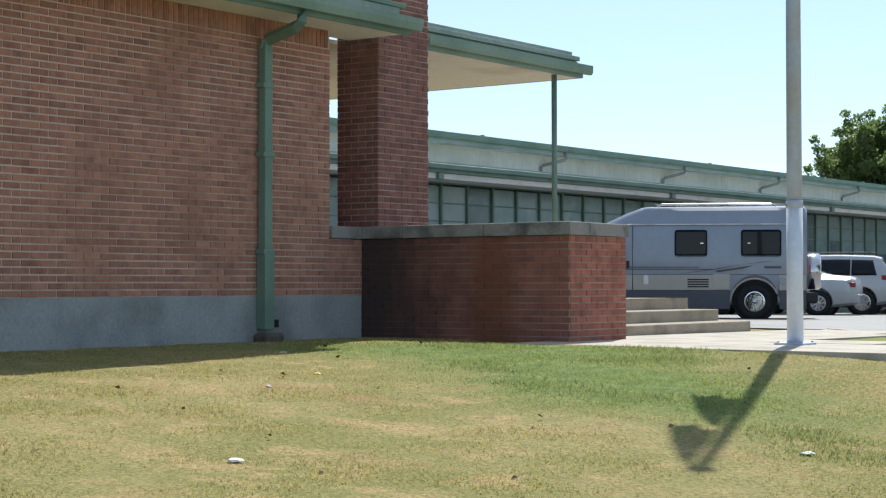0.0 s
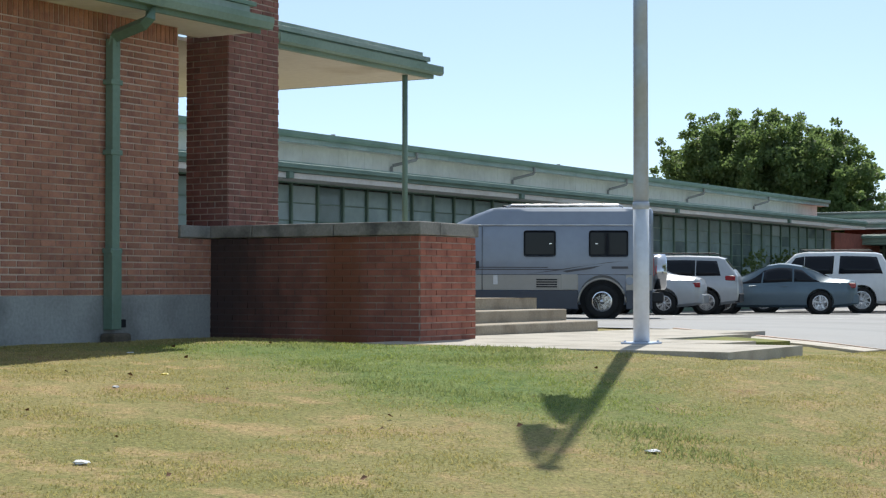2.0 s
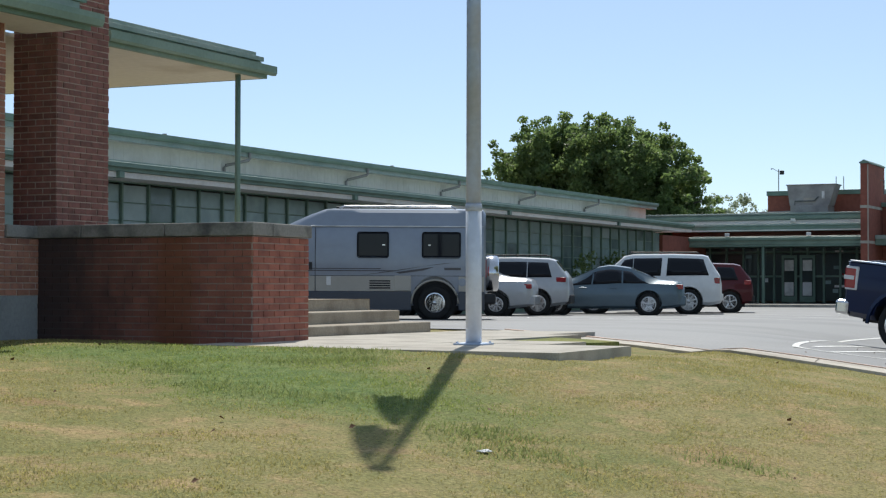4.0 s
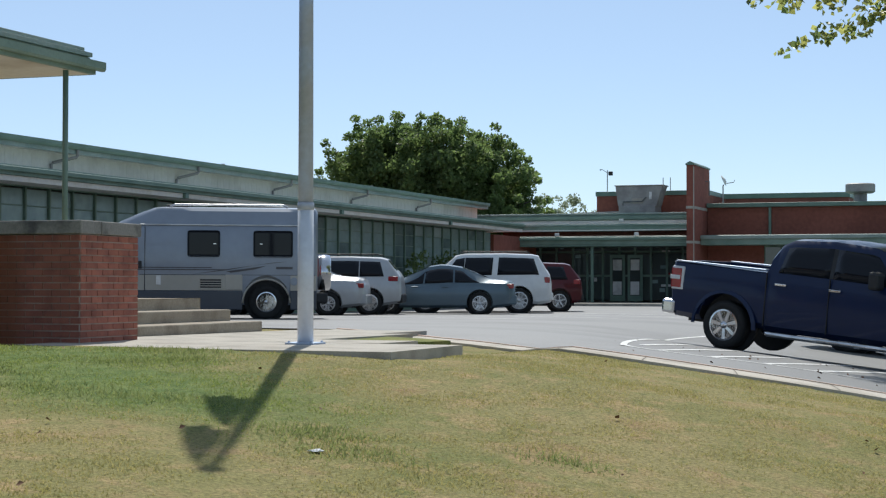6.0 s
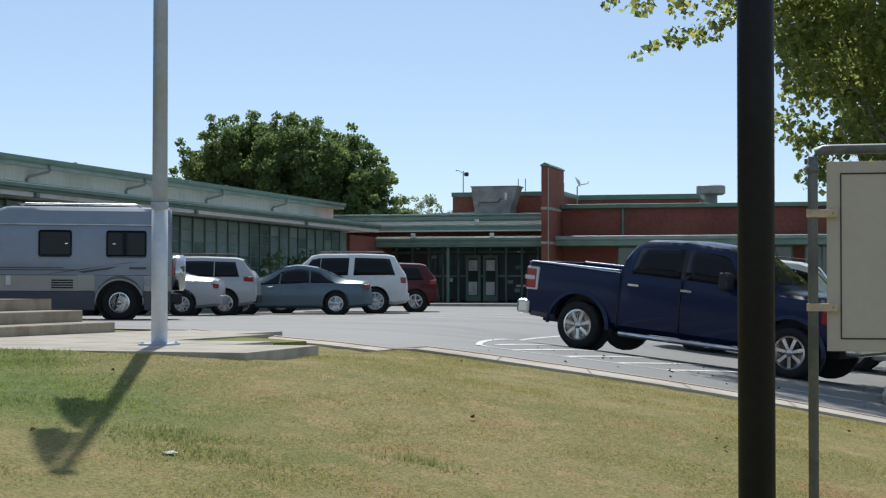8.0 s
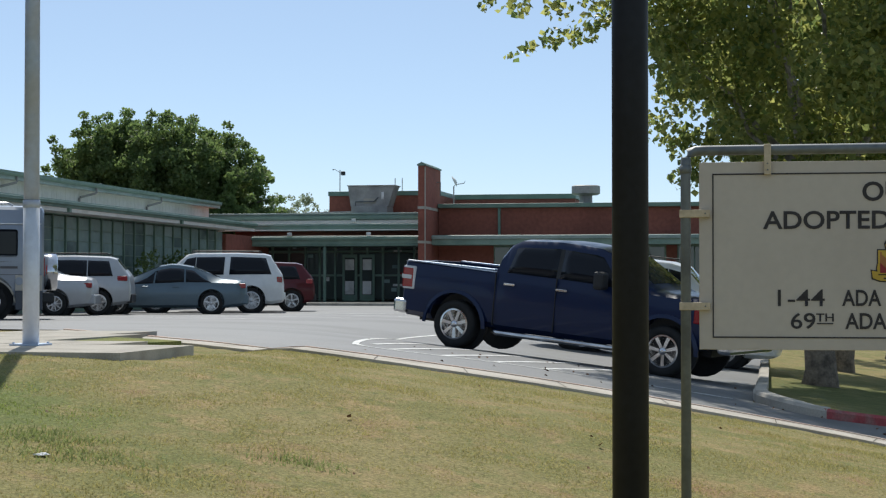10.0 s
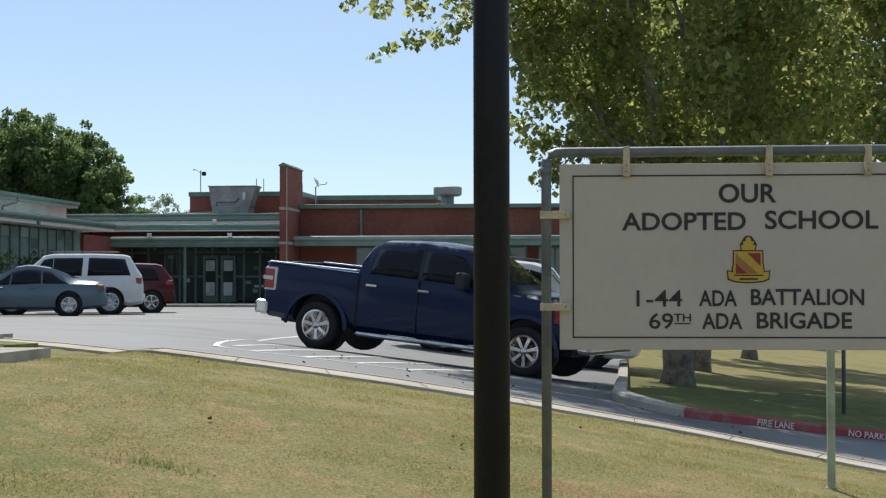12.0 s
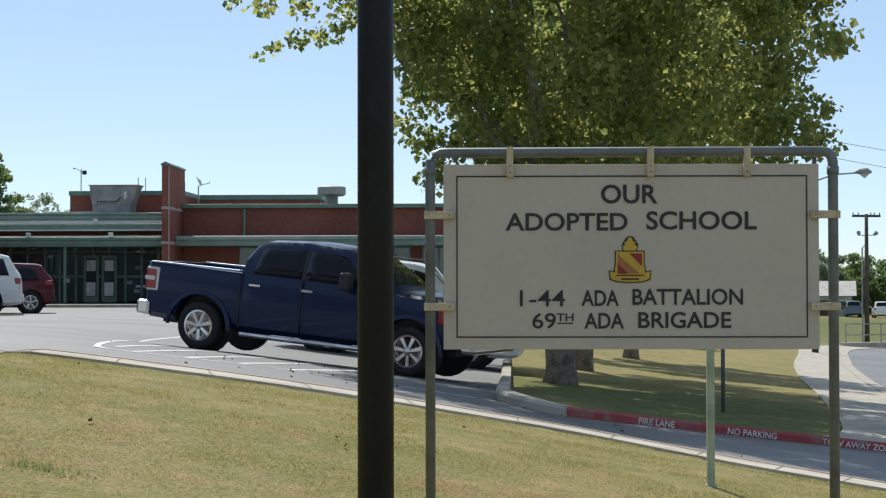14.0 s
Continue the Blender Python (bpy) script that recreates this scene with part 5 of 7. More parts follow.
def build_car(kind, label, paint, stations, wb, track, R, rim, spokes, panes, windscreen, rear_glass, lamps, rails=False, skirt=None, handles=(), bumper=None, category="car"):
    car = thing(kind, label=label, category=category)
    sh = Shell(stations)
    body = part("body", cut(sh.mesh(), arches((-wb / 2, wb / 2), R + 0.055, track)), paint, car)
    paint_wells(body, (-wb / 2, wb / 2), R + 0.055, R * 0.93)
    shade_smooth(body)
    part("underbody", box(-wb / 2 - 0.5, wb / 2 + 0.5, -track / 2 + 0.16, track / 2 - 0.16, 0.2, 0.62), "black_trim", car)
    for s in (1, -1):
        for bottom, top in panes:
            part("side_window", sh.side_pane(s, bottom, top), "car_glass", car, "dark tinted side window", True)
        for x, z in handles:
            w = sh.at(x)[3]
            part("door_handle", box(x - 0.1, x + 0.1, s * w - 0.005 if s > 0 else s * w - 0.025, s * w + 0.025 if s > 0 else s * w + 0.005, z, z + 0.035, 0.008), "chrome" if kind == "pickup_truck" else paint, car)
        x, z = windscreen[0] - 0.12, sh.at(windscreen[0] - 0.12)[2] + 0.06
        w = sh.at(x)[3]
        big = 1.35 if kind == "pickup_truck" else 1.0
        part("wing_mirror", box(x - 0.07 * big, x + 0.07 * big, s * w - (0.0 if s > 0 else 0.22 * big), s * w + (0.22 * big if s > 0 else 0.0), z, z + 0.17 * big, 0.03), "black_trim" if kind in ("pickup_truck",) else paint, car)
    part("windscreen", sh.top_pane(*windscreen), "car_glass", car, "", True)
    part("rear_window", sh.top_pane(*rear_glass), "car_glass", car, "", True)
    for x0, x1, y0, y1, z0, z1, mat in lamps:
        for s in (1, -1):
            a, b = sorted((s * y0, s * y1))
            part("tail_lamp" if mat == "red_lamp" else "headlamp", box(x0, x1, a, b, z0, z1, 0.02), mat, car)
    if rails:
        for s in (1, -1):
            x0, x1 = rails
            wt, zt = sh.at((x0 + x1) / 2)[5], sh.at((x0 + x1) / 2)[4]
            part("roof_rail", tube([(x0, s * wt * 0.86, zt), (x0 + 0.08, s * wt * 0.86, zt + 0.06), (x1 - 0.08, s * wt * 0.86, zt + 0.06), (x1, s * wt * 0.86, zt)], 0.013, 8), "black_trim", car)
    if skirt:
        for s in (1, -1):
            a, b = sorted((s * (track / 2 + 0.02), s * (sh.at(0)[3] + 0.006)))
            part("side_skirt", box(-wb / 2 + R + 0.1, wb / 2 - R - 0.1, a, b, skirt[0], skirt[1], 0.015), "black_trim", car)
    if bumper:
        x0, x1, w, z0, z1, mat = bumper
        part("rear_bumper", box(x0, x1, -w, w, z0, z1, 0.04), mat, car)
    for x in (-wb / 2, wb / 2):
        for s in (1, -1):
            part("wheel_well", lathe_y([(R + 0.10, -0.03), (R + 0.10, 0.03)], 24, at=(x, s * (track / 2 - 0.14), R + 0.02)), "black_trim", car)
            add_wheel(car, x, s * track / 2, R, rim, spokes)
    return car


def suv_stations(L, wb, rear_over, H_top, w, belt=1.06, hood=1.02, low=0.24):
    xr = -wb / 2 - rear_over
    xf = xr + L
    return [(xr, 0.40, belt - 0.30, w * 0.86, belt - 0.24, w * 0.80), (xr + 0.05, 0.34, belt - 0.06, w * 0.93, belt + 0.04, w * 0.84), (xr + 0.14, 0.32, belt, w * 0.95, belt + 0.18, w * 0.80),
            (xr + 0.42, 0.28, belt, w * 0.98, H_top - 0.08, w * 0.70), (xr + 0.62, low, belt, w, H_top - 0.03, w * 0.715), (xr + 1.5, low, belt - 0.01, w, H_top, w * 0.73), (0.25, low, belt - 0.03, w, H_top - 0.01, w * 0.72),
            (0.55, low, belt - 0.04, w, H_top - 0.07, w * 0.70), (1.28, low, belt - 0.04, w, hood + 0.08, w * 0.78), (1.42, low, belt - 0.05, w, hood + 0.02, w * 0.80), (xf - 0.55, 0.26, hood - 0.08, w * 0.97, hood - 0.04, w * 0.74),
            (xf - 0.18, 0.28, hood - 0.18, w * 0.90, hood - 0.12, w * 0.68), (xf - 0.03, 0.32, hood - 0.32, w * 0.80, hood - 0.27, w * 0.6), (xf, 0.40, hood - 0.45, w * 0.72, hood - 0.4, w * 0.55)]


def sedan_stations(L, wb, rear_over, H_top, w, belt=0.93, low=0.2):
    xr = -wb / 2 - rear_over
    xf = xr + L
    return [(xr, 0.36, 0.74, w * 0.80, 0.80, w * 0.72), (xr + 0.06, 0.30, belt - 0.08, w * 0.88, belt + 0.04, w * 0.78), (xr + 0.2, 0.26, belt, w * 0.94, belt + 0.09, w * 0.76), (xr + 0.72, low, belt + 0.01, w * 0.98, belt + 0.13, w * 0.72),
            (xr + 1.2, low, belt + 0.01, w, belt + 0.34, w * 0.66), (xr + 1.62, low, belt, w, H_top - 0.07, w * 0.63), (xr + 2.0, low, belt, w, H_top - 0.01, w * 0.64), (-0.2, low, belt - 0.02, w, H_top, w * 0.65), (0.12, low, belt - 0.03, w, H_top - 0.05, w * 0.64),
            (0.62, low, belt - 0.04, w, belt + 0.30, w * 0.68), (1.22, low, belt - 0.05, w, belt + 0.05, w * 0.75), (1.36, low, belt - 0.06, w, belt + 0.01, w * 0.78), (xf - 0.5, 0.22, belt - 0.16, w * 0.95, belt - 0.1, w * 0.74), (xf - 0.15, 0.24, belt - 0.26, w * 0.86, belt - 0.2, w * 0.64), (xf, 0.32, 0.56, w * 0.7, 0.6, w * 0.55)]


P_SILVER = car_paint("silver_car_paint", (0.46, 0.47, 0.48), 0.3, 0.35)
P_WHITE = car_paint("white_car_paint", (0.78, 0.78, 0.77), 0.0, 0.3)
P_GREY = car_paint("slate_grey_car_paint", (0.10, 0.15, 0.185), 0.25, 0.32, 0.35)
P_RED = car_paint("dark_red_car_paint", (0.085, 0.005, 0.009), 0.0, 0.35, 0.25, 0.3)
P_BLUE = car_paint("dark_blue_truck_paint", (0.002, 0.012, 0.052), 0.0, 0.35, 0.22, 0.3)
HEAD = 197.0

# silver compact suv
wb, xr = 2.69, -1.345 - 0.9
c = build_car("suv", "silver compact suv parked nose to the school wing", P_SILVER, suv_stations(4.5, wb, 0.9, 1.66, 0.92), wb, 1.57, 0.35, 0.235, 7,
              [((xr + 0.5, xr + 1.19), (xr + 0.62, xr + 1.19)), ((xr + 1.22, xr + 2.13), (xr + 1.22, xr + 2.13)), ((xr + 2.17, 1.02), (xr + 2.2, 0.5))], (1.24, 0.58), (xr + 0.16, xr + 0.4),
              [(xr + 0.10, xr + 0.38, 0.70, 0.885, 0.95, 1.09, "red_lamp")], rails=(xr + 0.6, 0.4), skirt=(0.2, 0.42), bumper=(xr - 0.03, xr + 0.3, 0.80, 0.34, 0.60, "black_trim"))
place_car(c, (-18.39, 44.95), HEAD, wb, 1.57)
# pale saloon whose boot shows behind the camper van
wb, xr = 2.7, -1.35 - 1.0
c = build_car("saloon_car", "silver saloon car parked beside the camper van", P_SILVER, sedan_stations(4.6, wb, 1.0, 1.44, 0.89), wb, 1.53, 0.32, 0.2, 9,
              [((xr + 1.05, xr + 1.72), (xr + 1.55, xr + 1.72)), ((xr + 1.77, xr + 2.6), (xr + 1.77, xr + 2.6)), ((xr + 2.65, 1.05), (xr + 2.65, 0.2))], (1.18, 0.16), (xr + 0.78, xr + 1.58),
              [(xr + 0.04, xr + 0.26, 0.52, 0.825, 0.74, 0.87, "red_lamp")], bumper=(xr - 0.05, xr + 0.2, 0.78, 0.3, 0.56, P_SILVER))
place_car(c, (-18.46, 42.17), HEAD, wb, 1.53)
# slate grey saloon
wb, xr = 2.77, -1.385 - 1.05
c = build_car("saloon_car", "slate grey saloon car parked at an angle", P_GREY, sedan_stations(4.85, wb, 1.05, 1.5, 0.92), wb, 1.57, 0.335, 0.225, 5,
              [((xr + 1.05, xr + 1.8), (xr + 1.55, xr + 1.8)), ((xr + 1.85, xr + 2.7), (xr + 1.85, xr + 2.66)), ((xr + 2.75, 1.05), (xr + 2.71, 0.2))], (1.18, 0.16), (xr + 0.78, xr + 1.58),
              [(xr + 0.04, xr + 0.24, 0.56, 0.85, 0.78, 0.92, "red_lamp")], bumper=(xr - 0.05, xr + 0.2, 0.82, 0.3, 0.58, P_GREY), handles=((-0.35, 0.8), (0.55, 0.8)))
place_car(c, (-16.3, 48.5), HEAD, wb, 1.57)
# large white suv
wb, xr = 3.02, -1.51 - 1.05
c = build_car("suv", "large white suv with dark windows and roof rails", P_WHITE, suv_stations(5.27, wb, 1.05, 1.93, 1.0, 1.2, 1.14, 0.3), wb, 1.7, 0.40, 0.285, 10,
              [((xr + 0.40, xr + 1.75), (xr + 0.58, xr + 1.70)), ((xr + 1.93, xr + 2.82), (xr + 1.88, xr + 2.78)), ((xr + 2.84, 1.16), (xr + 2.80, 0.52))], (1.24, 0.58), (xr + 0.16, xr + 0.4),
              [(xr + 0.06, xr + 0.24, 0.78, 0.952, 0.97, 1.16, "red_lamp")], rails=(xr + 0.7, 0.4), skirt=(0.26, 0.46), bumper=(xr - 0.05, xr + 0.3, 0.88, 0.42, 0.66, P_WHITE))
place_car(c, (-16.41, 52.8), HEAD, wb, 1.7)
# dark red crossover
wb, xr = 2.86, -1.43 - 0.78
c = build_car("suv", "dark red crossover parked beside the large white suv", P_RED, suv_stations(4.6, wb, 0.78, 1.68, 0.92), wb, 1.58, 0.36, 0.24, 5,
              [((xr + 0.5, xr + 1.2), (xr + 0.65, xr + 1.2)), ((xr + 1.3, xr + 2.2), (xr + 1.3, xr + 2.2)), ((xr + 2.3, 1.02), (xr + 2.3, 0.5))], (1.24, 0.58), (xr + 0.16, xr + 0.4),
              [(xr + 0.08, xr + 0.30, 0.68, 0.878, 0.93, 1.09, "red_lamp")], skirt=(0.2, 0.42), bumper=(xr - 0.04, xr + 0.3, 0.82, 0.34, 0.58, "black_trim"))
place_car(c, (-16.03, 56.2), HEAD, wb, 1.58)
# white suv beyond the pickup
wb, xr = 3.02, -1.51 - 1.05
c = build_car("suv", "white suv parked beyond the blue pickup", P_WHITE, suv_stations(5.1, wb, 1.05, 2.02, 0.98, 1.22, 1.16, 0.3), wb, 1.68, 0.39, 0.27, 6,
              [((xr + 0.40, xr + 1.75), (xr + 0.58, xr + 1.70)), ((xr + 1.93, xr + 2.82), (xr + 1.88, xr + 2.78)), ((xr + 2.84, 1.16), (xr + 2.80, 0.52))], (1.24, 0.58), (xr + 0.16, xr + 0.4),
              [(xr + 0.0, xr + 0.22, 0.78, 0.955, 0.9, 1.15, "red_lamp")], rails=(xr + 0.7, 0.4), bumper=(xr - 0.05, xr + 0.3, 0.86, 0.42, 0.66, "chrome"))
place_car(c, (-3.85, 36.6), -5, wb, 1.68)


def build_truck():
    wb, track, R = 3.68, 1.72, 0.388
    xr, xf = -1.84 - 1.03, 1.84 + 0.98
    w = 0.99
    bed, cab = 1.335, 1.875
    st = [(xr, 0.50, bed - 0.02, w * 0.95, bed, w * 0.93), (xr + 0.04, 0.44, bed - 0.02, w * 0.985, bed, w * 0.95), (xr + 0.5, 0.42, bed - 0.03, w, bed - 0.005, w * 0.95), (-1.16, 0.40, bed - 0.05, w, bed - 0.02, w * 0.95),
          (-1.14, 0.38, bed - 0.06, w, bed + 0.0, w * 0.94), (-1.11, 0.37, 1.31, w * 0.99, bed + 0.27, w * 0.86), (-1.0, 0.37, 1.30, w, cab - 0.09, w * 0.80), (-0.82, 0.37, 1.295, w, cab + 0.0, w * 0.79), (-0.1, 0.37, 1.285, w, cab + 0.04, w * 0.795),
          (0.6, 0.37, 1.27, w, cab - 0.0, w * 0.785), (0.76, 0.37, 1.26, w, cab - 0.07, w * 0.79), (1.46, 0.37, 1.235, w, 1.35, w * 0.86), (1.60, 0.38, 1.22, w, 1.285, w * 0.86), (2.3, 0.44, 1.19, w, 1.26, w * 0.86),
          (2.66, 0.5, 1.1, w * 0.98, 1.17, w * 0.85), (2.78, 0.5, 1.0, w * 0.96, 1.07, w * 0.85), (xf, 0.55, 0.94, w * 0.92, 1.0, w * 0.82)]
    car = thing("pickup_truck", label="dark blue crew cab pickup truck with chrome wheels", category="pickup truck")
    sh = Shell(st, 3)
    cutters = arches((-wb / 2, wb / 2), R + 0.085, track, 0.4)
    cutters.append(box(xr + 0.08, -1.2, -0.80, 0.80, 0.95, 2.0))
    body = part("body", cut(sh.mesh(), cutters), P_BLUE, car)
    paint_wells(body, (-wb / 2, wb / 2), R + 0.085, R * 0.93)
    shade_smooth(body)
    part("underbody", box(-2.7, 2.5, -0.62, 0.62, 0.36, 0.7), "black_trim", car)
    for s in (1, -1):
        def sd(a, b, o=0.0):
            return tuple(sorted((s * (a + o), s * (b + o))))
        for bottom, top in (((-0.95, -0.08), (-0.86, -0.08)), ((-0.01, 1.18), (-0.01, 0.66))):
            part("side_window", sh.side_pane(s, bottom, top, 0.05, 0.93), "car_glass", car, "dark tinted side window", True)
        part("window_pillar", sh.side_pane(s, (-0.078, -0.012), (-0.078, -0.012), 0.05, 0.93), "black_trim", car)
        for x in (-0.87, 0.06):
            part("door_handle", box(x - 0.1, x + 0.1, *sd(0.985, 1.02), 1.115, 1.155, 0.01), "chrome", car, "chrome door handle")
        for x in (-1.13, -0.04, 1.40):
            part("door_gap", box(x - 0.006, x + 0.006, *sd(0.97, 1.0015), 0.45, 1.30), "black_trim", car)
        part("bed_rail", box(xr + 0.05, -1.17, *sd(0.85, 0.96), bed - 0.005, bed + 0.02, 0.008), "steel", car, "bright bed rail cap")
        part("running_board", tube([(-1.1, s * 0.98, 0.38), (-1.0, s * 1.05, 0.34), (1.15, s * 1.05, 0.34), (1.25, s * 0.98, 0.38)], 0.042, 10), "chrome", car, "chrome running board", True)
        part("tail_lamp", box(xr - 0.012, xr + 0.21, *sd(0.80, 0.998), 0.89, 1.24, 0.03), "red_lamp", car, "red tail lamp with clear band")
        part("lamp_rim", box(xr - 0.006, xr + 0.235, *sd(0.79, 0.993), 0.87, 1.26, 0.03), "clear_lamp", car, "pale lamp surround")
        part("lamp_band", box(xr - 0.018, xr + 0.17, *sd(0.82, 1.003), 1.04, 1.11, 0.01), "clear_lamp", car)
        part("headlamp", box(2.36, 2.74, *sd(0.70, 0.985), 0.86, 1.1, 0.03), "clear_lamp", car)
        part("marker_lamp", box(2.30, 2.42, *sd(0.80, 0.998), 0.86, 1.08, 0.02), "red_lamp", car)
        m = part("wing_mirror", box(0.70, 0.87, *sd(1.0, 1.28), 1.22, 1.50, 0.05), "black_trim", car)
        part("mirror_arm", box(0.75, 0.83, *sd(0.93, 1.05), 1.24, 1.31, 0.01), "black_trim", m)
        for x in (-wb / 2, wb / 2):
            own = bmesh.new()
            pr = []
            for k in range(15):
                a = math.pi * k / 14
                pr.append((x + 0.53 * math.cos(a), R * 0.95 + 0.53 * math.sin(a)))
            prev = None
            for k, (px, pz) in enumerate(pr):
                a = math.pi * k / 14
                o = (math.cos(a) * 0.06, math.sin(a) * 0.06)
                q = [own.verts.new((px, s * 0.985, pz)), own.verts.new((px, s * 1.02, pz)), own.verts.new((px + o[0], s * 1.0, pz + o[1])), own.verts.new((px + o[0], s * 0.98, pz + o[1]))]
                if prev:
                    for i in range(4):
                        own.faces.new((prev[i], prev[(i + 1) % 4], q[(i + 1) % 4], q[i]))
                prev = q
            part("arch_flare", own, P_BLUE, car)
    part("windscreen", sh.top_pane(1.42, 0.80), "car_glass", car, "", True)
    part("rear_window", box(-1.13, -1.105, -0.6, 0.6, 1.42, 1.70), "car_glass", car)
    part("rear_bumper", box(xr - 0.16, xr + 0.1, -0.98, 0.98, 0.46, 0.70, 0.05), "chrome", car, "chrome rear bumper")
    part("front_bumper", box(xf - 0.12, xf + 0.12, -0.98, 0.98, 0.44, 0.72, 0.06), "chrome", car, "chrome front bumper")
    part("tailpipe", tube([(xr + 0.2, 0.55, 0.36), (xr - 0.02, 0.72, 0.36)], 0.05, 10), "black_trim", car)
    part("tow_hitch", box(xr - 0.2, xr + 0.1, -0.06, 0.06, 0.36, 0.44), "black_trim", car)
    for x in (-wb / 2, wb / 2):
        for s in (1, -1):
            part("wheel_well", lathe_y([(R + 0.10, -0.03), (R + 0.10, 0.03)], 24, at=(x, s * (track / 2 - 0.14), R + 0.02)), "black_trim", car)
            add_wheel(car, x, s * track / 2, R, 0.255, 7, 0.26, "chrome")
    r, f = Vector((-5.12, 27.67, 0)), Vector((-1.65, 26.48, 0))
    h = (f - r).normalized()
    # the near side is the truck's right side
    right = Vector((h.y, -h.x, 0))
    c = (r + f) / 2 - right * track / 2
    zr, zf = float(height(r.x, r.y)) + 0.024, float(height(f.x, f.y)) + 0.024
    car.matrix_basis = Matrix.Translation((c.x, c.y, (zr + zf) / 2)) @ Euler((0, -math.atan2(zf - zr, wb), math.atan2(h.y, h.x))).to_matrix().to_4x4()


build_truck()


def build_camper():
    wb, track, R = 3.5, 1.72, 0.365
    xr, xf = -1.75 - 1.08, 1.75 + 1.05
    w = 1.0
    top = 2.38
    st = [(xr, 0.34, 1.98, w * 0.95, top - 0.06, w * 0.78), (xr + 0.05, 0.32, 1.98, w, top - 0.01, w * 0.84), (xr + 0.6, 0.30, 1.98, w, top, w * 0.86), (-0.2, 0.30, 1.98, w, top, w * 0.86), (0.45, 0.30, 1.98, w, top, w * 0.85), (0.62, 0.30, 1.98, w, top - 0.02, w * 0.84),
          (0.95, 0.30, 1.95, w, 2.24, w * 0.80), (1.35, 0.30, 1.80, w, 2.06, w * 0.78), (1.6, 0.30, 1.3, w, 1.86, w * 0.8), (2.1, 0.32, 1.15, w * 0.97, 1.32, w * 0.84), (2.5, 0.34, 1.08, w * 0.94, 1.16, w * 0.8), (xf - 0.06, 0.38, 0.96, w * 0.88, 1.03, w * 0.72), (xf, 0.42, 0.86, w * 0.82, 0.9, w * 0.7)]
    car = thing("camper_van", label="silver and grey high-roof camper van with dark windows", category="camper van")
    sh = Shell(st, 3)
    body = part("body", cut(sh.mesh(), arches((-wb / 2, wb / 2), R + 0.115, track, 0.5)), P_CAMPER, car)
    paint_wells(body, (-wb / 2, wb / 2), R + 0.115, R * 0.93)
    shade_smooth(body)
    part("underbody", box(-2.6, 2.5, -0.7, 0.7, 0.22, 0.7), "black_trim", car)
    ox = -1.75
    for s in (1, -1):
        def sd(a, b):
            return tuple(sorted((s * a, s * b)))
        for x0, x1 in ((ox - 0.55, ox + 0.28), (ox + 0.98, ox + 1.66)):
            wd = part("window", box(x0, x1, *sd(0.985, 1.012), 1.31, 1.87, 0.05), "car_glass", car, "dark window with rounded corners")
            part("latch", box((x0 + x1) / 2 + (0.22 if x0 < -2 else -0.26), (x0 + x1) / 2 + (0.28 if x0 < -2 else -0.2), *sd(1.011, 1.016), 1.58, 1.6), "chrome", wd)
        part("door_window", box(2.0 - 0.55, 2.0 - 0.1, *sd(0.94, 1.006), 1.3, 1.78, 0.04), "car_glass", car)
        # belt rail, stripes, skirt and vents
        for a, b in ((xr + 0.03, ox - R - 0.14), (ox + R + 0.14, 0.785), (0.805, 1.75 - R - 0.14)):
            part("lower_panel", box(a, b, *sd(0.95, 1.003), 0.605, 0.925, 0.004), "camper_beige", car, "beige lower side panel")
        part("drip_rail", box(xr + 0.06, 0.9, *sd(0.955, 0.995), 1.975, 2.0, 0.006), "alloy", car)
        for z, t, x0, x1 in ((1.075, 0.02, -0.6, 2.4), (1.03, 0.022, -0.9, 2.4)):
            part("stripe", box(x0, x1, *sd(0.99, 1.004), z, z + t), "stripe_dark", car, "dark side stripe")
        for pts in (((-0.15, 0.94), (-1.9, 1.20), (-2.2, 1.22), (-1.5, 1.14), (-0.9, 1.03)), ((-0.9, 1.01), (-1.75, 1.13), (-1.5, 1.05), (-1.0, 0.98))):
            own = prism(pts if s > 0 else pts, *sd(0.995, 1.006), axis="y")
            part("swoosh", own, "stripe_dark", car, "dark swoosh graphic")
        part("model_mark", box(-2.3, -1.95, *sd(0.998, 1.005), 1.06, 1.11), "stripe_dark", car)
        for a, b in ((xr + 0.02, ox - R - 0.14), (ox + R + 0.14, 1.75 - R - 0.14)):
            part("skirt", box(a, b, *sd(0.9, 1.01), 0.20, 0.60, 0.015), "skirt_grey", car, "blue-grey lower skirt")
        v = part("vent", box(ox + 0.92, ox + 1.42, *sd(0.995, 1.012), 0.63, 0.86, 0.006), "camper_beige", car)
        for k in range(4):
            part("slat", box(ox + 0.95, ox + 1.39, *sd(1.012, 1.016), 0.66 + 0.05 * k, 0.69 + 0.05 * k), "black_trim", v)
        part("hatch", box(ox + 0.52, ox + 0.86, *sd(0.995, 1.012), 0.62, 0.94, 0.008), "camper_beige", car)
        part("fuel_cap", lathe_y([(0.085, s * 0.995), (0.085, s * 1.008), (0.07, s * 1.01)], 18, at=(xr + 0.5, 0, 0.8)), P_CAMPER, car)
        part("socket", box(0.46, 0.56, *sd(0.99, 1.01), 0.72, 0.92, 0.006), "alloy", car)
        part("arch_trim", tube([(ox + 0.50 * math.cos(math.pi * k / 16), s * 1.0, R * 0.95 + 0.50 * math.sin(math.pi * k / 16)) for k in range(17)], 0.022, 8), "camper_beige", car, "beige wheel arch trim", True)
        part("door_handle", box(0.86, 0.93, *sd(0.995, 1.02), 1.06, 1.22, 0.01), "black_trim", car)
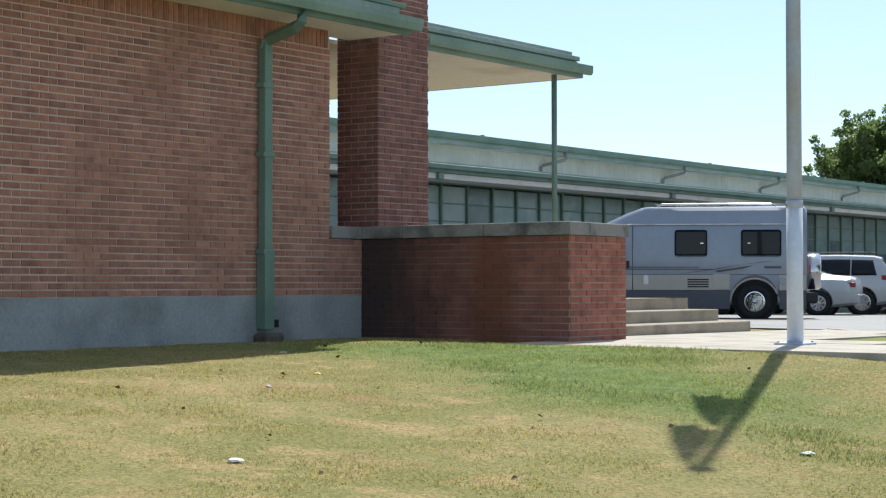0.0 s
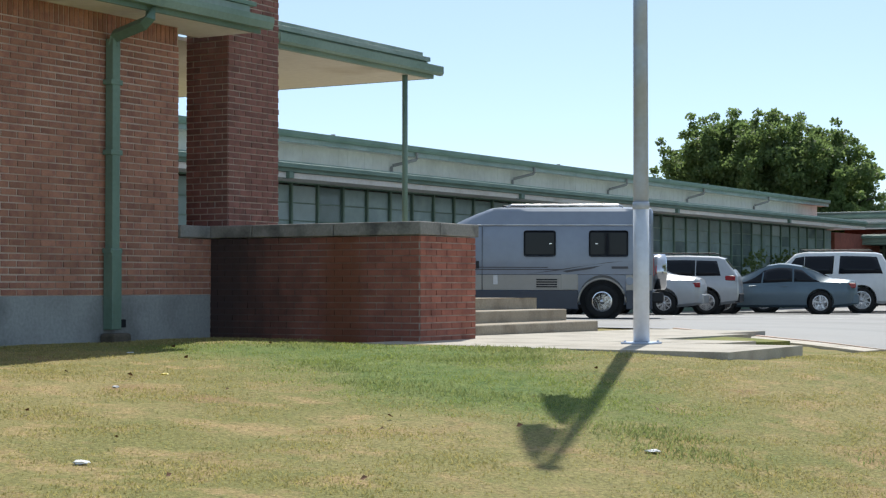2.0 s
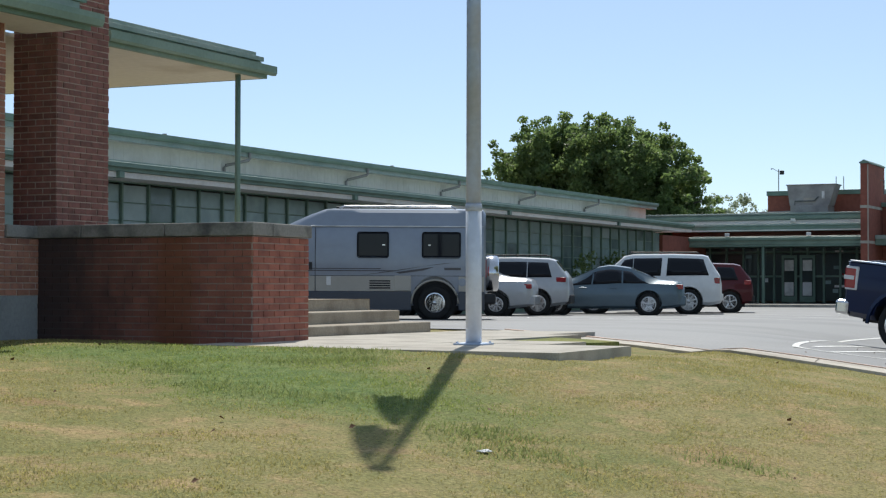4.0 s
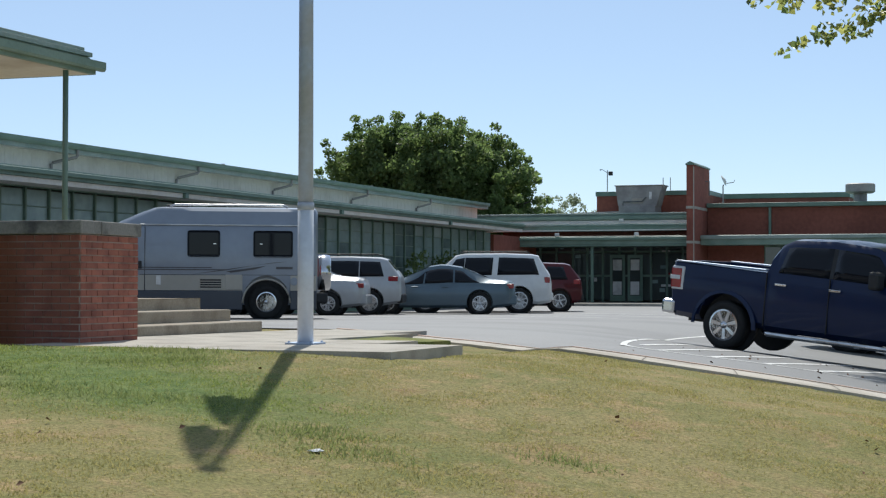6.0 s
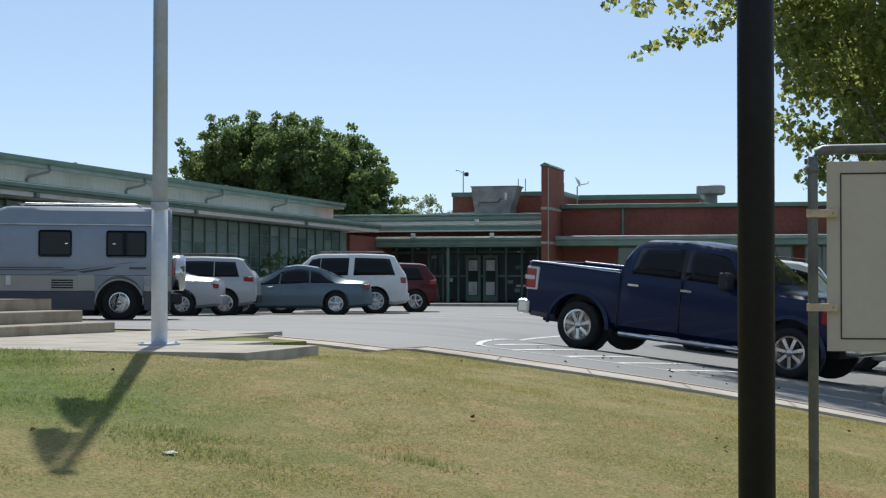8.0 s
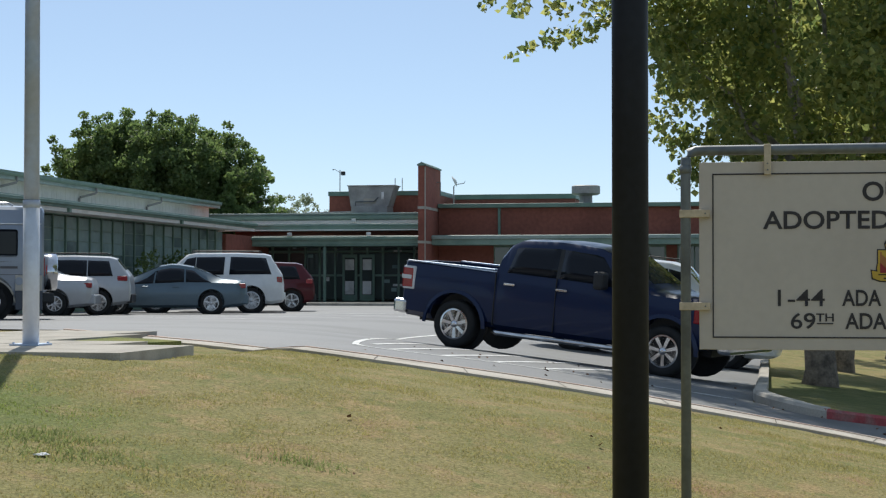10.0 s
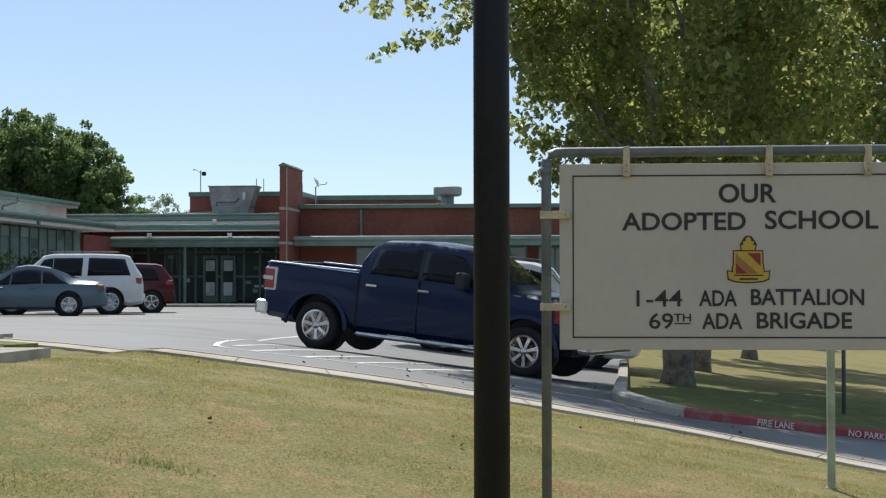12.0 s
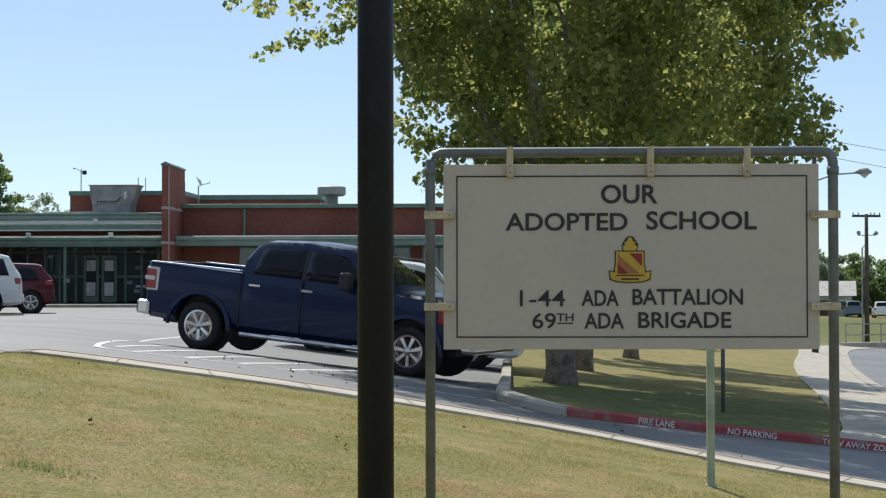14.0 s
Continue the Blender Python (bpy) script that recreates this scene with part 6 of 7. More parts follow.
        part("door_gap", box(0.79, 0.802, *sd(0.99, 1.0025), 0.5, 1.95), "black_trim", car)
        part("body_seam", box(xr + 0.05, 0.9, *sd(0.985, 1.0025), 0.93, 0.938), "black_trim", car)
        part("tail_lamp", box(xr - 0.02, xr + 0.06, *sd(0.78, 0.94), 0.9, 1.3, 0.02), "red_lamp", car)
    part("windscreen", sh.top_pane(2.0, 1.45), "car_glass", car, "", True)
    part("front_cap_glass", sh.top_pane(1.3, 0.75, 0.8), "car_glass", car, "", True)
    sp = part("spare_wheel", tube([(xr - 0.02, 0.3, 1.0), (xr - 0.04, 0.3, 1.0), (xr - 0.27, 0.3, 1.0), (xr - 0.30, 0.3, 1.0)], [0.37, 0.385, 0.385, 0.33], 28), "chrome", car, "chrome spare wheel cover", True)
    part("rear_bumper", box(xr - 0.22, xr + 0.05, -0.98, 0.98, 0.34, 0.56, 0.04), "black_trim", car)
    part("roof_vent", box(-0.1, 0.4, -0.22, 0.22, top + 0.005, top + 0.06, 0.02), "black_trim", car)
    part("roof_rail", tube([(-2.2, 0.6, top), (-2.1, 0.6, top + 0.05), (0.2, 0.6, top + 0.05), (0.3, 0.6, top)], 0.02, 8), "alloy", car)
    for x in (-wb / 2, wb / 2):
        for s in (1, -1):
            part("wheel_well", lathe_y([(R + 0.10, -0.03), (R + 0.10, 0.03)], 24, at=(x, s * (track / 2 - 0.14), R + 0.02)), "black_trim", car)
            add_wheel(car, x, s * track / 2, R, 0.215, 0, 0.24, "chrome")
    place_car(car, (-15.86, 32.96), 206, wb, track)


# silver with the sky's bluish reflection painted in; the beige panels go without
P_CAMPER = car_paint("sky_tinted_van_paint", (0.265, 0.295, 0.345), 0.3, 0.34)
M["camper_beige"] = car_paint("beige_van_paint", (0.43, 0.395, 0.34), 0.1, 0.4, 0.3)
M["stripe_dark"] = material("dark_grey_vinyl", (0.09, 0.085, 0.09), 0.4, spread=0.05, fine=30, bump=0)
M["skirt_grey"] = car_paint("blue_grey_skirt_paint", (0.055, 0.065, 0.085), 0.1, 0.4, 0.2)
build_camper()
# ---- trees ----
def leaf_cloud(name, parent, centres, mat, per, size, seed, label=""):
    """Folded leaves scattered in clumps: centres are (x, y, z, radius)."""
    rng = np.random.default_rng(seed)
    V, Fc = [], []
    allv = []
    n_tot = 0
    for cx, cy, cz, r in centres:
        n = max(8, int(per * r * r))
        d = rng.normal(size=(n, 3))
        d /= np.linalg.norm(d, axis=1)[:, None]
        p = np.array([cx, cy, cz]) + d * (r * rng.random((n, 1)) ** 0.45) * np.array([1, 1, 0.8])
        a = rng.normal(size=(n, 3))
        a /= np.linalg.norm(a, axis=1)[:, None]
        b = np.cross(a, rng.normal(size=(n, 3)))
        b /= np.linalg.norm(b, axis=1)[:, None]
        c = np.cross(a, b)
        s = size * (0.6 + 0.8 * rng.random((n, 1)))
        tip = p + a * s * 0.62
        tail = p - a * s * 0.5
        l = p + b * s * 0.5 + c * s * 0.16
        q = p - b * s * 0.5 + c * s * 0.16
        allv.append(np.stack([tail, l, tip, q], 1).reshape(-1, 3))
        n_tot += n
    verts = np.concatenate(allv)
    me = bpy.data.meshes.new(name)
    me.from_pydata(verts.tolist(), [], [f for k in range(n_tot) for f in ((4 * k, 4 * k + 1, 4 * k + 2), (4 * k, 4 * k + 2, 4 * k + 3))])
    me.materials.append(M[mat])
    ob = new(name, me)
    ob.parent = parent
    return tagged(ob, label, kind="stuff")


def wander(a, b, n, amp, rnd):
    a, b = Vector(a), Vector(b)
    return [a + (b - a) * k / n + Vector((rnd.uniform(-amp, amp), rnd.uniform(-amp, amp), rnd.uniform(-amp, amp) * 0.5)) * (0 if k in (0, n) else 1) for k in range(n + 1)]


def broad_tree(name, label, x, y, z, trunk_r, fork, crown, clumps, per, size, mat, bark, seed, extra=()):
    """crown: (cx, cy, cz, rx, ry, rz)."""
    rnd = random.Random(seed)
    t = thing(name, label=label, category="tree")
    tr = part("trunk", tube(wander((x, y, z - 0.3), (x + 0.15, y, z + fork), 6, 0.06, rnd), [trunk_r * f for f in (1.55, 1.1, 1.0, 0.95, 0.92, 0.9, 0.88)], 14), bark, t, "", True)
    cx, cy, cz, rx, ry, rz = crown
    cen = []
    for k in range(clumps):
        while True:
            p = Vector((rnd.uniform(-1, 1), rnd.uniform(-1, 1), rnd.uniform(-1, 1)))
            if p.length < 1:
                break
        f = 0.72 + 0.32 * noise.noise(p * 2.3 + Vector((seed, 0, 0)))
        p = p.normalized() * (p.length ** 0.7) * (f + 0.24)
        r = rnd.uniform(0.12, 0.22) * min(rx, ry)
        cen.append((cx + p.x * rx, cy + p.y * ry, cz + p.z * rz, r))
    cen += list(extra)
    limbs = rnd.sample(cen[:clumps], min(12, clumps)) + list(extra[:1])
    for lx, ly, lz, _ in limbs:
        lo = Vector((x + 0.15, y, z + fork * rnd.uniform(0.75, 1.0)))
        part("limb", tube(wander(lo, (lx, ly, lz), 6, 0.22, rnd), [trunk_r * f for f in (0.36, 0.28, 0.21, 0.16, 0.12, 0.08, 0.04)], 8), "bark_pale" if bark == "bark" else bark, t, "", True)
    leaf_cloud("crown", t, cen, mat, per, size, seed)
    return t


ext = [(-1.6, 31.0, 4.6, 0.7), (-2.4, 30.6, 4.95, 0.55), (-2.9, 30.3, 4.75, 0.4), (-3.3, 30.1, 4.45, 0.33), (-3.75, 29.9, 4.35, 0.28), (-4.2, 29.8, 4.15, 0.2), (-4.5, 29.8, 4.05, 0.13), (-3.7, 30, 4.9, 0.3), (-4.4, 29.9, 4.95, 0.28), (-4.9, 29.8, 4.95, 0.2), (-3.1, 30.1, 5.2, 0.45),
       (-1.5, 31.4, 2.6, 0.5), (-1.2, 31.2, 2.1, 0.4), (-0.8, 31.6, 3.4, 0.7), (-1.7, 31.3, 3.5, 0.5), (5.3, 32.5, 3.3, 0.7), (5.75, 32.3, 2.7, 0.5), (5.1, 32.0, 4.2, 0.7), (4.9, 32.2, 2.0, 0.6), (4.6, 32, 5.0, 0.8), (5.8, 32, 3.3, 0.3), (5.0, 31.6, 2.8, 0.7), (-0.3, 31.5, 2.1, 0.6), (1.0, 31, 2.3, 0.7), (2.6, 31, 2.2, 0.8), (4.2, 31.5, 2.1, 0.7),
       (-1.9, 31, 4.2, 0.6), (-1.3, 31, 3.9, 0.8), (-1.9, 31.2, 2.9, 0.5), (-1.0, 31, 2.6, 0.6), (-1.5, 31, 1.9, 0.35), (-1.6, 31, 5.2, 0.8),
       # unseen clumps above the view, added to drop dappled shade on the drive
       (-3.5, 29.0, 6.6, 1.0), (-2.6, 28.2, 7.4, 1.1), (-2.0, 29.8, 6.4, 1.1), (-4.2, 28.6, 7.6, 0.9), (-1.2, 28.6, 8.4, 1.2), (-3.0, 27.6, 6.6, 0.8),
       (-4.0, 30.0, 8.6, 1.1), (-2.6, 31.0, 8.2, 1.2), (-1.0, 30.2, 9.2, 1.3), (0.4, 29.0, 9.6, 1.3), (-3.2, 32.0, 9.4, 1.2), (0.8, 28.0, 8.2, 1.2), (-0.6, 27.4, 7.4, 1.0), (1.8, 27.2, 8.8, 1.2), (-2.0, 29.4, 10.0, 1.2), (2.6, 28.2, 7.6, 1.2), (0.2, 30.6, 7.2, 1.2), (3.6, 28.6, 8.8, 1.3)]
# more unseen clumps strewn there to thicken that shade
shade = random.Random(77)
ext += [(shade.uniform(-4.2, 1.0), shade.uniform(27.4, 31.0), shade.uniform(6.9, 9.0), shade.uniform(0.5, 0.9)) for _ in range(26)]
broad_tree("sycamore_tree", "tall sycamore with yellowing green leaves and pale limbs", 0.84, 32.3, -1.85, 0.27, 3.4, (1.7, 32.8, 6.6, 4.5, 4.2, 4.9), 225, 560, 0.118, "leaf_syc", "bark", 3, ext)
broad_tree("sycamore_tree", "sycamore with a forked trunk on the grass island", 1.56, 41.0, -2.0, 0.24, 3.2, (2.6, 41.5, 6.5, 5.0, 4.6, 4.8), 190, 170, 0.2, "leaf_syc", "bark", 8)
broad_tree("sycamore_tree", "sycamore with a thinner crown on the grass island", 3.7, 55.0, -2.3, 0.22, 3.0, (3.9, 55.0, 5.6, 4.4, 4.4, 4.4), 130, 110, 0.27, "leaf_syc", "bark", 11)


def plumed_tree():
    """A broad crown of upright plumes that end in separate tips."""
    rnd = random.Random(21)
    cen = []
    tips = ((-38.0, 7.6), (-38.2, 6.4), (-37.6, 8.8), (-36.9, 9.7), (-36.1, 9.6), (-35.4, 9.8), (-34.5, 9.7), (-33.5, 9.7), (-32.0, 9.7), (-30.9, 9.4), (-30.1, 8.5), (-28.9, 9.0), (-28.2, 8.0), (-27.5, 7.1), (-26.9, 6.0), (-26.8, 4.9))
    for tx, tz in tips:
        for dy in (-2.6, 0.0, 2.4):
            ex, ez = tx + rnd.uniform(-0.5, 0.5), tz - (rnd.uniform(0.4, 1.4) if dy else 0)
            bx = ex + (-32.8 - ex) * 0.3
            for k in range(7):
                u = k / 6
                cen.append((bx + (ex - bx) * u ** 0.8 + rnd.uniform(-0.2, 0.2), 89 + dy + rnd.uniform(-0.5, 0.5), ez - 3.6 * (1 - u) - 0.3, 0.95 - 0.62 * u))
    for _ in range(230):
        a, q = rnd.uniform(0, math.tau), math.sqrt(rnd.random())
        cen.append((-32.8 + 5.6 * q * math.cos(a), 89 + 4.0 * q * math.sin(a), rnd.uniform(1.8, 9.1 - 2.4 * q * q), rnd.uniform(0.5, 0.95)))
    t = thing("oak_tree", label="large dark green tree behind the school wing", category="tree")
    part("trunk", tube(wander((-33, 89, -1.4), (-32.9, 89, 4), 6, 0.08, rnd), [0.75, 0.55, 0.5, 0.48, 0.46, 0.44, 0.42], 12), "wood_pole", t, "", True)
    for tx, tz in tips[::2]:
        part("limb", tube(wander((-32.9, 89, 2.6), (tx, 89, tz - 1.4), 6, 0.25, rnd), [0.24, 0.2, 0.16, 0.12, 0.09, 0.06, 0.03], 7), "wood_pole", t, "", True)
    leaf_cloud("crown", t, cen, "leaf_far", 560, 0.16, 21)


plumed_tree()
broad_tree("oak_tree", "small grey-green tree behind the entrance roof", -33.0, 116.0, -1.0, 0.3, 3.5, (-33.0, 116.0, 4.8, 2.9, 2.4, 1.6), 70, 260, 0.15, "leaf_grey", "wood_pole", 25)
for k, (x, y, r, hgt) in enumerate(((35.0, 214, 6.5, 4.8), (44.0, 217, 7.5, 4.2), (54, 216, 7, 4.0), (27.0, 220, 7, 4.8), (65, 222, 8, 3.8), (76, 220, 8, 4.0), (40, 232, 8, 5.4))):
    zz = float(height(x, y))
    broad_tree("street_tree", "green tree behind the houses across the street", x, y, zz, 0.3, 2.5, (x, y, zz + 2.9, r, r * 0.7, hgt), 170, 150, 0.30, "leaf_far" if k % 2 else "leaf_grey", "wood_pole", 40 + k)
# low planting by the wing
for x, y, r in ((-22.9, 33.7, 0.4), (-22.8, 60, 0.7), (-22.8, 63.5, 0.8)):
    b = thing("shrub", label="green shrub against the wing windows", category="shrub", group="shrubs")
    zz = float(height(x, y))
    part("stem", tube([(x, y, zz - 0.1), (x, y, zz + 1.2)], 0.05, 6), "wood_pole", b)
    leaf_cloud("foliage", b, [(x + random.uniform(-r, r) * 0.6, y + random.uniform(-r, r), zz + 0.5 + random.uniform(0, 1.5), r * 0.55) for _ in range(9)], "leaf_far", 300, 0.12, int(y))

# ---- street, houses, poles ----
def build_street():
    L = smooth_line([(4.0, 24.5), (5.2, 27.5), (6.3, 35), (7.3, 42.2), (9.7, 60), (12.6, 77), (16, 95), (21, 108)])
    R = smooth_line([(7.6, 25.5), (8.0, 30), (8.7, 37), (9.4, 44), (12.0, 62.2), (13.9, 73.4), (18, 94), (23, 106)])
    solid("sidewalk_street", ribbon(L, R, 0.03, 4, thick=0.1), "concrete", "pale concrete sidewalk along the street", "sidewalk", kind="structure")
    R2 = [(x + 0.35, y) for x, y in R]
    solid("kerb_street", ribbon(R, R2, 0.05, 2, thick=0.2), "concrete", "worn concrete kerb along the street", "kerb", kind="structure")
    R3 = [(x + 9, y - 2) for x, y in R]
    solid("road_street", ribbon([(x + 0.36, y) for x, y in R], R3, 0.015, 6), "asphalt", "grey asphalt side street", "road", kind="structure")
    A = smooth_line([(22.5, 108), (30, 118), (45, 132), (70, 145)])
    B = smooth_line([(31, 103), (38, 112), (52, 124), (75, 136)])
    solid("road_bend", ribbon(A, B, 0.015, 6), "asphalt", "grey asphalt street bend", "road", kind="structure")


build_street()


def build_house(x, y, w, d, tall, wallmat, turn):
    z = float(height(x, y)) - 0.3
    h = thing("house", (x, y, z), turn, "small pale green bungalow with grey gable roof", "house")
    part("wall", box(-w / 2, w / 2, -d / 2, d / 2, 0, tall), wallmat, h)
    part("roof", prism([(-d / 2 - 0.5, tall), (d / 2 + 0.5, tall), (0, tall + 1.7)], -w / 2 - 0.5, w / 2 + 0.5, axis="x"), "roof_grey", h)
    for k in (-0.3, 0.3):
        wd = part("window", box(w * k - 0.6, w * k + 0.6, -d / 2 - 0.03, -d / 2 - 0.004, 0.9, 2.1), "white_panel", h)
        part("pane", box(w * k - 0.5, w * k + 0.5, -d / 2 - 0.045, -d / 2 - 0.032, 1.0, 2.0), "dark_glass", wd)
    part("door", box(-0.45, 0.45, -d / 2 - 0.03, -d / 2 - 0.004, 0.1, 2.1), "wood_pole", h)


M["house_wall"] = material("pale_green_siding", (0.40, 0.46, 0.40), 0.8, spread=0.06, scale=0.6, fine=4, bump=0.05)
build_house(35.8, 200, 6.2, 7, 2.6, "house_wall", -10)


def utility_pole(x, y, tall, lamps):
    z = float(height(x, y))
    u = thing("utility_pole", (x, y, z), 12, "timber utility pole with cross-arm and transformers", "utility pole")
    part("pole", tube([(0, 0, -0.5), (0, 0, tall)], [0.17, 0.11], 12), "wood_pole", u, "", True)
    if lamps:
        a = part("lamp_arm", tube([(0, 0, tall - 2.65), (1.0, 0, tall - 2.3), (2.3, 0, tall - 2.2)], 0.04, 8), "roof_grey", u, "curved grey lamp arm", True)
        part("lamp_head", tube([(2.1, 0, tall - 2.2), (2.3, 0, tall - 2.15), (2.7, 0, tall - 2.11), (2.95, 0, tall - 2.17)], [0.06, 0.13, 0.17, 0.06], 12), "roof_grey", a)
        part("lens", tube([(2.4, 0, tall - 2.23), (2.6, 0, tall - 2.33), (2.8, 0, tall - 2.23)], [0.08, 0.14, 0.06], 10), "clear_lamp", a)
    else:
        c = part("cross_arm", box(-0.95, 0.95, -0.06, 0.06, tall - 0.2, tall - 0.05), "wood_pole", u)
        for q in (-0.9, -0.55, 0.3, 0.55, 0.9):
            part("insulator", tube([(q, 0, tall - 0.05), (q, 0, tall + 0.1)], 0.04, 6), "roof_grey", c)
        for q in (-0.5, 0.5):
            part("floodlight", tube([(q, 0, tall - 1.35), (q * 1.25, -0.2, tall - 1.2)], [0.08, 0.14], 8), "roof_grey", u)
        part("bracket", tube([(-0.5, 0, tall - 1.35), (0, 0, tall - 1.4), (0.5, 0, tall - 1.35)], 0.03, 6), "roof_grey", u)
        part("conduit", tube([(-0.3, 0, -0.3), (-0.3, 0, tall - 2.2), (0, 0, tall - 1.9)], 0.05, 6), "roof_grey", u)


utility_pole(14.6, 84.0, 11.0, True)
utility_pole(22.7, 111.5, 8.4, False)
for x, y, h, z0, z1 in ((14.6, 84, (75, 130), 7.2, 6.0), (14.6, 84, (70, 150), 6.4, 7.4)):
    w = thing("overhead_wire", label="thin overhead wire between poles", category="wire", group="overhead wires")
    part("wire", tube([Vector((x, y, z0)).lerp(Vector((h[0], h[1], z1)), k / 12) - Vector((0, 0, 1.2 * (1 - (2 * k / 12 - 1) ** 2))) for k in range(13)], 0.012, 4), "dark_metal", w)
for x, y, lab, pm in ((39.5, 190, "white van parked across the street", P_WHITE), (36.6, 191, "dark car parked across the street", P_GREY)):
    wb2, xr2 = 2.9, -1.45 - 0.95
    c = build_car("suv", lab, pm, suv_stations(4.8, wb2, 0.95, 1.8, 0.95), wb2, 1.6, 0.36, 0.24, 5, [((xr2 + 0.5, xr2 + 2.1), (xr2 + 0.65, xr2 + 2.1)), ((xr2 + 2.2, 1.02), (xr2 + 2.2, 0.5))], (1.24, 0.58), (xr2 + 0.16, xr2 + 0.4), [(xr2 + 0.0, xr2 + 0.3, 0.7, 0.9, 0.9, 1.1, "red_lamp")])
    place_car(c, (x, y), 82, wb2, 1.6)
rl = thing("low_railing", (22.0, 104, float(height(22, 104)) + 0.02), 20, "low grey rail on a concrete plinth at the street corner", "railing")
part("plinth", box(-2.6, 2.6, -0.3, 0.3, -0.4, 0.35, 0.02), "concrete", rl)
for k in range(5):
    part("upright", tube([(-2.4 + 1.2 * k, 0, 0.35), (-2.4 + 1.2 * k, 0, 1.5)], 0.04, 6), "roof_grey", rl)
for z in (0.8, 1.45):
    part("rail", tube([(-2.4, 0, z), (2.4, 0, z)], 0.04, 6), "roof_grey", rl)

# ---- litter and fallen leaves ----
def crumple(name, label, x, y, size, mat, cat, seed):
    rnd = random.Random(seed)
    own = bmesh.new()
    bmesh.ops.create_icosphere(own, subdivisions=2, radius=size / 2)
    for v in own.verts:
        f = 0.7 + 0.6 * rnd.random()
        v.co = Vector((v.co.x * f * 1.3, v.co.y * f * 0.9, max(v.co.z * f * 0.38, -size * 0.08)))
    solid(name, own, mat, label, cat, at=(x, y, float(height(x, y)) + size * 0.10), turn=rnd.uniform(0, 360))


crumple("paper_scrap", "crumpled white paper scrap lying on the lawn", -6.51, 7.0, 0.07, "paper", "litter", 1)
crumple("paper_scrap", "crumpled white paper scrap lying on the lawn", -8.46, 9.46, 0.06, "paper", "litter", 2)
crumple("paper_scrap", "torn white wrapper lying on the lawn", -4.31, 9.66, 0.07, "paper", "litter", 3)
crumple("paper_scrap", "tiny white paper scrap near the shaded wall", -10.2, 11.6, 0.05, "paper", "litter", 4)
crumple("paper_scrap", "tiny white paper scrap on dry grass", -3.2, 7.6, 0.045, "paper", "litter", 9)
crumple("yellow_wrapper", "small yellow wrapper on the lawn", -8.75, 10.35, 0.06, "yellow", "litter", 5)


def fallen_leaves():
    rnd = random.Random(12)
    vs, fs = [], []
    spots = [(rnd.uniform(-10.8, 3), rnd.uniform(4.5, 17)) for _ in range(70)] + [(rnd.uniform(-6, 3), rnd.uniform(19, 27)) for _ in range(60)]
    for x, y in spots:
        z = float(height(x, y)) + 0.028
        s = rnd.uniform(0.010, 0.026)
        a = rnd.uniform(0, 6.3)
        d, e = Vector((math.cos(a), math.sin(a), 0.3)) * s, Vector((-math.sin(a), math.cos(a), 0.35)) * s * 0.8
        p = Vector((x, y, z))
        k = len(vs)
        vs += [tuple(p + q) for q in (-d, -d * 0.2 - e, d, -d * 0.1 + e + Vector((0, 0, s * 0.5)))]
        fs += [(k, k + 1, k + 2), (k, k + 2, k + 3)]
    me = bpy.data.meshes.new("fallen_leaves")
    me.from_pydata(vs, [], fs)
    me.materials.append(M["dead_leaf"])
    tagged(new("fallen_leaves", me), "scattered brown fallen leaves on lawn and drive", "leaves", "", "stuff")


fallen_leaves()


def in_lush(x, y):
    a = ((x + 6.9) * 0.88 - (y - 11.6) * 0.47) / 2.6
    b = ((x + 6.9) * 0.47 + (y - 11.6) * 0.88) / 1.15
    c, d = (x + 8.8) / 2.2, (y - 12.8) / 1.0
    return (a * a + b * b < 1) | (c * c + d * d < 1)


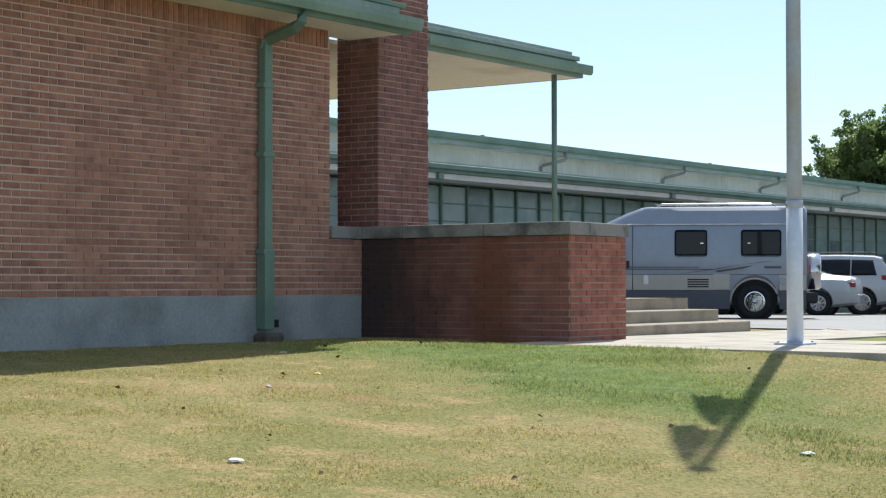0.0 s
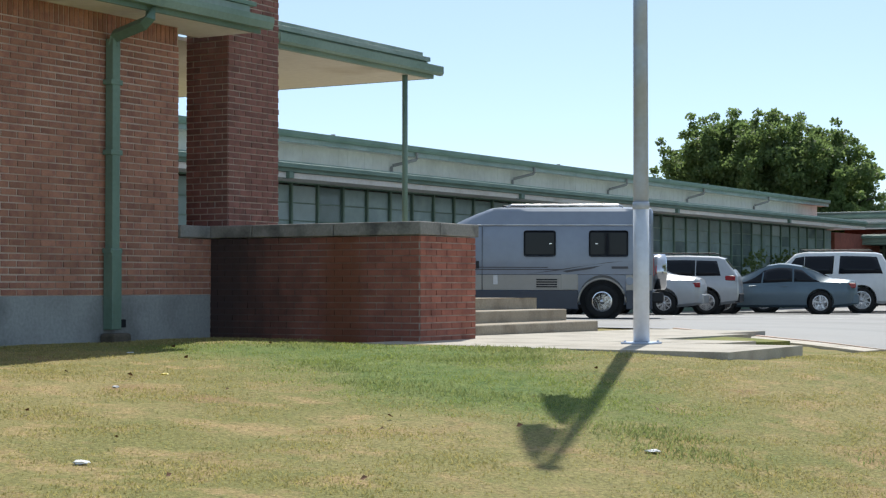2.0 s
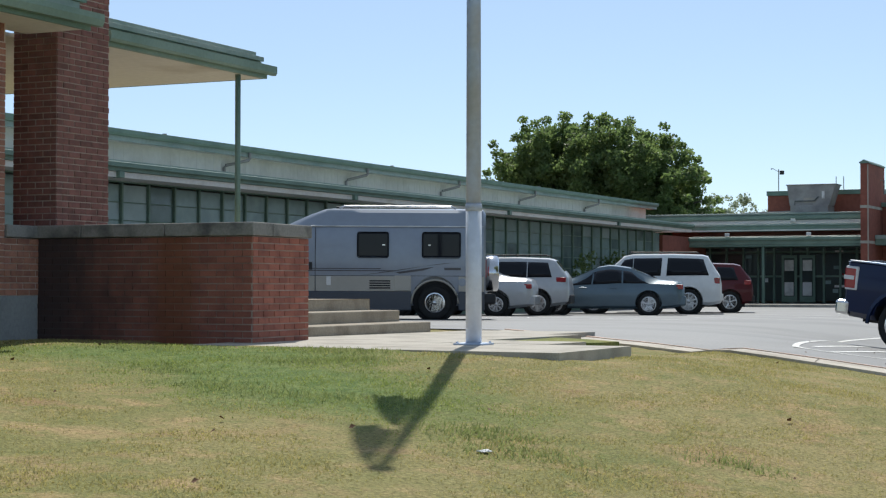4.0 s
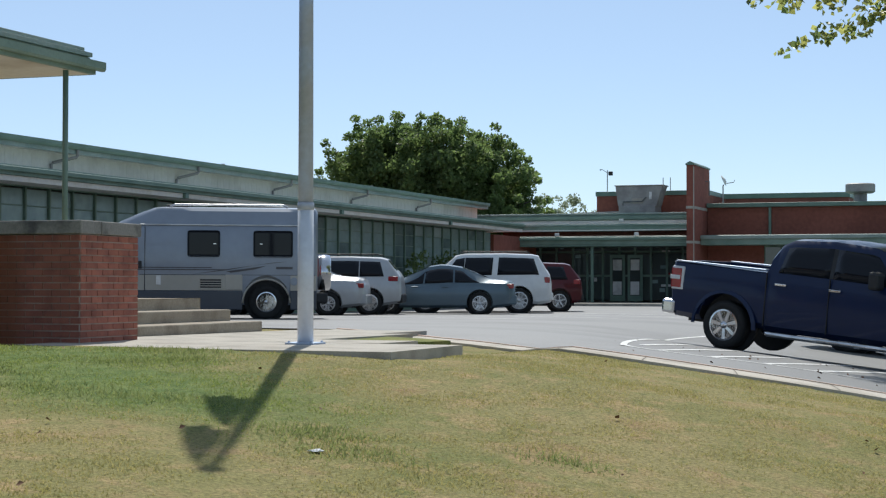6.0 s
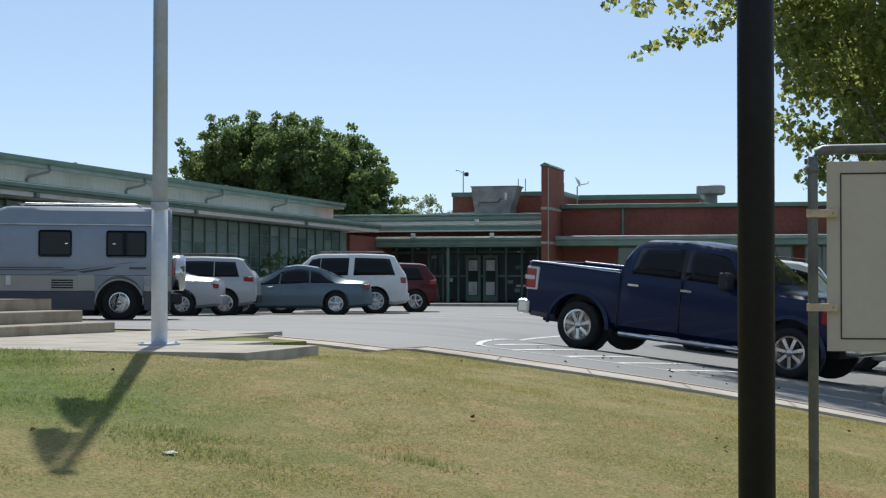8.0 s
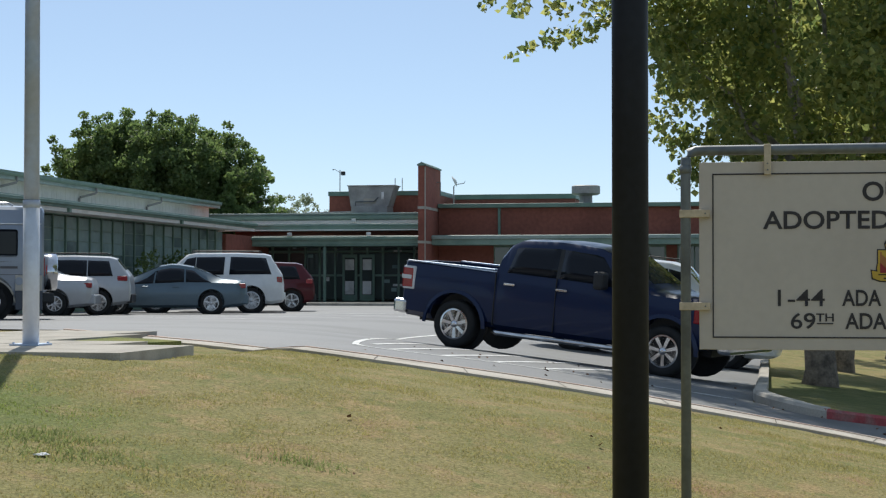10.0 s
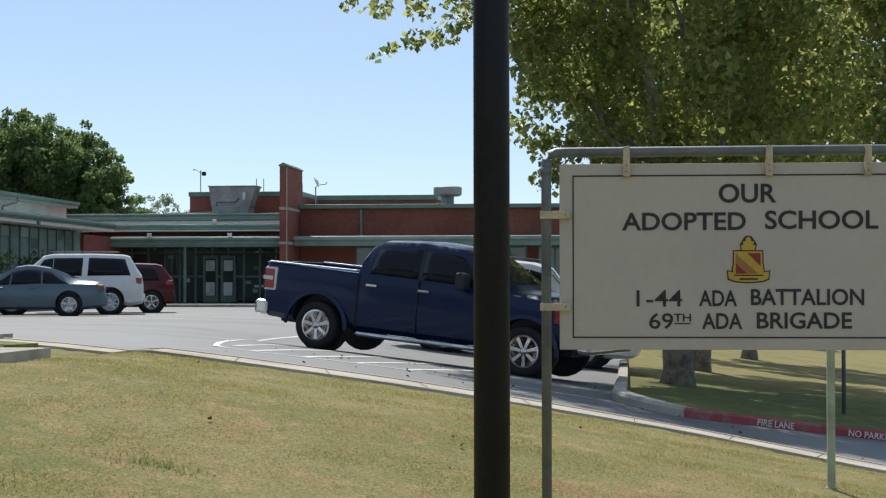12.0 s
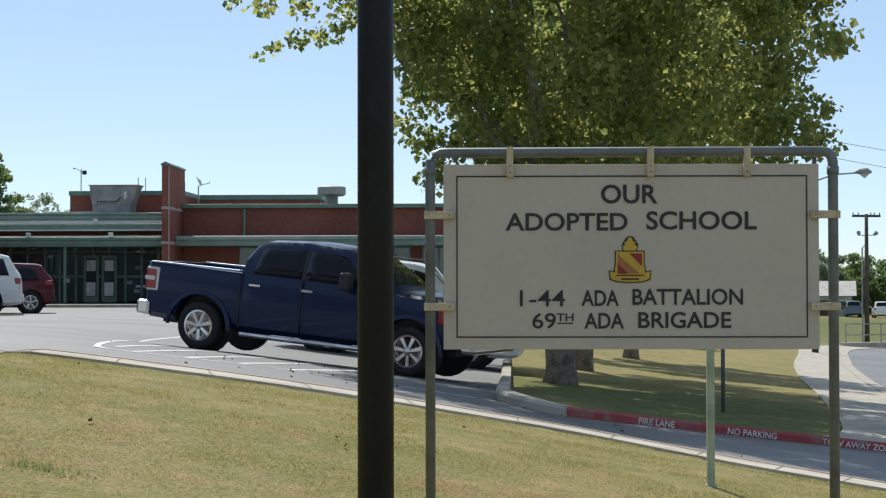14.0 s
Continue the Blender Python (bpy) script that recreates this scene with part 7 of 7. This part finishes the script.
def grass(name, label, n, mat, lush, tall, seed):
    rng = np.random.default_rng(seed)
    ex, ey = np.array([p[0] for p in GRASS_EDGE]), np.array([p[1] for p in GRASS_EDGE])
    X, Y = rng.uniform(-11.6, 5.5, n), rng.uniform(4.5, 19.0, n) 
    keep = (Y < np.interp(X, ex, ey) - 0.05) & ~((X > -9.7) & (X < -5.35) & (Y > 13.62)) & ~((X < -8.95) & (Y > 14.5))
    # only where the lawn is seen
    az = np.degrees(np.arctan2(X, Y))
    keep &= (az > -53) & (az < 16) & (np.hypot(X, Y) > 7)
    soft = in_lush(X + rng.normal(size=n) * 0.3, Y + rng.normal(size=n) * 0.3)
    keep &= soft if lush else ~soft
    tuft = np.array([noise.noise(Vector((x * 1.3, y * 1.3, seed))) for x, y in zip(X, Y)])
    keep &= rng.random(n) < np.clip(0.55 + 1.4 * tuft, 0.12, 1)
    X, Y, tuft = X[keep], Y[keep], tuft[keep]
    m = len(X)
    Z = height(X, Y)
    P = np.stack([X, Y, Z], 1)
    h = tall * (0.5 + rng.random((m, 1))) * (1 + 0.9 * np.clip(tuft, 0, 1)[:, None])
    a = rng.uniform(0, 2 * np.pi, m)
    side = np.stack([np.cos(a), np.sin(a), 0 * a], 1) * 0.005
    lean = rng.normal(size=(m, 3)) * np.array([0.6, 0.6, 0]) * h
    verts = np.stack([P - side, P + side, P + lean + np.array([0, 0, 1.0]) * h], 1).reshape(-1, 3)
    me = bpy.data.meshes.new(name)
    me.from_pydata(verts.tolist(), [], [(3 * k, 3 * k + 1, 3 * k + 2) for k in range(m)])
    me.materials.append(M[mat])
    return tagged(new(name, me), label, "grass", "", "stuff")


grass("dry_grass", "short dry straw-green grass blades of the lawn", 420000, "blade", False, 0.012, 1)
grass("lush_grass", "lush green grass blades by the low wall", 420000, "blade_green", True, 0.013, 2)

def weed_tufts():
    """Coarse dark tufts round the damp patch and on the slope."""
    rnd = random.Random(31)
    spots = [(-7.9, 11.6, 0.45), (-7.2, 11.0, 0.5), (-6.6, 10.9, 0.5), (-6.0, 10.9, 0.45), (-7.4, 12.6, 0.4), (-6.9, 12.9, 0.35), (-7.5, 13.4, 0.35), (-7.1, 13.4, 0.3), (-4.6, 10.2, 0.4), (-4.1, 9.75, 0.45), (-4.5, 10.3, 0.3), (-3.0, 10.6, 0.3), (-9.4, 13.0, 0.35)]
    vs, fs = [], []
    for cx, cy, r in spots:
        for _ in range(int(900 * r)):
            x, y = cx + rnd.gauss(0, r * 0.6), cy + rnd.gauss(0, r * 0.35)
            if y > 13.6 and x > -9.4:
                continue
            z = float(height(x, y))
            hh, a = rnd.uniform(0.018, 0.045), rnd.uniform(0, math.tau)
            k = len(vs)
            vs += [(x - 0.005 * math.cos(a), y - 0.005 * math.sin(a), z), (x + 0.005 * math.cos(a), y + 0.005 * math.sin(a), z), (x + rnd.gauss(0, 0.02), y + rnd.gauss(0, 0.02), z + hh)]
            fs.append((k, k + 1, k + 2))
    me = bpy.data.meshes.new("weed_tufts")
    me.from_pydata(vs, [], fs)
    me.materials.append(M["weed"])
    tagged(new("weed_tufts", me), "coarse dark green weed tufts in the lawn", "weeds", "", "stuff")


M["weed"] = leaf_material("weed_blades", (0.13, 0.165, 0.05), (0.23, 0.25, 0.10), 0.35, 0.8)
weed_tufts()

# ---- bricks last ----
lay_bricks()
